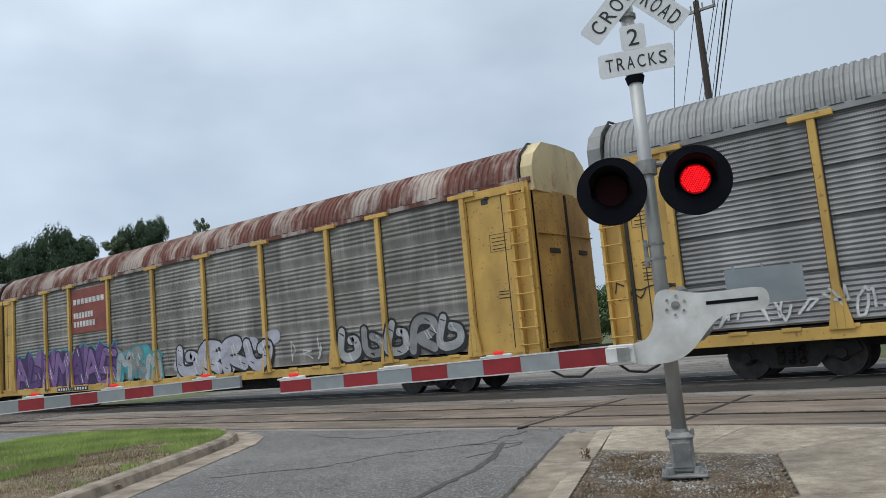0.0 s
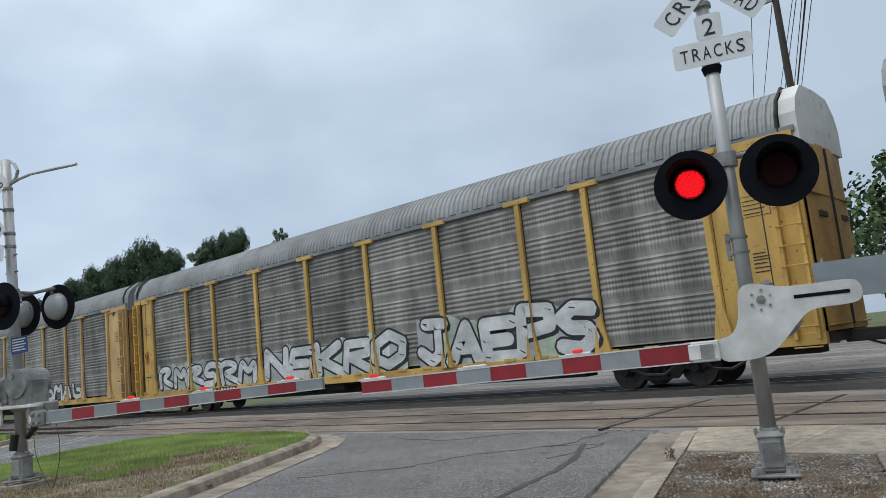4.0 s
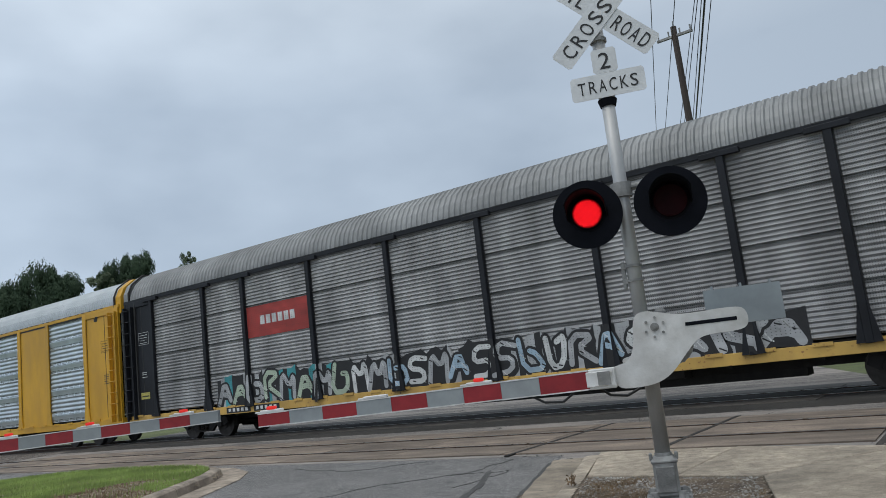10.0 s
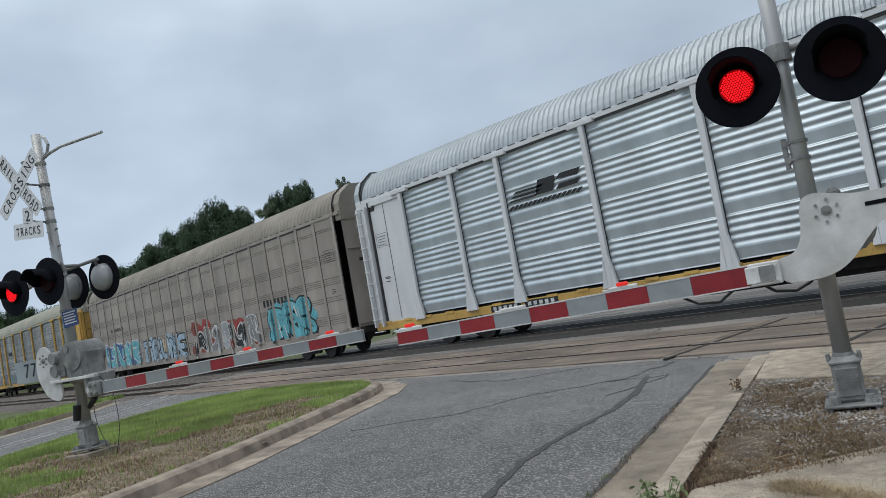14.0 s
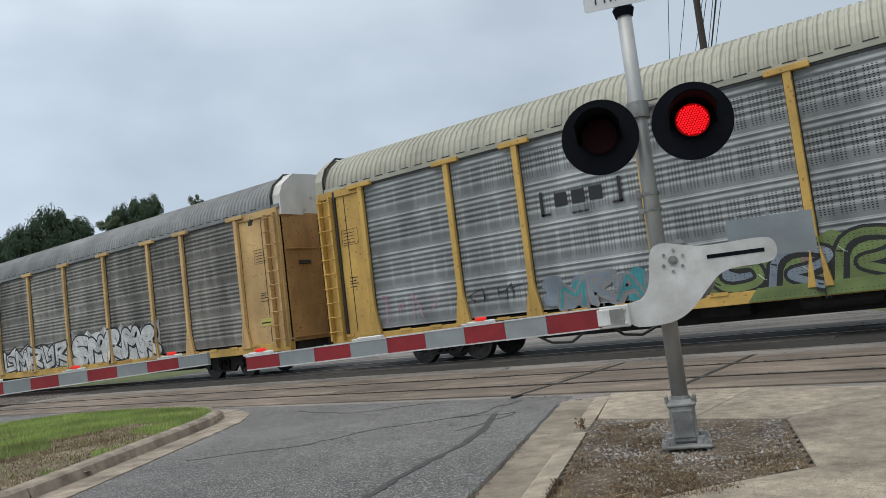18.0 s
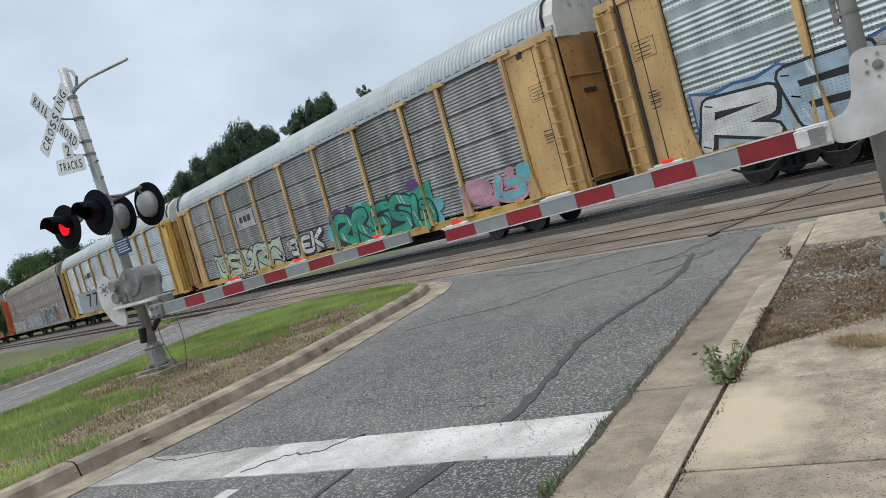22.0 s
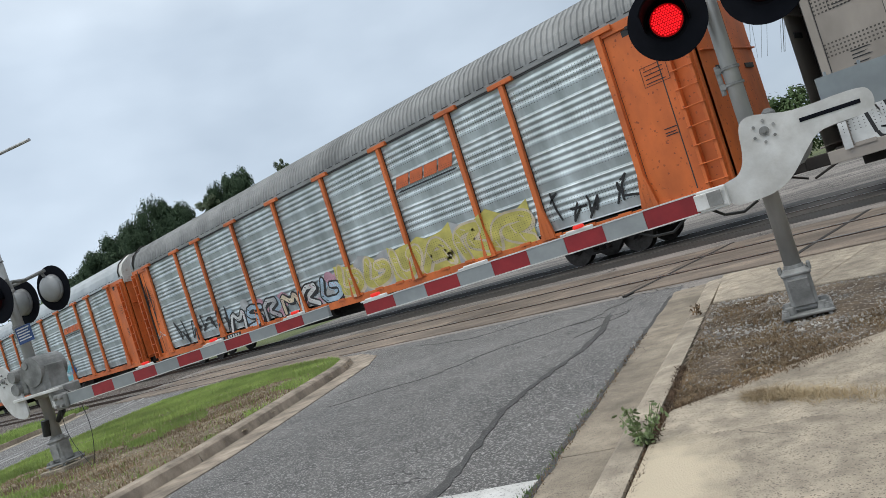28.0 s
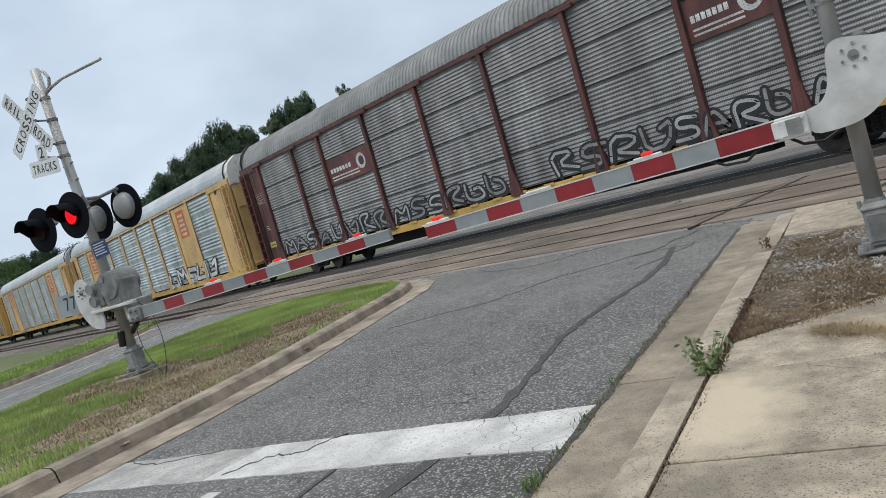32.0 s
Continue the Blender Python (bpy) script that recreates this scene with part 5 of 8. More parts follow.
def island_spot(keep):
    def spot(r):
        while True:
            x, y = r.uniform(-15, -2.5), r.uniform(-9, 3.2)
            d = in_island(x, y)
            if d < 0.02:
                continue
            n = 0.6 * noise.noise((x * 0.6, y * 0.6, 4.0)) + 0.5 * noise.noise((x * 2.1, y * 2.1, 1.0))
            near = min(1.0, max(0.0, (x + 0.62 * y + 9.6) / 1.0))  # 1 on the lane's side of the crown
            band = math.exp(-((d - 0.75) / 0.75) ** 2) * near * (1 if -4.1 < y < 0.4 else math.exp(-((y + 1.85) / 2.6) ** 2) * 0.8)
            worn = 0.75 * n - 0.30 + 0.95 * band + 0.8 * math.exp(-(((x + 8.2) / 1.3) ** 2 + ((y + 2.6) / 0.9) ** 2))
            if (worn < 0.05) == keep or r.random() < (0.04 if keep else 0.10):
                return x, y, island_z(x, y)
    return spot


blades("island_grass", 105000, island_spot(True), 0.055, 0.0045, GRASS, "short fresh green grass on the island", 1)
blades("dry_island_grass", 20000, island_spot(False), 0.03, 0.004, mat("dead_brown_grass", (0.36, 0.255, 0.15), (0.16, 0.11, 0.065), 3, 0.9, grime=0.4), "thin dry brown grass on the worn patches", 2, 2.2)


def dirt_spot(r):
    while True:
        x, y = r.uniform(-1.3, 0.95), r.uniform(-1.95, 1.2)
        if in_dirt(x, y) > 0.02 and noise.noise((x * 2, y * 2, 7)) + 0.7 * (-y - 0.2) * 0.6 + 0.25 > r.random() * 0.9:
            return x, y, 0.102


LITTER = mat("brown_mulch", (0.29, 0.195, 0.11), (0.12, 0.078, 0.045), 4, 0.9, grime=0.4, gscale=3)
blades("dead_grass", 15000, dirt_spot, 0.016, 0.002, DEADSTRAW, "flattened dead straw on the dirt patch", 3, 5.0)
blades("mulch", 12000, dirt_spot, 0.016, 0.003, LITTER, "brown shredded litter on the dirt patch", 13, 4.0)
loose_stones("patch_gravel", 5200, lambda r: (lambda x, y: (x, y, 0.106) if in_dirt(x, y) > 0.03 else (0.1, 0.3, 0.05))(r.uniform(-1.3, 0.95), r.uniform(-1.6, 1.15)), 0.013, mat("pale_gravel", (0.56, 0.54, 0.50), (0.17, 0.155, 0.14), 9, 0.9, gscale=6, grime=0.5), "small pale gravel on the dirt patch", 8)
blades("joint_straw", 2600, lambda r: (lambda u: (0.28 + 0.75 * u + r.gauss(0, 0.03), -1.82 - 0.16 * u + r.gauss(0, 0.028 + 0.03 * abs(math.sin(u * 9))), 0.115))(abs(r.gauss(0.1, 0.45))), 0.026, 0.0016, STRAW, "tuft of dry straw along the slab edge", 12, 4.5)
blades("joint_straw", 900, lambda r: (lambda u: (-0.12 + 0.75 * u + r.gauss(0, 0.03), -1.92 + 0.9 * u + r.gauss(0, 0.03), 0.112))(r.random()), 0.014, 0.0025, LITTER, "brown litter along the slab edge", 14, 4.0)
blades("verge_grass", 14000, lambda r: (lambda u, v: (-18.8 - 4.2 * u - 0.2 - 2.6 * v, -2.6 + 4.4 * u + 2.2 * v * -0.1, 0.07))(r.uniform(-1.2, 1.1), r.random()), 0.13, 0.012, GRASS, "taller grass beyond the far kerb", 5)
blades("grass_tuft", 1500, lambda r: (r.gauss(1.62, 0.12), r.gauss(-2.05, 0.10), 0.11), 0.10, 0.003, GRASS, "green grass tuft on the sidewalk's edge", 6, 0.8)
blades("roadside_grass", 9000, lambda r: (lambda u, v: (2.05 + 0.4 * v + 0.35 * u, 0.1 + 2.4 * (1 - u) + v * 0.8 - 0.2, 0.02))(r.random(), r.random() * 2.0), 0.12, 0.004, GRASS, "green weeds right of the sidewalk", 7, 0.8)
WEEDGREEN = mat("weed_blade", (0.20, 0.28, 0.085), (0.10, 0.15, 0.05), 3, 0.8)
for k, (s, n, h) in enumerate(((0.02, 70, 0.05), (0.35, 26, 0.022), (0.75, 44, 0.026), (1.05, 20, 0.018), (1.35, 36, 0.022), (1.72, 18, 0.016), (2.1, 30, 0.02), (2.6, 16, 0.014), (3.2, 10, 0.014))):
    p = line_at(-0.03, s, s + 1)[0]
    blades("gutter_weed", n, (lambda p: lambda r: (lambda u: (p.x + ALONG.x * u + r.gauss(0, 0.022), p.y + ALONG.y * u + r.gauss(0, 0.015), 0.01))(r.gauss(0, 0.055)))(p), h, 0.0035, WEEDGREEN, "green weeds in the joint beside the gutter", 30 + k, 1.1)
blades("gutter_litter", 900, lambda r: (lambda s: (line_at(0.0, s, s + 1)[0].x + r.gauss(0, 0.02), line_at(0.0, s, s + 1)[0].y, 0.012))(r.uniform(-1.0, 4.5)), 0.012, 0.004, LITTER, "brown dirt and litter in the gutter joint", 41, 2.5)
for k, s in enumerate((-0.35, -0.5, -0.1)):
    p = line_at(0.1 + 0.2 * k, s, s + 1)[0]
    blades("grass_stalk", 9, (lambda p: lambda r: (p.x + r.gauss(0, 0.05), p.y + r.gauss(0, 0.05), 0.012))(p), 0.22, 0.0018, STRAW if k else WEEDGREEN, "thin tall grass stalks at the kerb", 50 + k, 0.6)
blades("kerb_joint_debris", 1800, lambda r: (lambda s: (line_at(0.625, s, s + 1)[0].x + r.gauss(0, 0.018), line_at(0.62, s, s + 1)[0].y, 0.11))(r.uniform(-1.0, 2.4)), 0.02, 0.004, mat("brown_leaf_litter", (0.16, 0.10, 0.06), (0.07, 0.045, 0.03), 5, 0.9), "brown leaf litter behind the kerb", 40, 2.0)


def leafy_weed(x, y, z, h, seed, label, leaf, stems=10, leaves=22):
    """A small broad-leaved weed: stems and toothed leaves."""
    r = random.Random(seed)
    w = thing("weed", label, "weed", "", pose(x, y, z))
    for i in range(stems):
        a, l = r.uniform(0, 6.28), r.uniform(0.15, 0.7)
        tip = Vector((math.cos(a) * h * l, math.sin(a) * h * l, h * r.uniform(0.45, 1.05)))
        b = bmesh.new()
        rod(b, (0, 0, 0), tuple(tip), 0.004, 0.002, 5)
        part("stem", b, leaf, w)
        b = bmesh.new()
        for k in range(leaves):
            p = tip * (0.15 + 0.85 * k / leaves) + Vector((r.gauss(0, 0.02), r.gauss(0, 0.02), r.gauss(0, 0.014)))
            n = Vector((r.uniform(-1, 1), r.uniform(-1, 1), r.uniform(0.3, 1))).normalized()
            t = n.orthogonal().normalized()
            t.rotate(Matrix.Rotation(r.uniform(0, 6.28), 3, n))
            q = n.cross(t)
            s = r.uniform(0.011, 0.023)
            b.faces.new([b.verts.new(p + t * s * u + q * s * v) for u, v in ((1.1, 0), (0.6, 0.25), (0.5, 0.6), (0.1, 0.3), (-0.2, 0.55), (-0.5, 0.2), (-1, 0), (-0.5, -0.2), (-0.2, -0.55), (0.1, -0.3), (0.5, -0.6), (0.6, -0.25))])
        tagged(part("leaf_spray", b, leaf, w), kind="stuff")
    return w


leafy_weed(0.0, -2.45, 0.09, 0.28, 3, "small grey-green leafy weed growing at the kerb", mat("weed_leaf", (0.21, 0.27, 0.11), (0.11, 0.155, 0.06), 9, 0.6))
leafy_weed(-1.27, 0.80, 0.09, 0.11, 4, "withered brown weed stub at the kerb", LITTER, 5, 8)
b = bmesh.new()
rod(b, (0.06, -1.38, 0.122), (0.14, -1.26, 0.125), 0.005, 0.003, 6)
tagged(part("twig", b, STRAW), "short dry twig on the dirt patch", "twig")

# loose wires hanging from the island gate's arm
for i, (x0, x1) in enumerate(((0.45, 0.80), (0.80, 0.84))):
    rows = []
    for j in range(13):
        u = j / 12
        c = Vector((x0 + (x1 - x0) * u ** 2 + (0.10 * math.sin(u * 3.1) if i else -0.03 * math.sin(u * 3.1)), -0.18 - 0.10 * u, 0.86 - 0.80 * u))
        rows.append([c + Vector((0.0045 * math.cos(k * 1.2566), 0.0045 * math.sin(k * 1.2566), 0)) for k in range(5)])
    tagged(part("hanging_wire", grid_mesh("hanging_wire", rows, WIRE, True), None, None, "", pose(*FAR, 0, 0, 20.3)), "thin black wire hanging from the gate arm", "wire", "hanging wires")

blades("field_grass", 26000, lambda r: (lambda u, v: (-14.0 - 0.66 * u - 0.75 * v, -8.9 + 0.75 * u - 0.66 * v, 0.06 if v < 2.7 else -0.17))(r.uniform(0, 17), 0.3 + r.random() ** 1.5 * 9.0), 0.15, 0.014, GRASS, "rough grass beyond the far kerb", 55)

# ---- the train ----
PITCH, LENGTH, SPEED, FIRST = 29.65, 28.2, 15.99, -5.86
HALF, SILL, EAVE, TOP = 1.5, 0.98, 5.08, 6.10
FRONT = 0.30  # the leading end reaches this far past the even length
YEL = mat("weathered_yellow_paint", (0.65, 0.41, 0.10), (0.50, 0.30, 0.078), 1.6, 0.55, bump=0.08, grime=0.32, gscale=1.0, stretch=(1, 1, 0.55), contrast=(0.25, 0.65), speck=(26, (0.30, 0.15, 0.05), 0.045))
DIRTYYEL = mat("stained_yellow_door_paint", (0.58, 0.36, 0.10), (0.36, 0.20, 0.065), 1.3, 0.65, bump=0.1, grime=0.4, gscale=0.9, stretch=(1, 1, 0.5), contrast=(0.28, 0.62), speck=(22, (0.22, 0.11, 0.04), 0.08))
TAN = mat("faded_tan_paint", (0.66, 0.435, 0.185), (0.52, 0.33, 0.14), 1.6, 0.6, bump=0.08, grime=0.32, gscale=1.0, stretch=(1, 1, 0.55), contrast=(0.25, 0.65), speck=(26, (0.30, 0.15, 0.06), 0.045))
GOLD = mat("bright_yellow_paint", (0.70, 0.385, 0.022), (0.56, 0.30, 0.022), 1.3, 0.5, bump=0.05, grime=0.2, gscale=0.6, stretch=(1, 1, 0.4))
OCHRE = mat("ochre_yellow_paint", (0.66, 0.37, 0.075), (0.52, 0.28, 0.06), 1.3, 0.5, bump=0.05, grime=0.2, gscale=0.6, stretch=(1, 1, 0.4))
MAROON = mat("weathered_maroon_paint", (0.16, 0.052, 0.045), (0.075, 0.026, 0.024), 2.2, 0.6, bump=0.12, grime=0.42, gscale=1.1, stretch=(1, 1, 0.3))
CARBLACK = mat("car_black_paint", (0.020, 0.022, 0.028), (0.012, 0.013, 0.016), 1.8, 0.55, bump=0.1, grime=0.3, shine=0.25)
CARWHITE = mat("car_white_paint", (0.74, 0.75, 0.76), (0.62, 0.63, 0.64), 1.5, 0.5, bump=0.05, grime=0.12, stretch=(1, 1, 0.3))
ORANGE = mat("car_orange_paint", (0.70, 0.17, 0.036), (0.52, 0.115, 0.026), 1.6, 0.55, bump=0.08, grime=0.32, gscale=1.0, stretch=(1, 1, 0.55), contrast=(0.25, 0.65), speck=(26, (0.26, 0.06, 0.02), 0.045))
TAUPE = mat("taupe_car_paint", (0.39, 0.345, 0.305), (0.29, 0.257, 0.225), 1.2, 0.65, bump=0.08, grime=0.25, gscale=0.7, stretch=(1, 1, 0.5))
OLDGREY = mat("weathered_grey_panel", (0.37, 0.355, 0.325), (0.17, 0.163, 0.148), 1.8, 0.7, 0.08, bump=0.15, grime=0.45, gscale=1.1, stretch=(1, 1, 0.28), vary=0.15, holes=(0.085, 0.046, 0.36, 0.481, 0.62, 0.56, -1, 0.215, 0.06))
PALEGREY = mat("pale_weathered_panel", (0.395, 0.415, 0.42), (0.255, 0.272, 0.277), 1.6, 0.6, 0.15, bump=0.15, grime=0.36, gscale=1.0, stretch=(1, 1, 0.4), vary=0.12, holes=(0.070, 0.046, 0.46, 0.481, 0.66, 0.56, -1, 0.175, 0.05))
FINEGREY = mat("fine_grey_mesh_panel", (0.43, 0.43, 0.43), (0.25, 0.25, 0.252), 1.8, 0.65, 0.15, bump=0.15, grime=0.42, gscale=1.0, stretch=(1, 1, 0.28), vary=0.12, holes=(0.045, 0.05, 0.36, 0.5, 0.95))
GALVB = mat("bright_galvanised_panel", (0.60, 0.655, 0.685), (0.49, 0.545, 0.575), 2.5, 0.48, 0.68, bump=0.14, grime=0.14, gscale=1.2, stretch=(1, 1, 0.4), vary=0.04)
GALVP = mat("punched_galvanised_panel", (0.60, 0.655, 0.685), (0.49, 0.545, 0.575), 2.5, 0.40, 0.78, bump=0.04, grime=0.14, gscale=1.2, stretch=(1, 1, 0.4), vary=0.04, holes=(0.085, 0.062, 0.55, 0.481, 0.47, 1.27, 0.085, 0.21, 0.035))
GALVG = mat("dull_galvanised_panel", (0.58, 0.645, 0.665), (0.40, 0.45, 0.465), 1.8, 0.48, 0.42, bump=0.08, grime=0.25, gscale=0.9, stretch=(1, 1, 0.3), vary=0.08, holes=(0.085, 0.06, 0.28, 0.481, 0.5, 0.56))
ROOFGREY = mat("grey_roof_sheet", (0.33, 0.335, 0.335), (0.22, 0.225, 0.225), 1.2, 0.6, 0.3, bump=0.1, grime=0.3, gscale=0.5)
ROOFPALE = mat("pale_roof_sheet", (0.50, 0.53, 0.55), (0.40, 0.43, 0.45), 1.2, 0.5, 0.5, bump=0.05, grime=0.15, gscale=0.5)
ROOFCREAM = mat("cream_roof_sheet", (0.46, 0.45, 0.37), (0.35, 0.34, 0.28), 1.2, 0.6, 0.1, bump=0.1, grime=0.2, gscale=0.5)
ROOFRUST = mat("rusted_roof_sheet", (0.44, 0.37, 0.33), (0.15, 0.05, 0.035), 1.6, 0.75, 0.1, bump=0.2, grime=0.3, gscale=0.5, contrast=(0.44, 0.58), stretch=(1, 0.35, 0.35))
ROOFTAUPE = mat("taupe_roof_sheet", (0.33, 0.30, 0.255), (0.24, 0.215, 0.18), 1.2, 0.65, 0.1, bump=0.1, grime=0.25, gscale=0.5)
UNDER = mat("dark_underframe", (0.05, 0.045, 0.04), (0.025, 0.022, 0.02), 4, 0.8, bump=0.2)
RUSTCREAM = mat("rust_streaked_cream_paint", (0.64, 0.52, 0.30), (0.33, 0.16, 0.075), 3.0, 0.7, bump=0.2, grime=0.3, gscale=1.4, stretch=(1, 1, 0.5), contrast=(0.24, 0.44))
DOORTAN = mat("stained_brown_door_paint", (0.50, 0.29, 0.105), (0.32, 0.17, 0.065), 1.3, 0.65, bump=0.1, grime=0.38, gscale=0.9, stretch=(1, 1, 0.5), contrast=(0.28, 0.62), speck=(22, (0.20, 0.10, 0.04), 0.08))
DIRTYWHITE = mat("rust_spotted_white_paint", (0.66, 0.65, 0.62), (0.24, 0.13, 0.085), 1.9, 0.65, bump=0.15, grime=0.25, gscale=1.0, contrast=(0.27, 0.42))
OLDDOOR = mat("weathered_grey_door_paint", (0.52, 0.53, 0.52), (0.30, 0.28, 0.25), 2.0, 0.6, 0.2, bump=0.1, grime=0.3, gscale=0.9, stretch=(1, 1, 0.25))
GAPDARK = mat("dark_joint_and_gap_shade", (0.04, 0.04, 0.04), None, 4, 0.7)

POSTS_A = (1.75, 4.65, 6.65, 9.6, 12.6, 15.6, 18.6, 21.55, 23.55, 26.45)  # from the leading end
POSTS_B = (2.15, 5.0, 7.35, 10.25, 13.2, 16.1, 18.95, 21.7, 24.0, 26.5)
# where each car rides in the train, metres off an even spacing
SHIFT = {0: 0.2, 1: -0.15, 2: -0.05, 3: -0.5, 4: 0, 5: 0, 6: 0, 7: 0.9, 8: 0.15, 9: 0.3, 10: 0.5, 11: 0.1, 12: 0, 13: -0.05, 14: -0.1, 15: -0.4, 16: -0.85, 17: -0.8, 18: -0.85, 19: -0.9, 20: -0.9, 21: -0.9}
SHARED = {}


def sheet_profile(style, z0, z1):
    """Corrugation: depth outwards against height."""
    out, h = [], (z1 - z0) / 4
    for g in range(4):
        a = z0 + g * h
        if style == "fine":
            out += [(a, -0.08), (a + 0.036, -0.08), (a + 0.038, 0.0)]
            n = 9
            for i in range(n):
                b = a + 0.045 + (h - 0.06) * i / n
                p = (h - 0.06) / n
                out += [(b, 0.0), (b + p * 0.55, -0.03), (b + p * 0.62, -0.03)]
            out += [(a + h - 0.012, 0.0)]
        else:
            d = 0.030 if style == "bold" else 0.029
            out += [(a, -d * 0.9), (a + 0.012, -d * 0.9), (a + 0.03, -0.036 if style == "bold" else -0.034), (a + h * 0.15, -0.019 if style == "bold" else -0.018), (a + h * 0.27, 0.002)]
            n = 4 if style == "bold" else 5
            for i in range(n):
                b = a + h * 0.30 + h * 0.68 * i / n
                p = h * 0.68 / n
                out += [(b + p * u, -d * (0.5 + 0.5 * math.cos(6.2832 * (u - 0.5)))) for u in (0.08, 0.24, 0.38, 0.5, 0.62, 0.76, 0.92)]
    out.append((z1, -0.02))
    return out


def panel_sheet(w, style, material):
    key = ("panel", round(w, 2), style, material.name)
    if key not in SHARED:
        prof = sheet_profile(style, SILL + 0.10, EAVE - 0.14)
        rows = [[(x, -d, z) for z, d in prof] for x in (-w / 2, w / 2)]
        SHARED[key] = grid_mesh("side_panel", rows, material)
    return SHARED[key]


def flat_sheet(w, material):
    """A plain pressed panel with a raised border."""
    key = ("flat", round(w, 2), material.name)
    if key not in SHARED:
        b = bmesh.new()
        box(b, -w / 2, w / 2, 0.0, 0.05, SILL + 0.02, EAVE - 0.06)
        SHARED[key] = mesh_of(b, "plain_panel", material)
    return SHARED[key]


def post_mesh(material, style):
    key = ("post", style, material.name)
    if key not in SHARED:
        b = bmesh.new()
        if style == "slim":
            box(b, -0.075, 0.075, -0.03, 0.03, SILL - 0.02, EAVE - 0.05, 0.008)
        elif style == "broad":
            box(b, -0.115, 0.115, -0.05, 0.03, SILL - 0.02, EAVE - 0.05, 0.008)
            plate(b, [(-0.115, SILL + 0.55), (-0.20, SILL - 0.02), (0.20, SILL - 0.02), (0.115, SILL + 0.55)], 0.045, Matrix.Translation((0, -0.048, 0)))
        else:
            box(b, -0.075, 0.075, -0.10, 0.03, SILL - 0.05, EAVE - 0.08, 0.010)
            for s in (-1, 1):
                vs = [b.verts.new(p) for p in ((s * 0.074, -0.10, SILL + 0.75), (s * 0.22, -0.10, SILL - 0.04), (s * 0.074, -0.10, SILL - 0.04), (s * 0.074, -0.02, SILL + 0.75), (s * 0.22, -0.02, SILL - 0.04), (s * 0.074, -0.02, SILL - 0.04))]
                b.faces.new((vs[0], vs[1], vs[2]))
                b.faces.new((vs[3], vs[5], vs[4]))
                b.faces.new((vs[0], vs[3], vs[4], vs[1]))
            box(b, -0.40, 0.40, -0.118, 0.0, EAVE - 0.16, EAVE - 0.045, 0.008)
            bmesh.ops.recalc_face_normals(b, faces=b.faces)
        # dark strip a little wider than the post paints the gap shadow along its edges
        w = dict(slim=0.088, broad=0.13).get(style, 0.098)
        old = set(b.faces)
        box(b, -w, w, -0.007, 0.004, SILL + 0.05, EAVE - 0.14)
        for f in b.faces:
            f.material_index = 0 if f in old else 1
        SHARED[key] = mesh_of(b, "post", [material, GAPDARK])
    return SHARED[key]


CAPLEN = 0.38


def arch(y):
    u = abs(y) / (HALF - 0.02)
    return EAVE + 0.02 + (TOP - EAVE) * (1 - u ** 2.9) ** 0.58 if u < 1 else EAVE + 0.02


def roof_mesh(material, style):
    """Ribbed sheets: narrow ridges across, a ridge every 0.2 m."""
    key = ("roof", style, material.name)
    if key not in SHARED:
        ys = [(HALF - 0.02) * math.sin(math.pi / 2 * t) for t in (-1, -0.97, -0.9, -0.78, -0.62, -0.42, -0.2, 0, 0.2, 0.42, 0.62, 0.78, 0.9, 0.97, 1)]
        rows = []
        long = LENGTH + FRONT - 2 * CAPLEN
        n = int(long / {"CN": 0.26, "B": 0.155}.get(style, 0.175))
        step = long / n
        for i in range(n):
            for u, lift in ((0.0, 0.0), (0.42, 0.0), (0.58, 1.0), (0.84, 1.0)):
                x, g = -LENGTH / 2 + CAPLEN + (i + u) * step, (0.028 if style == "B" else 0.034) * lift
                rows.append([(x, y * (1 + g / HALF), arch(y) + g * (1 - (abs(y) / HALF) ** 4)) for y in ys])
        rows.append([(LENGTH / 2 + FRONT - CAPLEN, y, arch(y)) for y in ys])
        SHARED[key] = grid_mesh("roof", rows, material)
    return SHARED[key]


def cap_outline(grow=0.0):
    """The end hood's outline: upright sides, sloped shoulders, flat top."""
    w, g = HALF - 0.03 + grow, grow
    half = [(w, EAVE - 0.30), (w, EAVE + 0.30 + g * 0.4), (w * 0.90, EAVE + 0.62 + g * 0.7), (w * 0.60, TOP - 0.06 + g), (0, TOP - 0.02 + g)]
    return half + [(-y, z) for y, z in half[-2::-1]]


def gable_mesh(material):
    key = ("gable", material.name)
    if key not in SHARED:
        b = bmesh.new()
        plate(b, cap_outline(), CAPLEN - 0.05, pose(0, 0, 0, 0, 0, 90))
        SHARED[key] = mesh_of(b, "end_hood", material)
    return SHARED[key]


def edge_mesh():
    """The black lip where the hood meets the roof, with the hood's folded edge."""
    if "edge" not in SHARED:
        rows = []
        for y, z in cap_outline(0.035):
            d = Vector((0, y, z - EAVE)).normalized()
            rows.append([Vector((0, y, z)) + Vector((1, 0, 0)) * 0.032 * math.cos(k * 1.0472) + d * 0.032 * math.sin(k * 1.0472) for k in range(6)])
        SHARED["edge"] = grid_mesh("hood_lip", rows, UNDER, True)
    return SHARED["edge"]


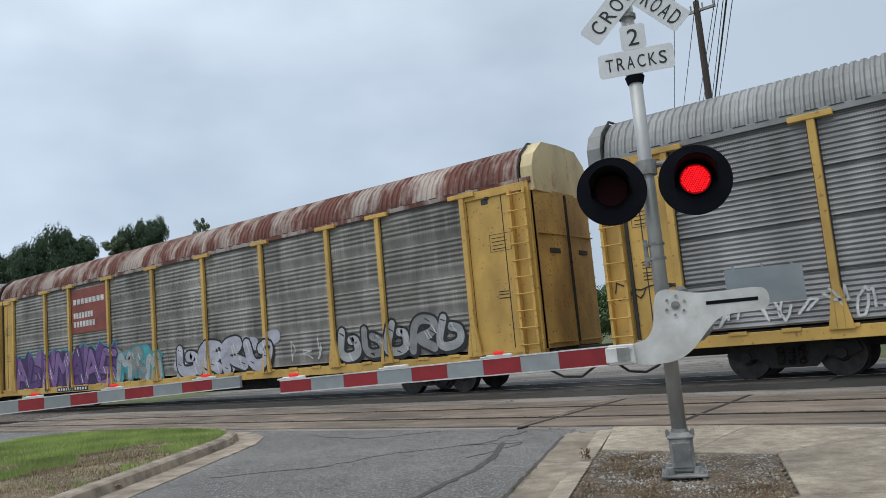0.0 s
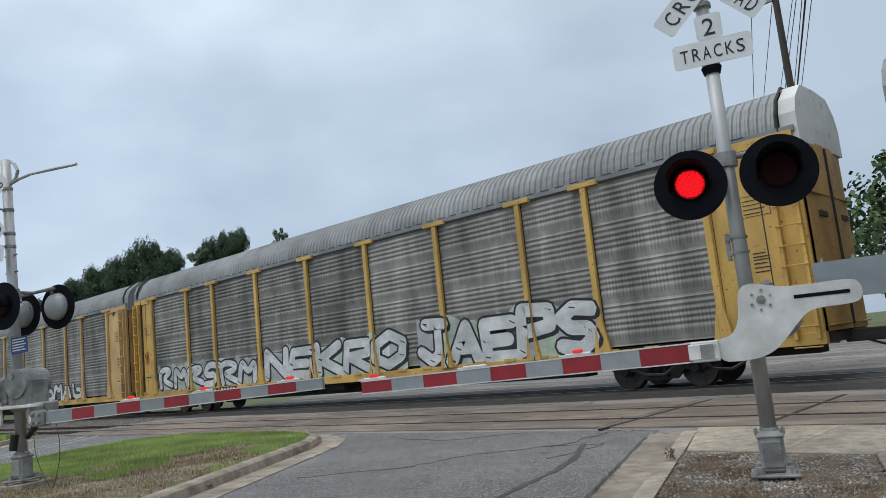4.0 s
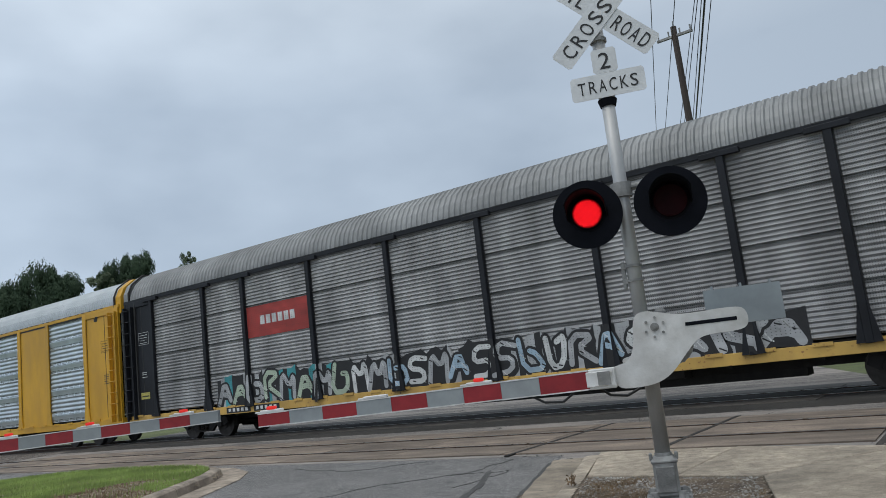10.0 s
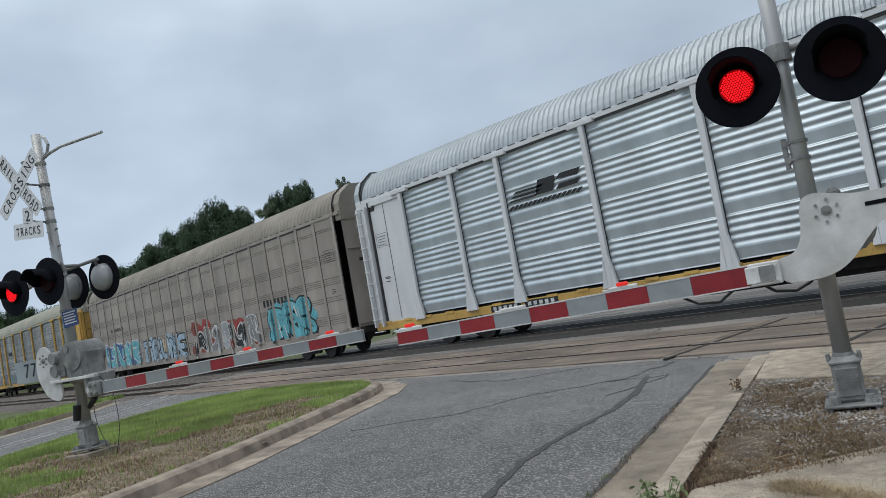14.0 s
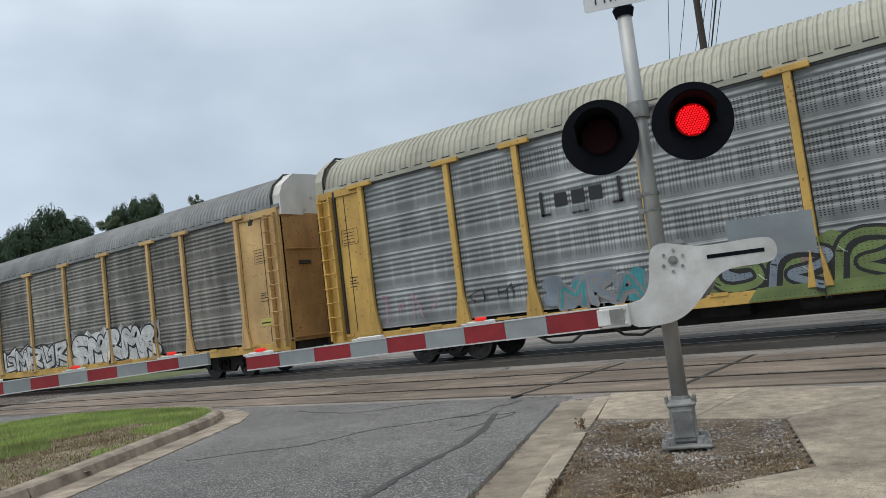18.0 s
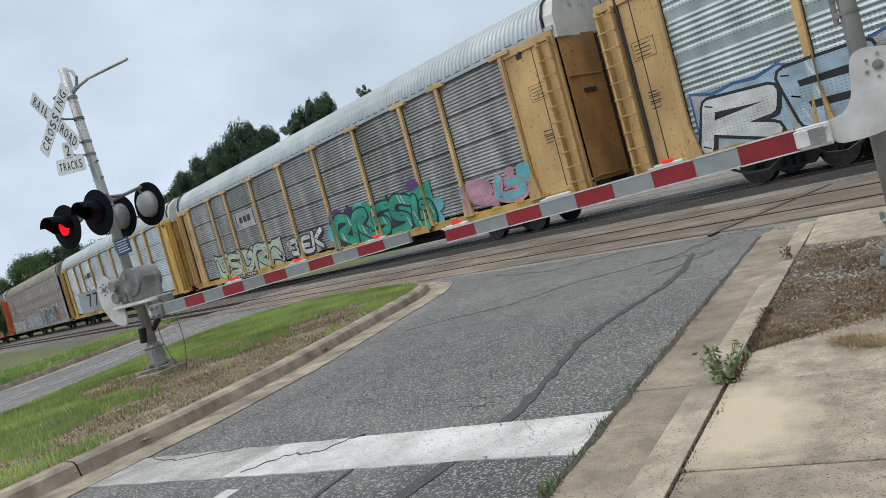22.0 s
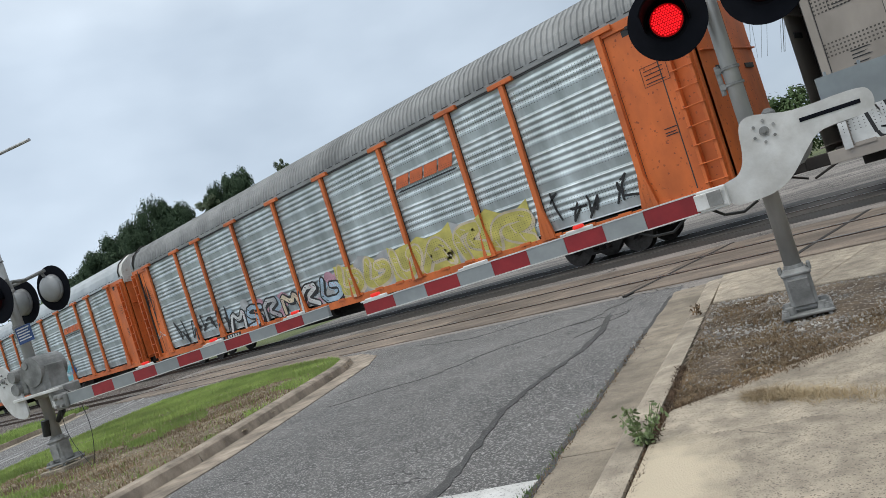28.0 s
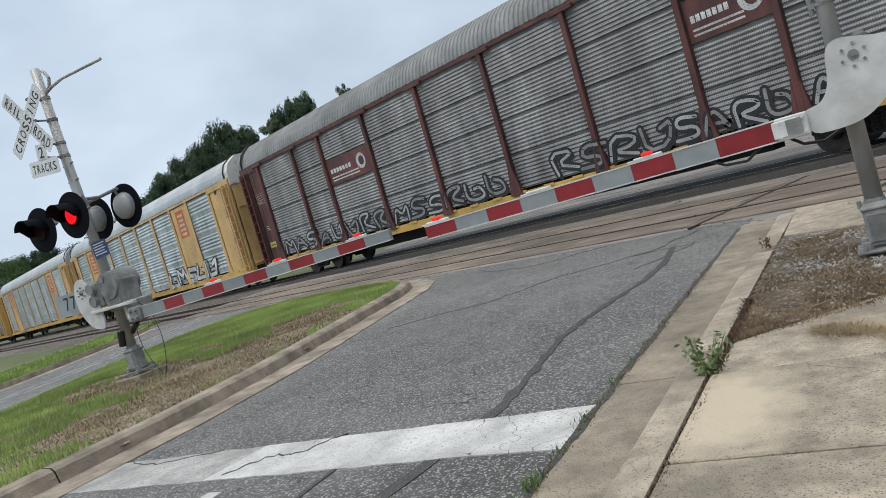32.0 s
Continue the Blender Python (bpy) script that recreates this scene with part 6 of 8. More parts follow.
def end_door_mesh(material):
    key = ("door", material.name)
    if key not in SHARED:
        b = bmesh.new()
        n = 6
        prof = []
        for i in range(n + 1):
            y = 0.03 + (HALF - 0.10) * i / n
            prof.append((0.10 * (1 - (y / HALF) ** 2.5), y))
        rows = [[(x, y, z) for x, y in prof] for z in (SILL + 0.02, SILL + 1.4, SILL + 1.42, SILL + 2.75, SILL + 2.77, EAVE - 0.25)]
        verts = [p for r_ in rows for p in r_]
        vs = [b.verts.new(p) for p in verts]
        m_ = len(prof)
        for i in range(len(rows) - 1):
            for j in range(m_ - 1):
                b.faces.new((vs[i * m_ + j], vs[i * m_ + j + 1], vs[(i + 1) * m_ + j + 1], vs[(i + 1) * m_ + j]))
        SHARED[key] = mesh_of(b, "end_door", material)
    return SHARED[key]


def door_bits(material):
    """The rib, closing edge and dark handle slot of an end door."""
    key = ("bits", material.name)
    if key not in SHARED:
        rib, edge, slot = bmesh.new(), bmesh.new(), bmesh.new()
        box(rib, 0.02, 0.115, 0.15, HALF - 0.12, 0.0, 0.03, 0.006)
        box(edge, 0.03, 0.125, 0.02, 0.055, SILL + 0.1, EAVE - 0.3, 0.006)
        box(slot, 0.05, 0.116, 0.16, 0.62, 0.0, 0.11, 0.006)
        SHARED[key] = (mesh_of(rib, "door_rib", material), mesh_of(edge, "door_edge", UNDER), mesh_of(slot, "handle_slot", GAPDARK))
    return SHARED[key]


def bay_frame_mesh(w, material):
    """The folded edges and dark seam of an end bay."""
    key = ("bay", round(w, 2), material.name)
    if key not in SHARED:
        b = bmesh.new()
        box(b, -w / 2, -w / 2 + 0.09, -0.05, 0.0, SILL + 0.02, EAVE - 0.06, 0.006)
        box(b, w / 2 - 0.09, w / 2, -0.05, 0.0, SILL + 0.02, EAVE - 0.06, 0.006)
        box(b, -w / 2 + 0.09, w / 2 - 0.09, -0.045, 0.0, EAVE - 0.26, EAVE - 0.06, 0.006)
        old = set(b.faces)
        box(b, w * 0.08 - 0.012, w * 0.08 + 0.012, -0.006, 0.0, SILL + 0.1, EAVE - 0.27)
        box(b, -w * 0.22, -w * 0.12, -0.008, 0.0, EAVE - 0.42, EAVE - 0.28)
        box(b, -w * 0.15, -w * 0.10, -0.048, 0.0, EAVE - 0.30, EAVE - 0.24)
        for f in b.faces:
            f.material_index = 0 if f in old else 1
        SHARED[key] = mesh_of(b, "bay_frame", [material, GAPDARK])
    return SHARED[key]


def ladder_mesh(material):
    key = ("ladder", material.name)
    if key not in SHARED:
        b = bmesh.new()
        for x in (-0.21, 0.21):
            box(b, x - 0.035, x + 0.035, -0.165, -0.02, SILL - 0.10, EAVE - 0.22, 0.006)
        for i in range(11):
            z = SILL - 0.25 + i * 0.40
            rod(b, (-0.25, -0.19, z), (0.25, -0.19, z), 0.014, seg=6)
            for x in (-0.25, 0.25):
                rod(b, (x, -0.19, z), (x, -0.12, z), 0.014, seg=5)
        SHARED[key] = mesh_of(b, "ladder", material)
    return SHARED[key]


def sill_mesh(material):
    key = ("sill", material.name)
    if key not in SHARED:
        b = bmesh.new()
        box(b, -LENGTH / 2 + 0.1, LENGTH / 2 + FRONT - 0.1, -0.035, 0.16, SILL - 0.22, SILL + 0.02, 0.006)
        for i in range(28):
            x = -LENGTH / 2 + 0.6 + i * 1.0
            box(b, x, x + 0.35, -0.06, -0.03, SILL - 0.02, SILL + 0.05)
        SHARED[key] = mesh_of(b, "side_sill", material)
    return SHARED[key]


def rail_mesh(material):
    key = ("eave", material.name)
    if key not in SHARED:
        b = bmesh.new()
        box(b, -LENGTH / 2 + 0.05, LENGTH / 2 + FRONT - 0.05, -0.03, 0.10, EAVE - 0.10, EAVE + 0.03, 0.006)
        old = set(b.faces)
        box(b, -LENGTH / 2 + 1.6, LENGTH / 2 - 1.6, -0.012, 0.05, EAVE - 0.155, EAVE - 0.098)
        for i in range(60):
            x = -LENGTH / 2 + 1.0 + i * 0.444
            box(b, x, x + 0.26, -0.036, -0.02, EAVE + 0.012, EAVE + 0.034)
        for f in b.faces:
            f.material_index = 0 if f in old else 1
        SHARED[key] = mesh_of(b, "top_rail", [material, GAPDARK])
    return SHARED[key]


def truck_parts(parent, x):
    """One two-axle truck: side frames, bolster, springs, wheels."""
    if "frame" not in SHARED:
        b = bmesh.new()
        pts = [(-1.25, 0.50), (-1.18, 0.66), (-0.75, 0.68), (-0.45, 0.78), (0.45, 0.78), (0.75, 0.68), (1.18, 0.66), (1.25, 0.50), (1.05, 0.38), (0.62, 0.42), (0.42, 0.22), (-0.42, 0.22), (-0.62, 0.42), (-1.05, 0.38)]
        plate(b, pts, 0.10)
        for s in (-0.875, 0.875):
            rod(b, (s, -0.06, 0.45), (s, 0.05, 0.45), 0.11, 0.13, 12)
        SHARED["frame"] = mesh_of(b, "side_frame", TRUCK)
        rows = [[((0.078 if k % 2 else 0.05) * math.cos(j * 0.628), -0.03 + (0.078 if k % 2 else 0.05) * math.sin(j * 0.628), 0.29 + k * 0.03) for j in range(10)] for k in range(12)]
        SHARED["spring"] = grid_mesh("spring", rows, WHEELM, True)
        b = bmesh.new()
        rod(b, (0, -0.065, 0), (0, 0.065, 0), 0.42, 0.435, 32)
        rod(b, (0, 0.065, 0), (0, 0.09, 0), 0.455, seg=32)
        rod(b, (0, -0.10, 0), (0, -0.05, 0), 0.13, 0.16, 16)
        SHARED["wheel"] = mesh_of(b, "wheel", WHEELM)
        b = bmesh.new()
        box(b, -0.22, 0.22, -0.95, 0.95, 0.55, 0.78, 0.02)
        for s in (-0.875, 0.875):
            rod(b, (s, -0.72, 0.42), (s, 0.72, 0.42), 0.08, seg=10)
        SHARED["bolster"] = mesh_of(b, "bolster", TRUCK)
    tr = part("truck", SHARED["bolster"], None, parent, "black two-axle truck", pose(x, 0, 0.03))
    for s, rz in ((-1, 0), (1, 180)):
        part("side_frame", SHARED["frame"], None, tr, "", pose(0, s * 1.02, 0, 0, 0, rz))
        for a in (-0.2, 0.0, 0.2):
            part("spring", SHARED["spring"], None, tr, "", pose(a, s * 1.02, 0, 0, 0, rz))
        for a in (-0.875, 0.875):
            part("wheel", SHARED["wheel"], None, tr, "", pose(a, s * 0.75, 0.43, 0, 0, rz))


CARS = {}


def autorack(k, label, paint, panel, roof, style="old", end=None, posts=None, cap=None, kind="A", sill=None, doors=None, stations=None):
    """A covered car carrier; its origin is at the rail under its middle, +x leads."""
    end, posts, cap, sill, doors = end or paint, posts or paint, cap or roof, sill or YEL, doors or paint
    car = thing("autorack_car", label, "autorack railcar", "cars of the passing train")
    CARS[k] = car
    half = LENGTH / 2
    part("roof", roof_mesh(roof, kind), None, car, "ribbed arched roof")
    for s, rz in ((-1, 0), (1, 180)):
        side = pose(0, s * HALF, 0) @ Matrix.Diagonal((1, -s, 1, 1))
        part("side_sill", sill_mesh(sill), None, car, "", side)
        part("top_rail", rail_mesh(posts if kind != "A" or posts in (CARBLACK, MAROON, CARWHITE) else roof), None, car, "", side)
        if kind == "CN":
            n = 22
            w = (LENGTH + FRONT - 1.0) / n
            for i in range(n):
                part("side_panel", panel_cn(w, panel), None, car, "", side @ pose(-half + 0.5 + (i + 0.5) * w, 0, 0))
            for i in range(n + 1):
                part("post", post_mesh(posts, "slim"), None, car, "", side @ pose(-half + 0.5 + i * w, 0, 0))
            continue
        marks = stations or (POSTS_A if kind == "A" else POSTS_B)
        for i, (a, c) in enumerate(zip(marks, marks[1:])):
            mid, w = half - (a + c) / 2, c - a
            plain = kind == "B" and i in (1, 7)
            mesh = flat_sheet(w, paint) if plain else panel_sheet(w - 0.08, style, panel)
            part("plain_panel" if plain else "side_panel", mesh, None, car, "", side @ pose(mid if s < 0 else mid * 1.0, 0, 0))
        for a in marks:
            part("post", post_mesh(posts, "flared" if kind == "A" else "broad"), None, car, "", side @ pose(half - a, 0, 0))
        for a, c in ((0.10 - FRONT, marks[0]), (marks[-1], LENGTH - 0.10)):
            bay = part("end_bay", flat_sheet(c - a, end), None, car, "", side @ pose(half - (a + c) / 2, 0, 0))
            part("bay_frame", bay_frame_mesh(c - a, end), None, bay)
            if a > 5:
                if "gap" not in SHARED:
                    b = bmesh.new()
                    box(b, -0.035, 0.035, -0.052, 0.0, SILL + 0.02, EAVE - 0.10)
                    SHARED["gap"] = mesh_of(b, "door_gap", GAPDARK)
                part("door_gap", SHARED["gap"], None, bay, "dark upright gap beside the ladder", pose(-(c - a) / 2 + 0.62, 0, 0))
        for x in (half + FRONT - 0.40, -half + 0.40):
            part("ladder", ladder_mesh(end), None, car, "", side @ pose(x, 0, 0))
    for s, rz in ((1, 0), (-1, 180)):
        reach = half + (FRONT if s > 0 else 0.0)
        e = pose(s * (reach - 0.07), 0, 0, 0, 0, rz)
        hood = part("end_hood", gable_mesh(cap if s > 0 or cap in (OCHRE, GOLD) else roof), None, car, "folded sheet end hood", pose(s * reach - (0.0 if s > 0 else -CAPLEN + 0.05) + (0.02 if s > 0 else -0.02), 0, 0))
        part("hood_lip", edge_mesh(), None, car, "black lip between hood and roof", pose(s * (reach - CAPLEN + 0.03), 0, 0))
        rib, edge, slot = door_bits(doors)
        for flip in (1, -1):
            mir = e @ Matrix.Diagonal((1, flip, 1, 1))
            door = part("end_door", end_door_mesh(doors), None, car, "", mir)
            for z in (SILL + 0.12, SILL + 2.75):
                part("door_rib", rib, None, door, "", pose(0, 0, z))
            part("door_edge", edge, None, door)
            part("handle_slot", slot, None, door, "dark handle slot", pose(0, 0.35, SILL + 2.3))
        if "coupler" not in SHARED:
            b = bmesh.new()
            box(b, 0.0, 0.95, -0.10, 0.10, 0.72, 0.98, 0.02)
            rod(b, (0.0, 0.35, 0.85), (0.75, 0.42, 0.55), 0.025, seg=6)
            box(b, -0.3, 0.1, -1.2, 1.2, 0.78, 0.98)
            SHARED["coupler"] = mesh_of(b, "coupler", UNDER)
        part("coupler", SHARED["coupler"], None, car, "", pose(s * (reach - 0.15), 0, 0, 0, 0, rz))
    if "under" not in SHARED:
        b = bmesh.new()
        box(b, -half + 0.3, half - 0.3, -0.28, 0.28, 0.55, SILL - 0.05, 0.01)
        box(b, -half + 6.0, half - 6.0, -0.27, 0.27, 0.38, 0.56, 0.01)
        box(b, -half + 0.2, half - 0.2, -HALF + 0.16, HALF - 0.16, SILL - 0.06, SILL + 0.06)
        for x in (-4, 0.5, 3.5):
            box(b, x, x + 1.0, -0.75, -0.3, 0.5, 0.85, 0.03)
        for i in range(11):
            x = -half + 5.6 + i * 1.7
            box(b, x, x + 0.12, -HALF + 0.2, HALF - 0.2, 0.70, SILL - 0.05)
        rod(b, (-half + 5.5, -0.95, 0.80), (half - 5.5, -0.95, 0.80), 0.03, seg=6)
        rod(b, (-2.0, -0.9, 0.66), (-0.6, -0.9, 0.66), 0.16, seg=12)
        box(b, 5.2, 5.9, -1.15, -0.7, 0.58, 0.92, 0.02)
        SHARED["under"] = mesh_of(b, "underframe", UNDER)
    part("underframe", SHARED["under"], None, car, "dark underframe and deck")
    truck_parts(car, half - 3.6)
    truck_parts(car, -half + 3.6)
    return car


def panel_cn(w, material):
    """A plain pressed panel with groups of punched dots as small dark studs."""
    key = ("cn", material.name)
    if key not in SHARED:
        b = bmesh.new()
        box(b, -w / 2, w / 2, 0.0, 0.05, SILL + 0.02, EAVE - 0.06)
        me = mesh_of(b, "side_panel", [material, mat("punched_dots", (0.13, 0.115, 0.10), (0.07, 0.06, 0.052), 6, 0.8)])
        SHARED[key] = me
        verts = [tuple(v.co) for v in me.vertices]
        faces = [tuple(p.vertices) for p in me.polygons]
        idx = [0] * len(faces)
        for z0, rows in ((1.25, 5), (2.05, 3), (2.65, 4), (3.45, 5), (4.55, 2)):
            for j in range(rows):
                for i in range(17):
                    x, z, d = -0.52 + i * 0.065, z0 + j * 0.075, 0.0165
                    k0 = len(verts)
                    verts += [(x - d, -0.004, z - d), (x + d, -0.004, z - d), (x + d, -0.004, z + d), (x - d, -0.004, z + d)]
                    faces.append((k0, k0 + 1, k0 + 2, k0 + 3))
                    idx.append(1)
        me.clear_geometry()
        me.from_pydata(verts, [], faces)
        me.polygons.foreach_set("material_index", idx)
    return SHARED[key]


autorack(0, "grey panelled autorack car with yellow posts and white tags", YEL, FINEGREY, ROOFGREY, "fine", doors=DIRTYYEL)
autorack(1, "grey panelled autorack car with yellow posts and a rusted roof", YEL, OLDGREY, ROOFRUST, cap=RUSTCREAM, doors=DIRTYYEL)
autorack(2, "grey panelled autorack car with maroon posts and ends", MAROON, OLDGREY, ROOFGREY, cap=DIRTYWHITE)
autorack(3, "grey panelled autorack car with yellow posts and white lettered graffiti", YEL, OLDGREY, ROOFGREY, cap=DIRTYWHITE, doors=DIRTYYEL)
autorack(4, "dark grey autorack car with tan posts and blue-white graffiti", TAN, OLDGREY, ROOFGREY, doors=DOORTAN)
autorack(5, "bright galvanised autorack car with ochre yellow panels", OCHRE, GALVB, ROOFPALE, "bold", kind="B", cap=OCHRE, sill=OCHRE, doors=OLDDOOR)
autorack(6, "fine grey mesh autorack car with black posts and ends", CARBLACK, FINEGREY, ROOFGREY, "fine", cap=DIRTYWHITE)
autorack(7, "bright galvanised autorack car with golden yellow panels", GOLD, GALVP, ROOFPALE, "bold", kind="B", cap=GOLD, sill=GOLD, doors=OLDDOOR)
autorack(8, "bright galvanised autorack car with white posts and ends", CARWHITE, GALVB, ROOFPALE, "bold", stations=(1.75, 4.6, 6.6, 9.55, 12.5, 15.5, 18.55, 21.5, 23.4, 25.75))
autorack(9, "taupe autorack car with punched panels and cyan graffiti", TAUPE, TAUPE, ROOFTAUPE, kind="CN", sill=TAUPE)
autorack(10, "pale grey autorack car with yellow posts and a cream roof", YEL, PALEGREY, ROOFCREAM, doors=DIRTYYEL)
autorack(11, "grey autorack car with tan posts and white graffiti", TAN, OLDGREY, ROOFGREY, cap=DIRTYWHITE, doors=DOORTAN)
autorack(12, "dull galvanised autorack car with tan posts and brown graffiti", TAN, GALVG, ROOFGREY, cap=DIRTYWHITE, doors=DOORTAN)
autorack(13, "fine dark grey autorack car with tan posts and green graffiti", TAN, FINEGREY, ROOFPALE, "fine", cap=DIRTYWHITE, doors=DOORTAN)
autorack(14, "pale galvanised autorack car with yellow posts and ends", YEL, mat("bright_fine_panel", (0.70, 0.755, 0.80), (0.52, 0.565, 0.60), 2.0, 0.45, 0.5, grime=0.2, vary=0.12), ROOFPALE, "fine", cap=DIRTYWHITE, doors=DIRTYYEL)
autorack(15, "taupe autorack car with punched panels and white block graffiti", TAUPE, TAUPE, ROOFTAUPE, kind="CN", sill=TAUPE)
autorack(16, "galvanised autorack car with orange posts and yellow graffiti", ORANGE, GALVG, ROOFGREY, "bold", cap=DIRTYWHITE, sill=ORANGE)
autorack(17, "galvanised autorack car with orange posts and blue-green graffiti", ORANGE, GALVG, ROOFPALE, "bold", cap=DIRTYWHITE, sill=ORANGE)
autorack(18, "fine grey autorack car with maroon posts and silver graffiti", MAROON, FINEGREY, ROOFGREY, "fine", cap=DIRTYWHITE)
autorack(19, "galvanised autorack car with tan panels and red emblems", TAN, GALVG, ROOFPALE, "bold", kind="B", cap=DIRTYWHITE)
autorack(20, "galvanised autorack car with tan panels", TAN, GALVG, ROOFPALE, "bold", kind="B")
autorack(21, "grey autorack car with yellow posts at the train's rear", YEL, OLDGREY, ROOFGREY)

# ---- markings, emblems and spray paint on the cars ----
SPRAY = {n: mat("spray_" + n, c, tuple(x * 0.72 for x in c), 2.2, 0.6, grime=0.3, gscale=1.4, stretch=(1, 1, 1.6), holes=(0.085, 0.06, 0.22, 0.481, 0.62, 0.56)) for n, c in dict(
    white=(0.72, 0.73, 0.72), black=(0.02, 0.02, 0.022), plum=(0.05, 0.02, 0.10), navy=(0.012, 0.015, 0.05), crimson=(0.30, 0.03, 0.05), purple=(0.13, 0.055, 0.22), violet=(0.26, 0.14, 0.36), teal=(0.07, 0.36, 0.40), cyan=(0.16, 0.52, 0.60), blue=(0.05, 0.14, 0.36),
    pale_blue=(0.42, 0.56, 0.68), green=(0.03, 0.36, 0.24), mint=(0.52, 0.62, 0.48), yellow=(0.62, 0.55, 0.14), cream=(0.68, 0.58, 0.42), brown=(0.26, 0.19, 0.15), pink=(0.58, 0.32, 0.40),
    moss=(0.20, 0.27, 0.09), slate=(0.25, 0.30, 0.36), ash=(0.30, 0.30, 0.30), red=(0.42, 0.05, 0.04), silver=(0.46, 0.47, 0.48), lavender=(0.52, 0.52, 0.60), orange=(0.70, 0.16, 0.05), rust=(0.30, 0.07, 0.05)).items()}


class Paint:
    """Flat painted shapes gathered into one mesh with several colours."""

    def __init__(self):
        self.verts, self.faces, self.index, self.mats = [], [], [], []

    def use(self, colour):
        m = SPRAY[colour] if isinstance(colour, str) else colour
        if m not in self.mats:
            self.mats.append(m)
        return self.mats.index(m)

    def poly(self, pts, colour, layer):
        k = len(self.verts)
        self.verts += [(x, -0.004 * layer, z) for x, z in pts]
        self.faces.append(tuple(range(k, k + len(pts))))
        self.index.append(self.use(colour))

    def disc(self, x, z, r, colour, layer, sx=1.0, n=12, wob=0.0, rng=None):
        self.poly([(x + r * sx * math.cos(a) * (1 + (rng.uniform(-wob, wob) if rng else 0)), z + r * math.sin(a) * (1 + (rng.uniform(-wob, wob) if rng else 0))) for a in [i * 6.283 / n for i in range(n)]], colour, layer)

    def line(self, pts, w, colour, layer):
        for i, ((ax, az), (bx, bz)) in enumerate(zip(pts, pts[1:])):
            d = Vector((bx - ax, bz - az))
            if d.length < 1e-5:
                continue
            n = Vector((-d.y, d.x)).normalized() * w / 2
            lay = layer + 0.03 * (i % 3)
            self.poly([(ax + n.x, az + n.y), (ax - n.x, az - n.y), (bx - n.x, bz - n.y), (bx + n.x, bz + n.y)], colour, lay)
            self.disc(bx, bz, w / 2, colour, lay + 0.012, n=8)
        self.disc(pts[0][0], pts[0][1], w / 2, colour, layer + 0.014, n=8)

    def glyphs(self, text, x0, x1, z0, z1, colour, layer, fat, jitter, seed):
        rng = random.Random(seed)
        step, h = (x1 - x0) / len(text), z1 - z0
        for i, ch in enumerate(text):
            if ch == " ":
                continue
            vs, fs = glyph(ch, fat)
            xs = [v[0] for v in glyph(ch, 0.02)[0]]
            sx = step * 0.98 / max(0.4, max(xs) - min(xs))
            sz, lean, dz, tilt = h * (1 + rng.uniform(-jitter, jitter)), rng.uniform(-jitter, jitter) * 1.5, rng.uniform(-jitter, jitter) * 0.35 * h, rng.uniform(-jitter, jitter) * 0.8
            cx, cz = x0 + (i + 0.5) * step, (z0 + z1) / 2 + dz
            k = len(self.verts)
            for u, v in vs:
                px, pz = u * sx + (v - 0.5) * lean * sz, (v - 0.5) * sz
                self.verts.append((cx + px * math.cos(tilt) - pz * math.sin(tilt), -0.004 * (layer + 0.1 * (i % 2)), cz + px * math.sin(tilt) + pz * math.cos(tilt)))
            m = self.use(colour)
            for f in fs:
                self.faces.append(tuple(k + j for j in f))
                self.index.append(m)

    def mesh(self, name, y):
        me = bpy.data.meshes.new(name)
        me.from_pydata([(x, yy + y, z) for x, yy, z in self.verts], [], self.faces)
        for m in self.mats:
            me.materials.append(m)
        me.polygons.foreach_set("material_index", self.index)
        return me

    def add(self, other):
        k = len(self.verts)
        self.verts += other.verts
        self.faces += [tuple(k + j for j in f) for f in other.faces]
        self.index += [self.use(other.mats[i]) for i in other.index]

    def put(self, name, car, label, marks=(), lift=0.012, letters=()):
        """Onto the near side; letters are parts of their own; where paint crosses a post it also lies on the post's face."""
        ob = tagged(part(name, self.mesh(name, -HALF - lift), None, car, label), kind="stuff")
        whole = Paint()
        whole.add(self)
        for l in letters:
            part("letter", l.mesh("letter", -HALF - lift), None, ob)
            whole.add(l)
        lo, hi = min(v[0] for v in whole.verts), max(v[0] for v in whole.verts)
        inside = [LENGTH / 2 - a for a in marks if lo < LENGTH / 2 - a < hi]
        if inside:
            bm = bmesh.new()
            src = whole.mesh("tmp", -HALF - 0.104)
            for x in inside:
                b2 = bmesh.new()
                b2.from_mesh(src)
                for s in (-1, 1):
                    bmesh.ops.bisect_plane(b2, geom=b2.verts[:] + b2.edges[:] + b2.faces[:], plane_co=(x + s * 0.074, 0, 0), plane_no=(s, 0, 0), clear_outer=True)
                tmp = bpy.data.meshes.new("tmp")
                b2.to_mesh(tmp)
                b2.free()
                bm.from_mesh(tmp)
                bpy.data.meshes.remove(tmp)
            tagged(part("post_paint", mesh_of(bm, "post_paint", whole.mats), None, ob, "the same paint across the posts"), kind="stuff")
        return ob


def span(a, b):
    """Car-local x of two distances from the leading end."""
    return LENGTH / 2 - b, LENGTH / 2 - a


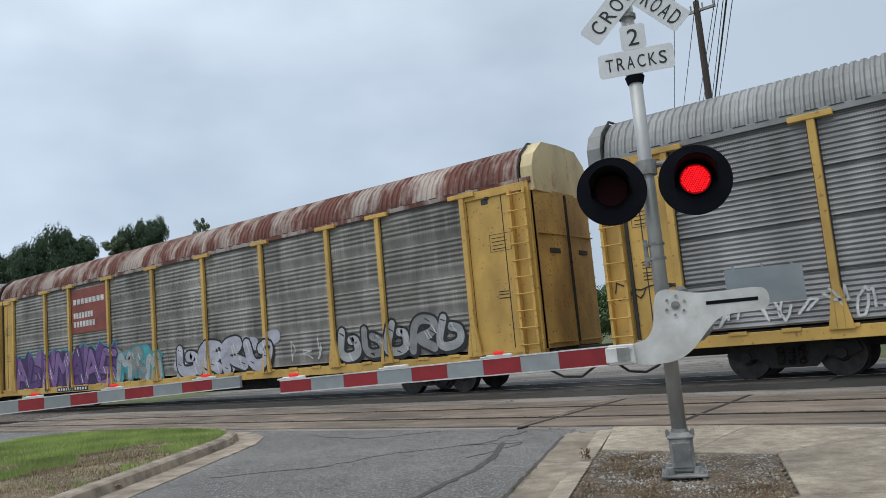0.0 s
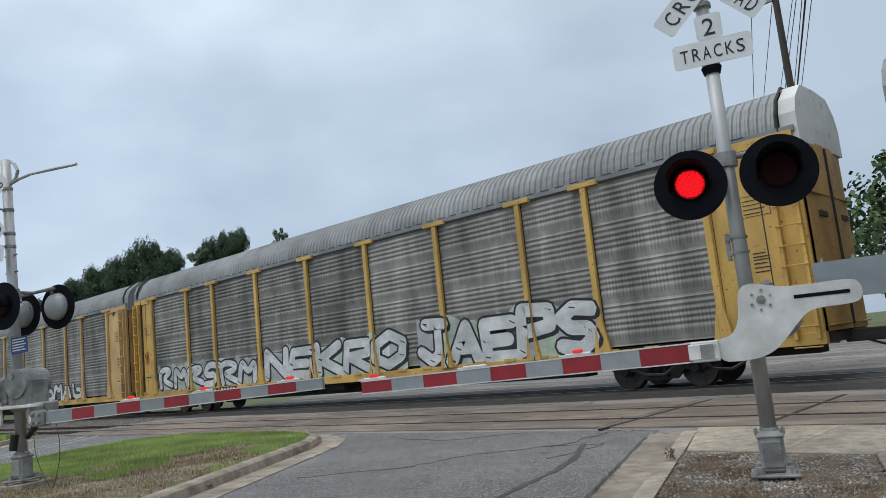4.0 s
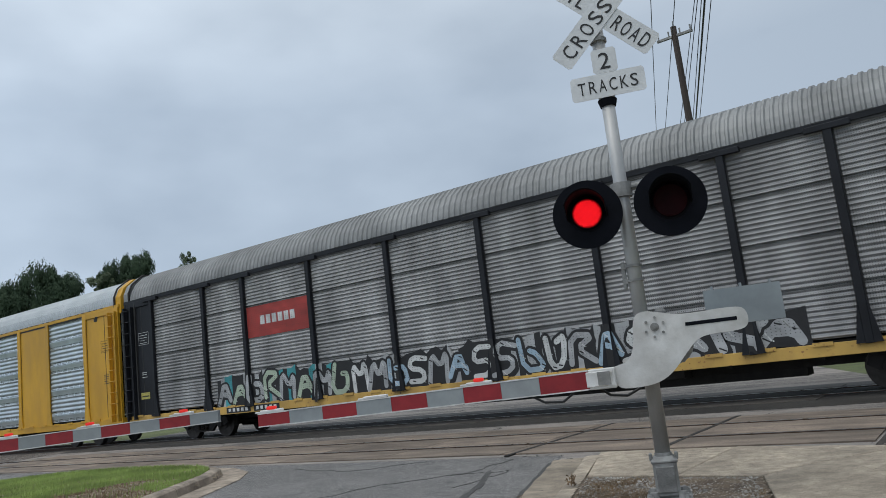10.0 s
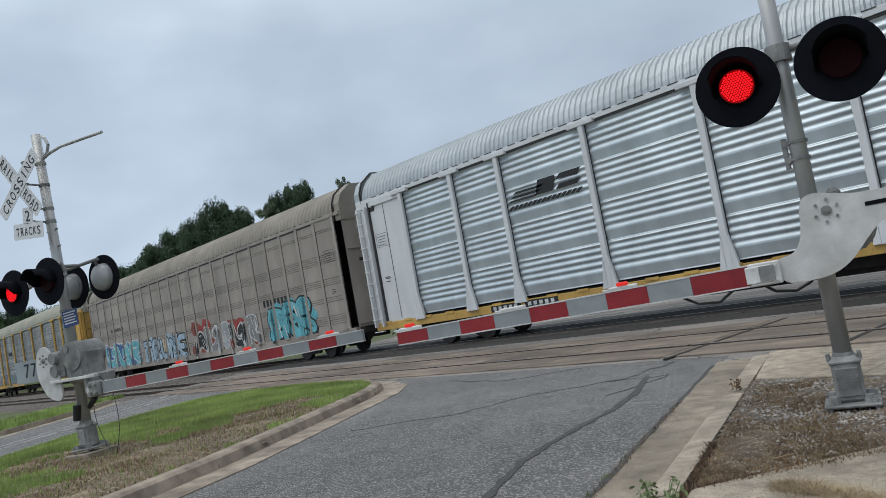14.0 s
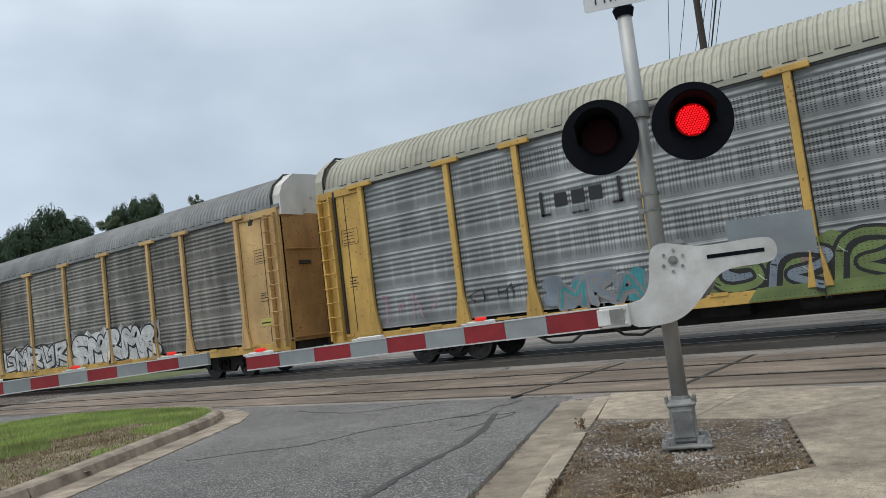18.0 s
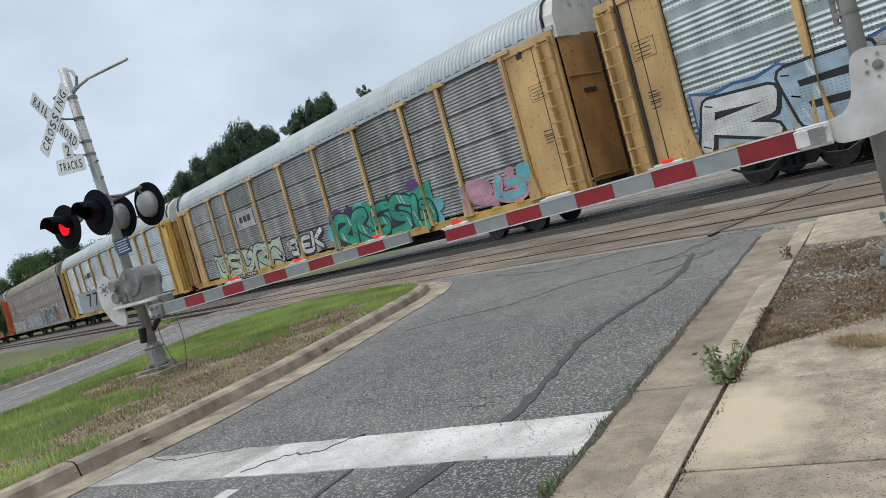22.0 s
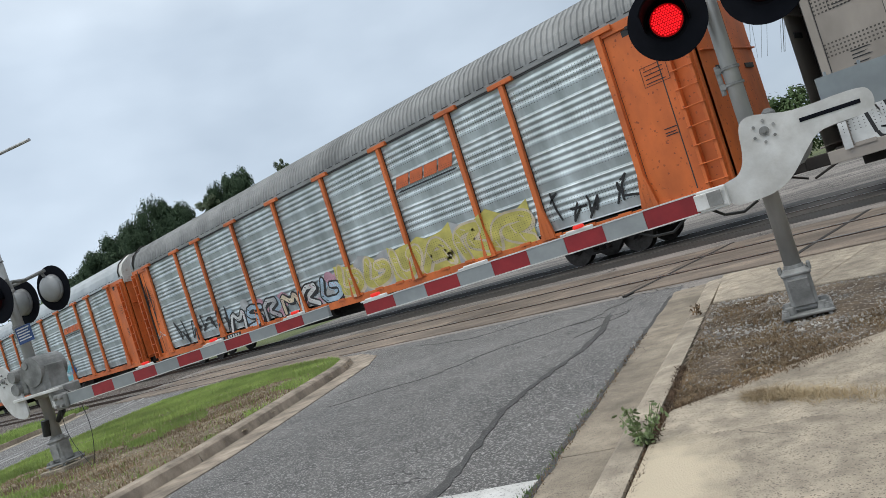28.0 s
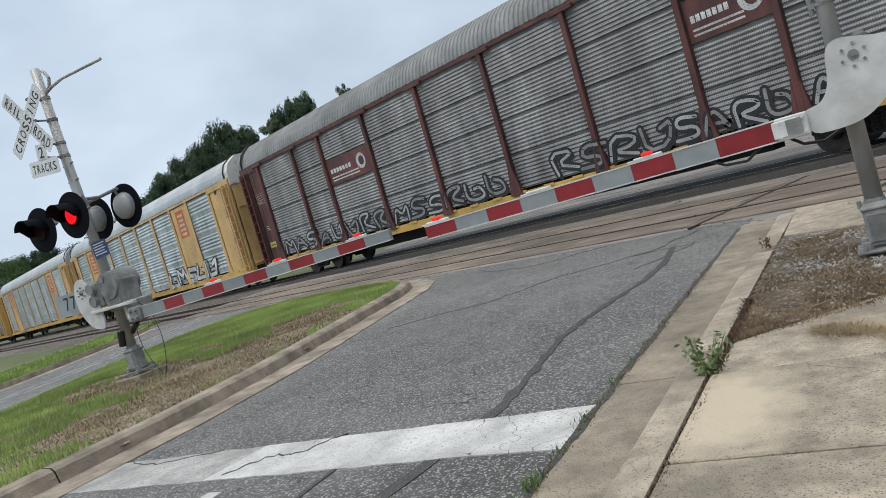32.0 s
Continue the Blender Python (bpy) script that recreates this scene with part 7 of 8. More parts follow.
LETTER_SKELETONS = (((0, 0), (0, 1), (1, 0.9), (0.9, 0.5), (0.1, 0.45), (1, 0)), ((0, 0), (0.1, 1), (0.6, 0.4), (0.9, 1), (1, 0)), ((1, 0.9), (0.2, 1), (0, 0.5), (0.9, 0.45), (0.9, 0.05), (0, 0)),
                    ((0.1, 1), (0, 0), (1, 0.05), (0.9, 0.6), (0.5, 0.65)), ((0, 0), (0.45, 1), (1, 0), (0.75, 0.4), (0.25, 0.4)), ((0, 1), (0.2, 0), (0.9, 0.1), (1, 1), (0.6, 0.75)), ((0.1, 0), (0, 1), (1, 1), (0.2, 0.5), (1, 0.1)))


STROKES = {
    "A": (((0, 0), (0.5, 1), (1, 0)), ((0.22, 0.36), (0.78, 0.36))), "B": (((0, 0), (0, 1), (0.8, 0.95), (0.85, 0.6), (0.1, 0.52), (0.95, 0.42), (0.9, 0.05), (0, 0)),),
    "C": (((1, 0.85), (0.5, 1), (0, 0.6), (0.1, 0.1), (0.6, 0), (1, 0.15)),), "E": (((1, 1), (0, 1), (0, 0), (1, 0)), ((0, 0.5), (0.8, 0.5))), "I": (((0.5, 0), (0.5, 1)),),
    "J": (((0.2, 1), (1, 1)), ((0.75, 1), (0.75, 0.15), (0.4, 0), (0, 0.25))), "K": (((0, 0), (0, 1)), ((1, 1), (0.1, 0.5), (1, 0))), "M": (((0, 0), (0.1, 1), (0.5, 0.4), (0.9, 1), (1, 0)),),
    "N": (((0, 0), (0, 1), (1, 0), (1, 1)),), "O": (((0.5, 1), (0, 0.75), (0, 0.25), (0.5, 0), (1, 0.25), (1, 0.75), (0.5, 1)),), "P": (((0, 0), (0, 1), (0.9, 0.95), (0.95, 0.55), (0.05, 0.45)),),
    "R": (((0, 0), (0, 1), (0.9, 0.95), (0.9, 0.58), (0.1, 0.48), (1, 0)),), "S": (((1, 0.9), (0.4, 1), (0, 0.75), (0.3, 0.52), (0.8, 0.48), (1, 0.25), (0.6, 0), (0, 0.08)),),
    "T": (((0, 1), (1, 1)), ((0.5, 1), (0.5, 0))), "U": (((0, 1), (0, 0.25), (0.5, 0), (1, 0.25), (1, 1)),), "3": (((0, 0.95), (0.6, 1), (1, 0.75), (0.5, 0.52), (1, 0.28), (0.6, 0), (0, 0.08)),)}


def piece(k, off, z, n, fill, edge, label, seed, shine="white", cloud=None, text=None, thick=0.24, jitter=0.18, marks=POSTS_A, mass=None, rim=None, soft=None):
    """A spray-painted piece of n bulky letter shapes; mass: colours of a jagged ground behind them, rim: its edge colour."""
    rng, p = random.Random(seed), Paint()
    x0, x1 = span(*off)
    z0, z1 = z
    h, step = z1 - z0, (x1 - x0) / n
    if mass:
        m = n * 4
        tops = [z1 - h * abs(rng.gauss(0, 0.10)) + (0.10 * h if i % 4 == 0 else 0) for i in range(m + 1)]
        lows = [z0 + h * abs(rng.gauss(0, 0.03)) for i in range(m + 1)]
        for i in range(m):
            a, c = x0 + (x1 - x0) * i / m, x0 + (x1 - x0) * (i + 1) / m
            if rim:
                p.poly([(a - 0.05, lows[i] - 0.05), (c + 0.05, lows[i + 1] - 0.05), (c + 0.05, tops[i + 1] + 0.07), (a - 0.05, tops[i] + 0.07)], rim, 0.02 * (i % 2))
            p.poly([(a, lows[i]), (c, lows[i + 1]), (c, tops[i + 1]), (a, tops[i])], rng.choice(mass), 0.3)
    if cloud:
        for i in range(n * 4):
            p.disc(rng.uniform(x0 - 0.2, x1 + 0.2), rng.uniform(z0 + 0.05, z1), h * rng.uniform(0.14, 0.28), cloud if isinstance(cloud, str) else rng.choice(cloud), 0.002 * i, 1.4, 14, 0.10, rng)
    letters = []
    soft = rng.choice((0, 1, 2, 2)) if soft is None else soft
    for i in range(n):
        q = Paint()
        f = fill if isinstance(fill, str) else fill[i % len(fill)]
        w = h * thick * rng.uniform(0.92, 1.12)
        if text:
            strokes, w = STROKES[text[i]], w * 0.92
        else:
            strokes = (LETTER_SKELETONS[rng.randrange(len(LETTER_SKELETONS))],)
        lean, tall, lift, grow = rng.uniform(-0.16, 0.2), rng.uniform(0.9, 1.08), rng.uniform(-0.05, 0.05) * h, 0.10 if text else 0.16
        lines = []
        for sk in strokes:
            mid = []
            for u, v in sk:
                wob = 0.02 if text else 0.05
                mid.append((x0 + (i + 0.16 + 0.68 * u + grow * (u - 0.5) + lean * (v - 0.5)) * step + rng.uniform(-wob, wob), z0 + lift + h * (0.15 + 0.70 * v * tall) + rng.uniform(-wob, wob) * h))
            for _ in range(soft):
                cut = [mid[0]]
                for g, c in zip(mid, mid[1:]):
                    cut += [(0.75 * g[0] + 0.25 * c[0], 0.75 * g[1] + 0.25 * c[1]), (0.25 * g[0] + 0.75 * c[0], 0.25 * g[1] + 0.75 * c[1])]
                mid = cut + [mid[-1]]
            lines.append(mid)
        lay = 0.25 * (i % 2)
        for mid in lines:
            q.line([(gx + 0.07, gz - 0.075) for gx, gz in mid], w + 0.04, edge, 0.8 + lay)
            q.line(mid, w + 0.13, edge, 1.15 + lay)
            q.line(mid, w, f, 2.1 + lay)
        for mid in lines:
            if shine:
                for _ in range(3 if len(lines) == 1 else 2):
                    j = rng.randrange(len(mid) - 1)
                    u = rng.random()
                    cx, cz = mid[j][0] + (mid[j + 1][0] - mid[j][0]) * u, mid[j][1] + (mid[j + 1][1] - mid[j][1]) * u
                    q.line([(cx - 0.03, cz + w * 0.42), (cx + 0.07, cz - w * 0.36)], w * 0.14, shine, 3.2)
                    q.disc(cx + 0.10, cz - w * 0.42, w * 0.08, shine, 3.3)
            # hatching and breaks inside the letter
            for _ in range(2):
                j = rng.randrange(len(mid) - 1)
                gx, gz = mid[j]
                g = min(w, 0.26)
                q.line([(gx - g * 0.3, gz + g * 0.1), (gx + g * 0.3, gz - g * rng.uniform(0.0, 0.3))], 0.03, edge, 2.9)
        letters.append(q)
    for i in range(n * 2):
        x = rng.uniform(x0, x1)
        p.line([(x, z0 + 0.08), (x + rng.uniform(-0.01, 0.01), z0 - rng.uniform(0.0, 0.10))], 0.022, edge, 0.5)
    return p.put("graffiti", CARS[k], label, marks, 0.012, letters)


def scrawl(k, off, z, n, colour, label, seed, w=0.035, marks=POSTS_A, lift=0.012):
    """Thin unreadable spray tag."""
    rng, p = random.Random(seed), Paint()
    x0, x1 = span(*off)
    z0, z1 = z
    step = (x1 - x0) / n
    for i in range(n):
        a = x0 + (i + 0.1) * step
        pts = [(a + step * rng.uniform(0, 1.1), rng.uniform(z0, z1)) for _ in range(rng.randint(4, 6))]
        sm = []
        for q, r_ in zip(pts, pts[1:]):
            sm += [q, ((q[0] + r_[0]) / 2 + rng.uniform(-0.05, 0.05), (q[1] + r_[1]) / 2 + rng.uniform(-0.06, 0.06))]
        p.line(sm + [pts[-1]], w, colour, 1 + 0.1 * (i % 3))
    return p.put("spray_tag", CARS[k], label, marks, lift)


def field(k, off, z, colour, label, bars=(), name="name_panel", wob=0.0, marks=()):
    """A painted rectangle with plain bars for its lettering: bars of (u0, u1, v0, v1, colour)."""
    p = Paint()
    x0, x1 = span(*off)
    z0, z1 = z
    if colour:
        p.poly([(x0, z0), (x1, z0), (x1, z1), (x0, z1)], colour, 0)
    for u0, u1, v0, v1, c in bars:
        s = 0.06 * (x1 - x0) if wob else 0
        p.poly([(x0 + u0 * (x1 - x0), z0 + v0 * (z1 - z0)), (x0 + u1 * (x1 - x0), z0 + v0 * (z1 - z0)), (x0 + u1 * (x1 - x0) + s, z0 + v1 * (z1 - z0)), (x0 + u0 * (x1 - x0) + s, z0 + v1 * (z1 - z0))], c, 1)
    return p.put(name, CARS[k], label, marks, 0.008)


def letter_bars(n, v0, v1, colour, u0=0.06, u1=0.94, gap=0.25):
    w = (u1 - u0) / n
    return [(u0 + i * w, u0 + (i + 1 - gap) * w, v0, v1, colour) for i in range(n)]


def shield(k, mid, z0, z1, w, label):
    p = Paint()
    x = LENGTH / 2 - mid
    h = z1 - z0
    out = [(-0.5, 1.0), (-0.25, 0.95), (0, 1.03), (0.25, 0.95), (0.5, 1.0), (0.46, 0.82), (0.5, 0.62), (0.46, 0.3), (0.3, 0.1), (0, 0.0), (-0.3, 0.1), (-0.46, 0.3), (-0.5, 0.62), (-0.46, 0.82)]
    p.poly([(x + u * w * 1.08, z0 + (v * 1.04 - 0.02) * h) for u, v in out], "navy", 0)
    p.poly([(x + u * w, z0 + v * h) for u, v in [(0.47, 0.60), (0.45, 0.3), (0.3, 0.1), (0, 0.01), (-0.3, 0.1), (-0.45, 0.3), (-0.47, 0.60)]], "white", 1)
    for i in range(6):
        u = -0.40 + i * 0.16
        lo = 0.06 + 0.30 * abs(u) ** 1.6 * 2.0
        p.poly([(x + (u - 0.042) * w, z0 + lo * h), (x + (u + 0.042) * w, z0 + lo * h), (x + (u + 0.042) * w, z0 + 0.59 * h), (x + (u - 0.042) * w, z0 + 0.59 * h)], "crimson", 2)
    for v in (0.83, 0.70):
        for i in range(6):
            u = -0.34 + i * 0.115
            p.poly([(x + u * w, z0 + v * h - 0.05 * h), (x + (u + 0.08) * w, z0 + v * h - 0.05 * h), (x + (u + 0.08) * w, z0 + v * h + 0.04 * h), (x + u * w, z0 + v * h + 0.04 * h)], "white", 2)
    return p.put("emblem", CARS[k], label, (), 0.062 if k == 11 else 0.008)


# stencils, placards and sill marks on every car
rng = random.Random(21)
for k, car in CARS.items():
    dark = k in (2, 6, 18)
    ink = "white" if dark else "black"
    for end_off in (1.05 - FRONT, LENGTH - 1.15):
        p = Paint()
        x = LENGTH / 2 - end_off
        for i in range(rng.randint(3, 6)):
            z = 2.3 + i * 0.075 + rng.uniform(-0.02, 0.02)
            p.poly([(x - 0.18, z), (x + rng.uniform(0.0, 0.2), z), (x + 0.1, z + 0.022), (x - 0.18, z + 0.022)], ink, 1)
        z = 3.45
        for a, c in (((x - 0.3, z), (x + 0.3, z)), ((x + 0.3, z), (x + 0.3, z + 0.42)), ((x + 0.3, z + 0.42), (x - 0.3, z + 0.42)), ((x - 0.3, z + 0.42), (x - 0.3, z))):
            p.line([a, c], 0.011, ink, 1)
        for i in range(4):
            p.poly([(x - 0.24, z + 0.05 + i * 0.09), (x + rng.uniform(0.05, 0.24), z + 0.05 + i * 0.09), (x + 0.2, z + 0.068 + i * 0.09), (x - 0.24, z + 0.068 + i * 0.09)], ink, 1)
        if k in (4, 5, 6, 11, 14, 18, 3):
            p.poly([(x - 0.3, 1.55), (x + 0.22, 1.55), (x + 0.22, 1.78), (x - 0.3, 1.78)], "yellow", 1)
            p.poly([(x - 0.25, 1.63), (x + 0.17, 1.63), (x + 0.17, 1.67), (x - 0.25, 1.67)], "black", 2)
        p.put("stencil", car, "small unreadable stencilled marks", (), 0.004)
    if k not in (9, 15):
        p = Paint()
        x = -LENGTH / 2 + 5.5
        for a in (0, 1):
            p.poly([(x + a * 1.3, SILL - 0.19), (x + a * 1.3 + 1.15, SILL - 0.19), (x + a * 1.3 + 1.15, SILL - 0.01), (x + a * 1.3, SILL - 0.01)], "black", 0)
            for i in range(5):
                p.poly([(x + a * 1.3 + 0.1 + i * 0.2, SILL - 0.15), (x + a * 1.3 + 0.22 + i * 0.2, SILL - 0.15), (x + a * 1.3 + 0.22 + i * 0.2, SILL - 0.05), (x + a * 1.3 + 0.1 + i * 0.2, SILL - 0.05)], "white", 1)
        p.put("sill_mark", car, "black sill patch with plain white bars", (), 0.04)

scrawl(0, (22.0, 26.3), (1.15, 1.75), 9, "white", "white sprayed scribbles low on the panels", 1, 0.05)
scrawl(0, (26.6, 28.0), (1.9, 2.4), 3, "black", "thin black tag on the end bay", 2, 0.03)
piece(1, (18.2, 26.4), (0.85, 2.5), 7, ("violet", "purple", "violet"), "plum", "large purple spray piece with white shines and teal edge", 3, mass=("purple", "purple", "plum", "violet"), rim="teal", thick=0.17, soft=0)
piece(1, (15.3, 18.1), (1.0, 2.3), 3, ("silver", "ash"), "teal", "grey and teal sprayed shapes", 5, shine="mint", thick=0.20, cloud=("teal", "ash"))
piece(1, (9.4, 14.3), (0.95, 2.05), 4, "lavender", "black", "white rounded bubble piece", 6, thick=0.34, soft=2, cloud=("lavender",))
piece(1, (2.0, 6.5), (1.05, 2.2), 5, ("silver", "ash"), "black", "silver sprayed piece", 7, shine="white", thick=0.2)
scrawl(1, (7.2, 8.6), (1.2, 1.95), 3, "white", "thin white tag", 8, 0.035)
field(1, (18.72, 21.43), (3.05, 4.80), "rust", "faded red name panel with plain white bars", letter_bars(8, 0.66, 0.78, "white") + letter_bars(7, 0.34, 0.47, "white", 0.06, 0.62) + letter_bars(7, 0.14, 0.27, "white", 0.06, 0.68))
piece(2, (2.2, 4.3), (1.08, 1.85), 3, "yellow", "black", "small yellow throw-up", 9, thick=0.34, shine=None)
piece(2, (9.5, 12.3), (1.1, 2.05), 5, ("slate", "ash"), "black", "grey-blue faded piece", 10, shine="silver", thick=0.16, cloud=("slate",))
piece(2, (14.6, 18.3), (1.1, 1.95), 7, ("ash", "silver"), "black", "silver and black piece", 11, shine=None, thick=0.15)
piece(2, (21.3, 23.4), (1.08, 1.8), 2, "yellow", "black", "small yellow throw-up", 12, thick=0.36, shine=None)
field(2, (18.9, 21.4), (3.45, 4.0), None, "faded black name bars", [(0, 0.45, 0.5, 0.56, "black"), (0.02, 0.5, 0.62, 0.68, "black"), (0.04, 0.55, 0.74, 0.8, "black")] + letter_bars(8, 0.25, 0.42, "black", 0.4, 1.0) + letter_bars(8, 0.0, 0.17, "black", 0.45, 1.0))
piece(3, (18.9, 26.2), (0.98, 2.05), 6, "white", "black", "white lettered piece with dark outlines", 13, thick=0.22, shine=None, mass=("mint", "silver"))
piece(3, (11.2, 18.4), (0.95, 2.15), 5, "white", "black", "large white letters with dark outlines", 14, text="NEKRO", mass=("mint", "silver", "white"), soft=0, thick=0.27)
piece(3, (4.7, 10.7), (0.95, 2.3), 5, "white", "black", "large white letters with dark outlines", 15, text="JAEPS", mass=("mint", "silver"), soft=0, thick=0.27)
piece(4, (20.5, 26.3), (0.98, 2.4), 5, ("pale_blue", "white", "pale_blue"), "blue", "blue and white angular piece", 16, shine="white", thick=0.20, soft=0, cloud=("pale_blue", "white"))
piece(4, (15.9, 18.2), (1.0, 2.35), 3, "cream", "black", "cream block letters with black outline", 17, thick=0.30, shine=None, soft=1, cloud=("cream",))
piece(4, (4.9, 9.6), (0.95, 1.95), 4, "white", "black", "white letters with black outline", 18, thick=0.22, shine=None)
field(4, (21.63, 23.47), (3.5, 4.88), TAN, "tan emblem panel")
p = Paint()
x0, x1 = span(21.9, 23.2)
p.poly([(x0, 3.75), (x1, 3.95), (x1 - 0.12, 4.62), (x0 + 0.1, 4.75)], "white", 3)
p.poly([(x0 + 0.06, 3.80), (x1 - 0.05, 3.99), (x1 - 0.09, 4.2), (x0 + 0.08, 4.5)], "green", 4)
for i in range(3):
    p.poly([(x0 + 0.25 + 0.2 * i, 4.0), (x0 + 0.37 + 0.2 * i, 4.0), (x0 + 0.37 + 0.2 * i, 4.2), (x0 + 0.25 + 0.2 * i, 4.2)], "white", 5)
p.put("flag", CARS[4], "green and white flag shape", (), 0.008)
scrawl(4, (26.6, 27.9), (1.3, 2.2), 3, "red", "thin dark red tags on the end bay", 19, 0.03, (), 0.01)
field(5, (18.98, 21.6), (3.30, 4.05), None, "black emblem bars", [(0.0, 0.42, 0.40, 0.47, "black"), (0.05, 0.45, 0.52, 0.60, "black"), (0.10, 0.5, 0.66, 0.74, "black"), (0.42, 0.66, 0.42, 0.92, "black"), (0.70, 0.98, 0.42, 0.58, "black"), (0.72, 1.0, 0.74, 0.92, "black")] + letter_bars(15, 0.12, 0.27, "black", 0.0, 1.0), "emblem", 1)
field(5, (19.1, 21.2), (1.5, 2.25), "silver", "plain grey patch over old paint")
scrawl(5, (26.6, 27.8), (1.1, 1.95), 3, "black", "thin black tags", 20, 0.03, (), 0.01)
scrawl(5, (22.0, 23.6), (1.15, 1.9), 3, "red", "thin red tag on the plain panel", 21, 0.035, (), 0.01)
scrawl(5, (5.4, 7.0), (1.2, 1.95), 3, "black", "thin black tag on the plain panel", 22, 0.04, (), 0.01)
piece(6, (17.3, 23.1), (0.95, 1.95), 8, ("silver", "mint"), "black", "silver and black lettered piece", 23, mass=("black", "teal", "silver"), shine="white", thick=0.15)
piece(6, (8.6, 17.3), (0.95, 1.95), 13, ("white", "silver", "pale_blue"), "black", "white and black interlocking piece", 24, shine="white", thick=0.13, mass=("black", "black", "silver"))
piece(6, (5.6, 8.4), (0.98, 1.75), 3, "silver", "black", "silver and black piece", 25, mass=("black", "silver"))
scrawl(6, (8.0, 9.0), (0.9, 1.2), 2, "orange", "small orange tag", 26, 0.04)
field(6, (18.7, 21.45), (3.0, 3.95), SPRAY["red"], "red name panel with plain white bars", letter_bars(6, 0.38, 0.66, "white", 0.22, 0.8))
shield(7, 22.85, 3.45, 4.75, 1.45, "red, white and blue shield emblem")
p = Paint()
xx = LENGTH / 2 - 22.85
p.glyphs("BUILDING", xx - 0.92, xx + 0.92, 3.05, 3.29, "navy", 1, 0.045, 0.0, 1)
p.glyphs("AMERICA", xx - 0.84, xx + 0.84, 2.72, 2.96, "navy", 1, 0.045, 0.0, 1)
p.put("slogan", CARS[7], "dark blue slogan lettering", (), 0.008)
scrawl(7, (26.9, 27.9), (1.4, 1.9), 2, "black", "thin black tag", 27, 0.025, (), 0.01)
field(8, (6.9, 9.4), (3.3, 3.85), None, "red and black emblem bars", [(0.0, 0.30, 0.35, 0.5, "red"), (0.05, 0.25, 0.1, 0.8, "red")] + letter_bars(9, 0.4, 0.75, "black", 0.32, 1.0) + [(0.35, 1.0, 0.2, 0.28, "black")], "emblem", 1)
field(8, (18.95, 21.4), (3.30, 4.05), None, "black emblem bars", [(0.0, 0.42, 0.40, 0.47, "black"), (0.05, 0.45, 0.52, 0.60, "black"), (0.10, 0.5, 0.66, 0.74, "black"), (0.42, 0.66, 0.42, 0.92, "black"), (0.70, 0.98, 0.42, 0.58, "black"), (0.72, 1.0, 0.74, 0.92, "black")] + letter_bars(15, 0.12, 0.27, "black", 0.0, 1.0), "emblem", 1)
CN_MARKS = [0.5 + i * 27.2 / 22 for i in range(23)]
piece(9, (2.4, 5.7), (1.0, 2.35), 3, "cyan", "black", "cyan letters with black outline", 28, marks=CN_MARKS, shine="white", thick=0.30, cloud=("cyan",), soft=2)
piece(9, (6.6, 13.0), (0.9, 2.25), 5, ("black", "ash", "silver"), "white", "large round black and white piece on red", 29, cloud=("rust", "rust", "red"), marks=CN_MARKS, thick=0.26, shine="white", soft=2)
piece(9, (13.9, 19.6), (0.9, 2.2), 5, "pale_blue", "black", "pale blue letters with black outline", 30, text="TRUNE", marks=CN_MARKS, mass=("cream", "pale_blue"))
piece(9, (20.1, 25.8), (0.9, 2.3), 3, "cyan", "white", "blue letters with white edge", 31, mass=("blue", "cyan"), rim="white", marks=CN_MARKS, shine=None)
field(9, (3.7, 6.0), (2.4, 2.66), None, "plain dark web address bars", letter_bars(8, 0.0, 1.0, "black", 0, 1, 0.4), "lettering")
field(9, (22.3, 24.4), (3.0, 3.2), None, "plain dark number bars", letter_bars(6, 0.0, 1.0, "black", 0, 1, 0.4), "lettering")
field(10, (19.0, 21.2), (3.1, 3.75), None, "black bracketed emblem bars", [(0.05, 0.09, 0.1, 0.95, "black"), (0.91, 0.95, 0.1, 0.95, "black"), (0.05, 0.16, 0.1, 0.17, "black"), (0.84, 0.95, 0.1, 0.17, "black")] + letter_bars(3, 0.35, 0.8, "black", 0.22, 0.8) + letter_bars(3, 0.0, 0.08, "black", 0.4, 0.6), "emblem")
piece(10, (7.3, 17.6), (0.80, 1.9), 9, ("moss", "slate", "moss"), "black", "dull green and grey sprayed piece", 32, mass=("moss", "moss", "slate", "brown"), shine="mint", thick=0.13)
p = Paint()
x0, x1 = span(7.3, 16.9)
p.poly([(x0, 0.78), (x1, 0.78), (x1 - 0.3, 1.03), (x0 + 0.2, 1.03)], "moss", 0)
p.put("sill_paint", CARS[10], "moss green paint run over the side sill", (), 0.064)
piece(10, (18.2, 20.9), (1.0, 1.75), 4, ("teal", "slate"), "ash", "faded teal cloud of paint", 33, cloud=("teal", "slate"), shine=None, thick=0.10)
scrawl(10, (24.4, 26.2), (1.2, 1.95), 4, "pink", "pink looping tag", 34, 0.03)
scrawl(10, (21.8, 23.4), (1.4, 1.8), 4, "black", "thin black tag", 35, 0.03)
piece(11, (12.7, 18.4), (0.98, 2.0), 5, "white", "black", "white interlocking piece with black outline", 36, thick=0.2, shine="silver", mass=("silver", "white"), rim="black")
piece(11, (6.4, 12.4), (0.98, 2.25), 5, "white", "black", "white block letters with drips", 37, thick=0.28, shine="silver", mass=("silver", "white"))
field(11, (21.63, 23.47), (3.0, 4.88), TAN, "tan emblem panel")
shield(11, 22.55, 3.35, 4.75, 1.3, "red, white and blue shield emblem")
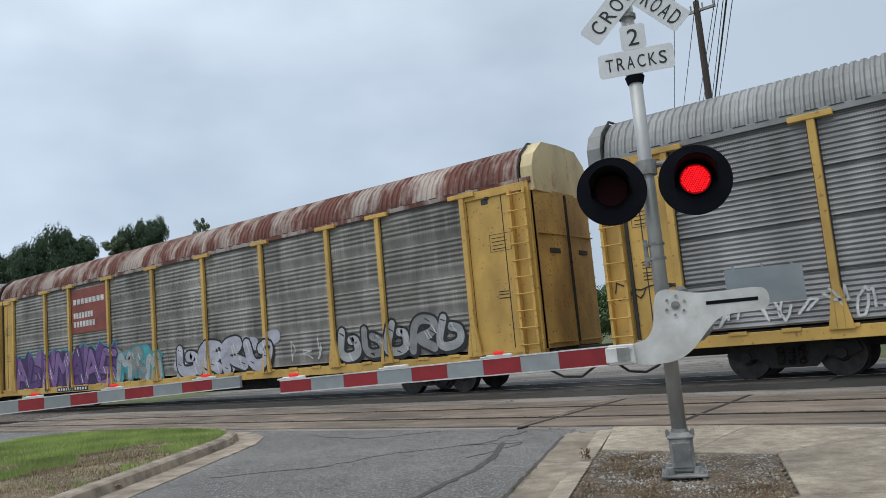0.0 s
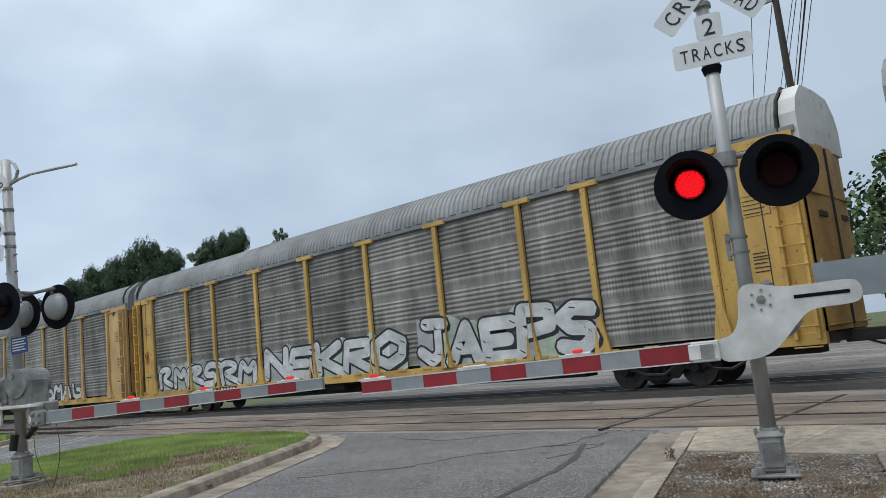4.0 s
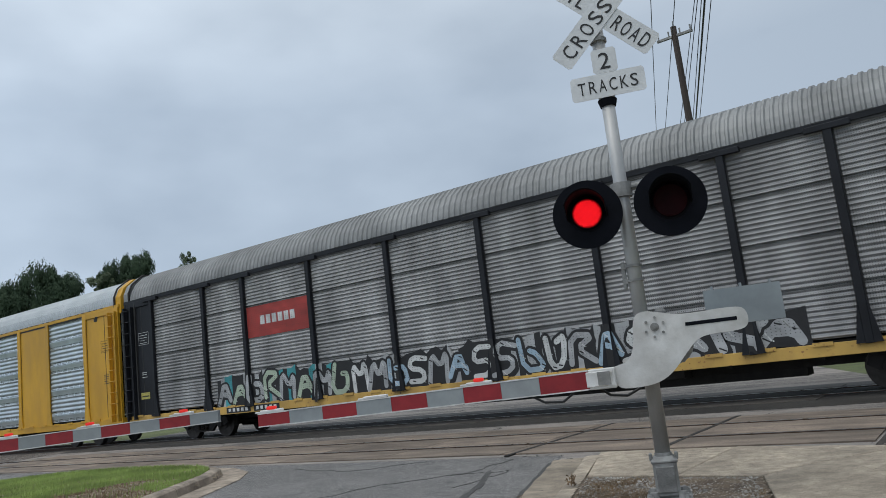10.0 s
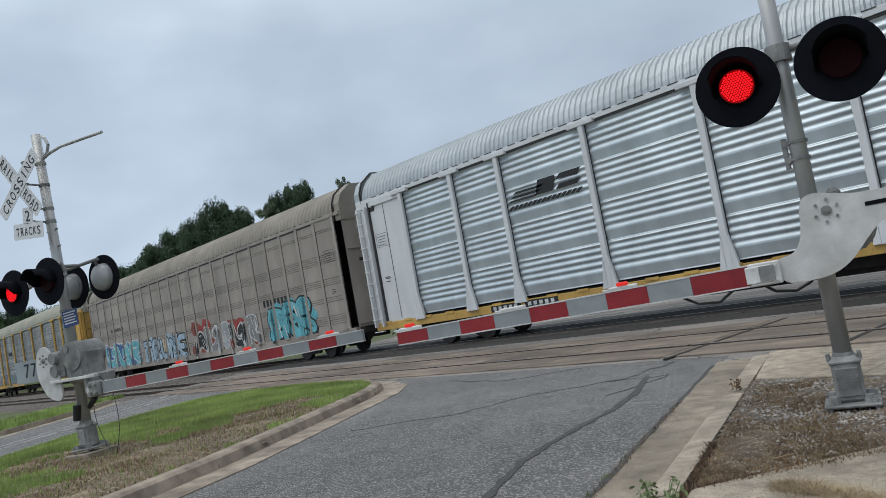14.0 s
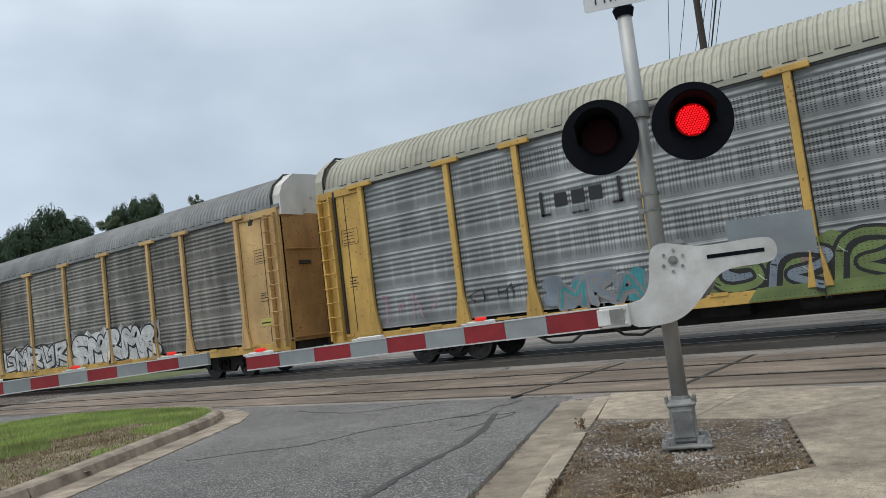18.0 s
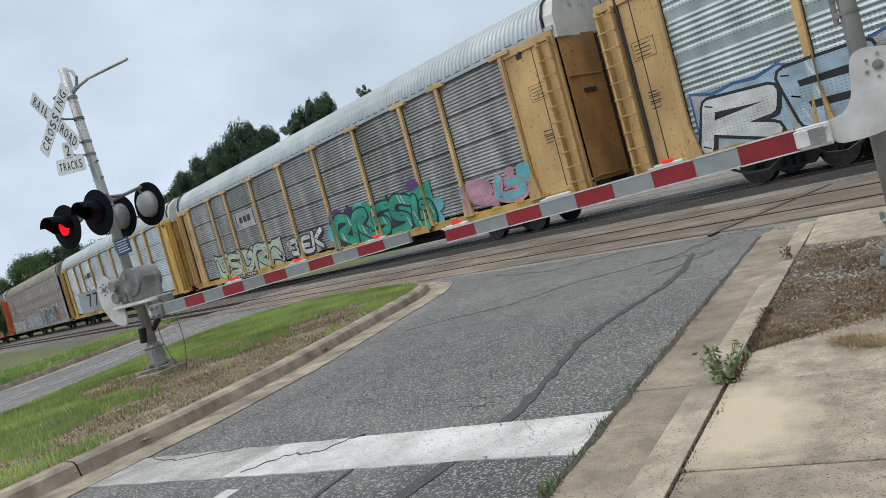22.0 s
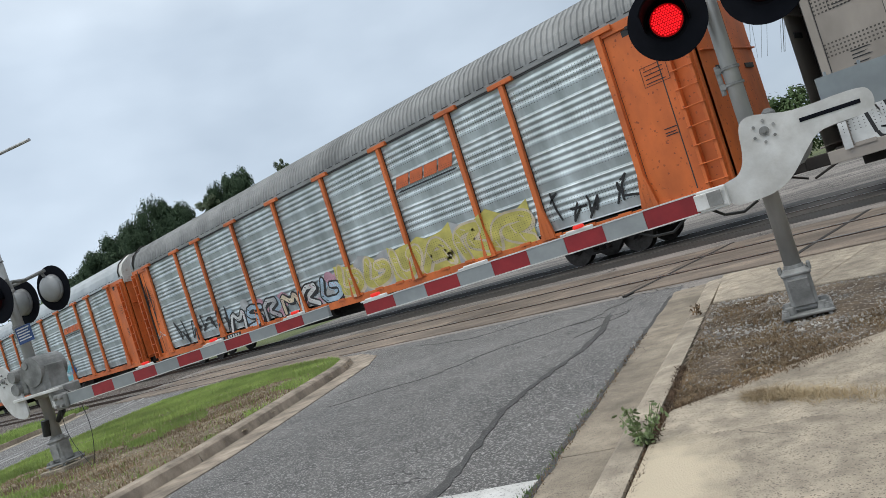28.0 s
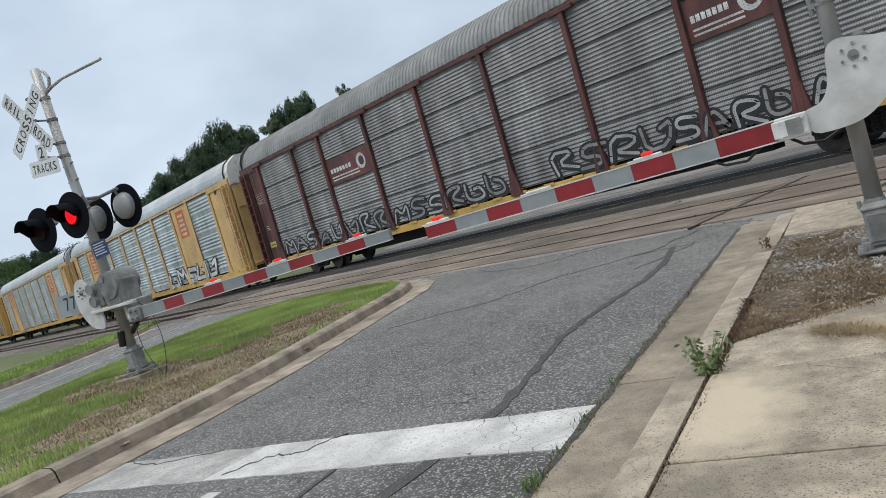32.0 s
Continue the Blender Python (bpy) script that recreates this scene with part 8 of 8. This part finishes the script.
piece(12, (16.2, 26.2), (0.95, 2.25), 5, ("white", "pale_blue"), "black", "large pale blue and white letters with black outlines", 38, text="REAIM", mass=("pale_blue", "silver"), rim="blue")
piece(12, (6.7, 15.6), (0.95, 2.0), 6, ("brown", "cream"), "brown", "brown and white angular piece", 39, shine="white", mass=("brown", "brown", "blue", "cream"), rim="white")
scrawl(12, (2.5, 5.8), (1.1, 2.0), 4, "black", "black outlined bubble letters", 40, 0.05)
piece(12, (1.8, 2.7), (1.15, 1.95), 1, "black", "black", "dense black scribble", 41, thick=0.5, shine="silver", cloud="black")
field(12, (6.9, 9.4), (3.45, 3.95), None, "red slanted emblem bars", letter_bars(4, 0.3, 0.95, "orange", 0.0, 0.95, 0.1) + [(0, 0.95, 0.05, 0.14, "black")], "emblem", 1)
piece(13, (17.2, 24.8), (0.9, 2.1), 5, "mint", "black", "mint white letters with black outline", 42, thick=0.22, shine="white", mass=("mint",), rim="black")
piece(13, (13.6, 16.5), (1.1, 1.95), 3, "white", "black", "white letters with black outline", 43, text="3EK", cloud=("teal", "silver"))
piece(13, (6.2, 12.6), (0.85, 2.35), 5, "green", "black", "green wildstyle piece on pink and cyan clouds", 44, cloud=("purple", "pink", "cyan"), shine="white", thick=0.2, mass=("green", "green", "plum"))
piece(13, (2.0, 4.8), (1.1, 2.0), 2, ("pink", "cyan"), "pink", "pink and cyan cloud of paint", 45, cloud=("pink", "cyan"), shine=None)
field(13, (18.9, 21.2), (3.0, 3.8), "silver", "pale patch with black bracketed emblem bars", [(0.05, 0.09, 0.1, 0.95, "black"), (0.91, 0.95, 0.1, 0.95, "black")] + letter_bars(3, 0.35, 0.7, "black", 0.22, 0.8), "emblem")
field(14, (18.7, 21.45), (3.35, 4.05), None, "black emblem bars", [(0.0, 0.42, 0.40, 0.47, "black"), (0.05, 0.45, 0.52, 0.60, "black"), (0.10, 0.5, 0.66, 0.74, "black"), (0.42, 0.66, 0.42, 0.92, "black"), (0.70, 0.98, 0.42, 0.58, "black"), (0.72, 1.0, 0.74, 0.92, "black")], "emblem", 1)
piece(15, (21.0, 27.8), (0.95, 2.15), 5, "white", "black", "white block letters with black outline", 46, text="INSIN", marks=CN_MARKS, mass=("silver", "silver", "white"), soft=0, thick=0.26)
piece(15, (11.9, 19.8), (0.95, 2.4), 4, "lavender", "black", "large lavender block letters", 47, thick=0.30, soft=0, marks=CN_MARKS, shine="white", mass=("lavender",), rim="black")
piece(15, (3.5, 11.2), (0.95, 2.5), 5, ("cyan", "rust", "cyan"), "black", "cyan and red piece", 48, mass=("cyan", "rust", "pale_blue"), rim="white", marks=CN_MARKS)
field(15, (23.2, 25.0), (3.0, 3.2), None, "plain dark number bars", letter_bars(3, 0.0, 1.0, "black", 0, 0.6, 0.4), "lettering")
piece(16, (5.0, 13.4), (0.95, 2.1), 6, "yellow", "cream", "faded yellow sprayed piece", 49, mass=("yellow", "yellow", "silver"), shine="cream", thick=0.2)
piece(16, (13.2, 20.8), (0.92, 1.9), 6, ("white", "pale_blue", "silver", "cream"), "black", "white and pale letters with black outline", 50, shine="pink", thick=0.15, cloud=("silver", "pink", "pale_blue"))
scrawl(16, (20.9, 25.8), (1.1, 2.15), 8, "black", "thick black tags", 51, 0.09)
scrawl(16, (1.9, 4.4), (1.15, 2.0), 5, "black", "dense black tag", 52, 0.06)
scrawl(16, (26.9, 27.9), (2.4, 4.2), 3, "black", "black vertical tag on the orange end", 53, 0.05, (), 0.01)
scrawl(16, (26.7, 27.8), (1.6, 2.0), 2, "white", "small white tag on the orange end", 54, 0.03, (), 0.01)
field(16, (6.85, 9.4), (3.45, 3.95), None, "orange slanted emblem bars", letter_bars(4, 0.3, 0.95, "orange", 0.0, 0.95, 0.1) + [(0, 0.95, 0.05, 0.14, "black")], "emblem", 1)
piece(17, (11.9, 18.5), (0.95, 2.15), 6, "mint", "black", "mint letters with black outline on blue cloud", 55, cloud=("cyan", "pale_blue"), mass=("plum", "mint", "green"), text="ATOMIC")
piece(17, (9.6, 11.8), (1.0, 2.0), 1, "cyan", "pale_blue", "bright blue cloud of paint", 56, cloud=("cyan", "blue"), shine=None)
piece(17, (18.4, 20.4), (1.0, 1.95), 1, "pale_blue", "cyan", "bright blue cloud of paint", 58, cloud=("cyan", "cyan", "lavender"), shine=None)
field(17, (6.85, 9.4), (3.45, 3.95), None, "orange slanted emblem bars", letter_bars(4, 0.3, 0.95, "orange", 0.0, 0.95, 0.1) + [(0, 0.95, 0.05, 0.14, "black")], "emblem", 1)
scrawl(17, (23.7, 26.3), (1.1, 1.8), 6, "orange", "faint orange scribble", 57, 0.03)
for i, (a, c) in enumerate(((18.6, 26.2), (12.9, 18.4), (7.5, 11.2), (4.7, 7.5), (1.9, 4.5))):
    piece(18, (a, c), (1.0, 1.80), max(4, int((c - a) / 0.9)), ("silver", "ash"), "black", "faded silver letters with dark outline", 60 + i, shine=None, thick=0.10)
field(18, (18.7, 21.45), (3.05, 3.95), MAROON, "maroon emblem panel with white bars and ring", letter_bars(7, 0.45, 0.62, "white", 0.06, 0.56) + [(0.06, 0.7, 0.25, 0.30, "white"), (0.06, 0.7, 0.13, 0.18, "white")])
field(18, (4.75, 6.55), (3.05, 3.95), MAROON, "maroon emblem panel with white bars and ring", letter_bars(7, 0.45, 0.62, "white", 0.06, 0.56) + [(0.06, 0.7, 0.25, 0.30, "white"), (0.06, 0.7, 0.13, 0.18, "white")])
for off in (18.95 + 0.35, 4.75 + 0.35):
    p = Paint()
    x = LENGTH / 2 - off
    p.disc(x, 3.52, 0.27, "white", 2, n=24)
    p.disc(x + 0.03, 3.52, 0.16, MAROON, 3, n=20)
    p.put("emblem_ring", CARS[18], "white ring emblem", (), 0.010)
for k in (19, 20):
    for off in (6.18, 22.85):
        field(k, (off - 0.55, off + 0.55), (3.35, 4.75), "orange", "red upright emblem with plain white bars", [(0.2, 0.8, 0.08 + 0.17 * i, 0.17 + 0.17 * i, "cream") for i in range(5)], "emblem")
piece(19, (3.5, 10.2), (0.98, 1.95), 5, "white", "black", "black and white letters", 70, shine=None, thick=0.2)
scrawl(19, (10.8, 19.0), (1.0, 1.8), 10, "white", "long white scribbles", 71, 0.06)
scrawl(20, (5, 14), (1.1, 1.8), 8, "silver", "silver scribbles", 72, 0.06)
scrawl(3, (26.6, 27.9), (2.0, 2.8), 3, "red", "thin rust tags", 73, 0.03, (), 0.01)


def motions():
    """The train's run and the lights that turn on in alternation."""
    for k, car in CARS.items():
        rows = []
        for i in range(9):
            t = i * 4.0
            rows.append((t, pose(FIRST + SPEED * t - PITCH * (k - 1) - 0.72 + SHIFT[k] - LENGTH / 2, TRACKS_Y[1], 0.0)))
        walk(car, rows)
    for rotor, phase in ROTORS:
        rows, angle = [], 180 if phase == 0 else 0
        at = pose(0, -0.028, 0)
        rows.append((0.0, at @ pose(0, 0, 0, 0, 0, angle)))
        t = 0.35
        while t < 31.95:
            for j in range(4):
                rows.append((t - 0.045 + j * 0.0333, at @ pose(0, 0, 0, 0, 0, angle + 60 * j)))
            angle += 180
            t += 0.5953
        rows.append((32.0, at @ pose(0, 0, 0, 0, 0, angle)))
        walk(rotor, rows)


motions()
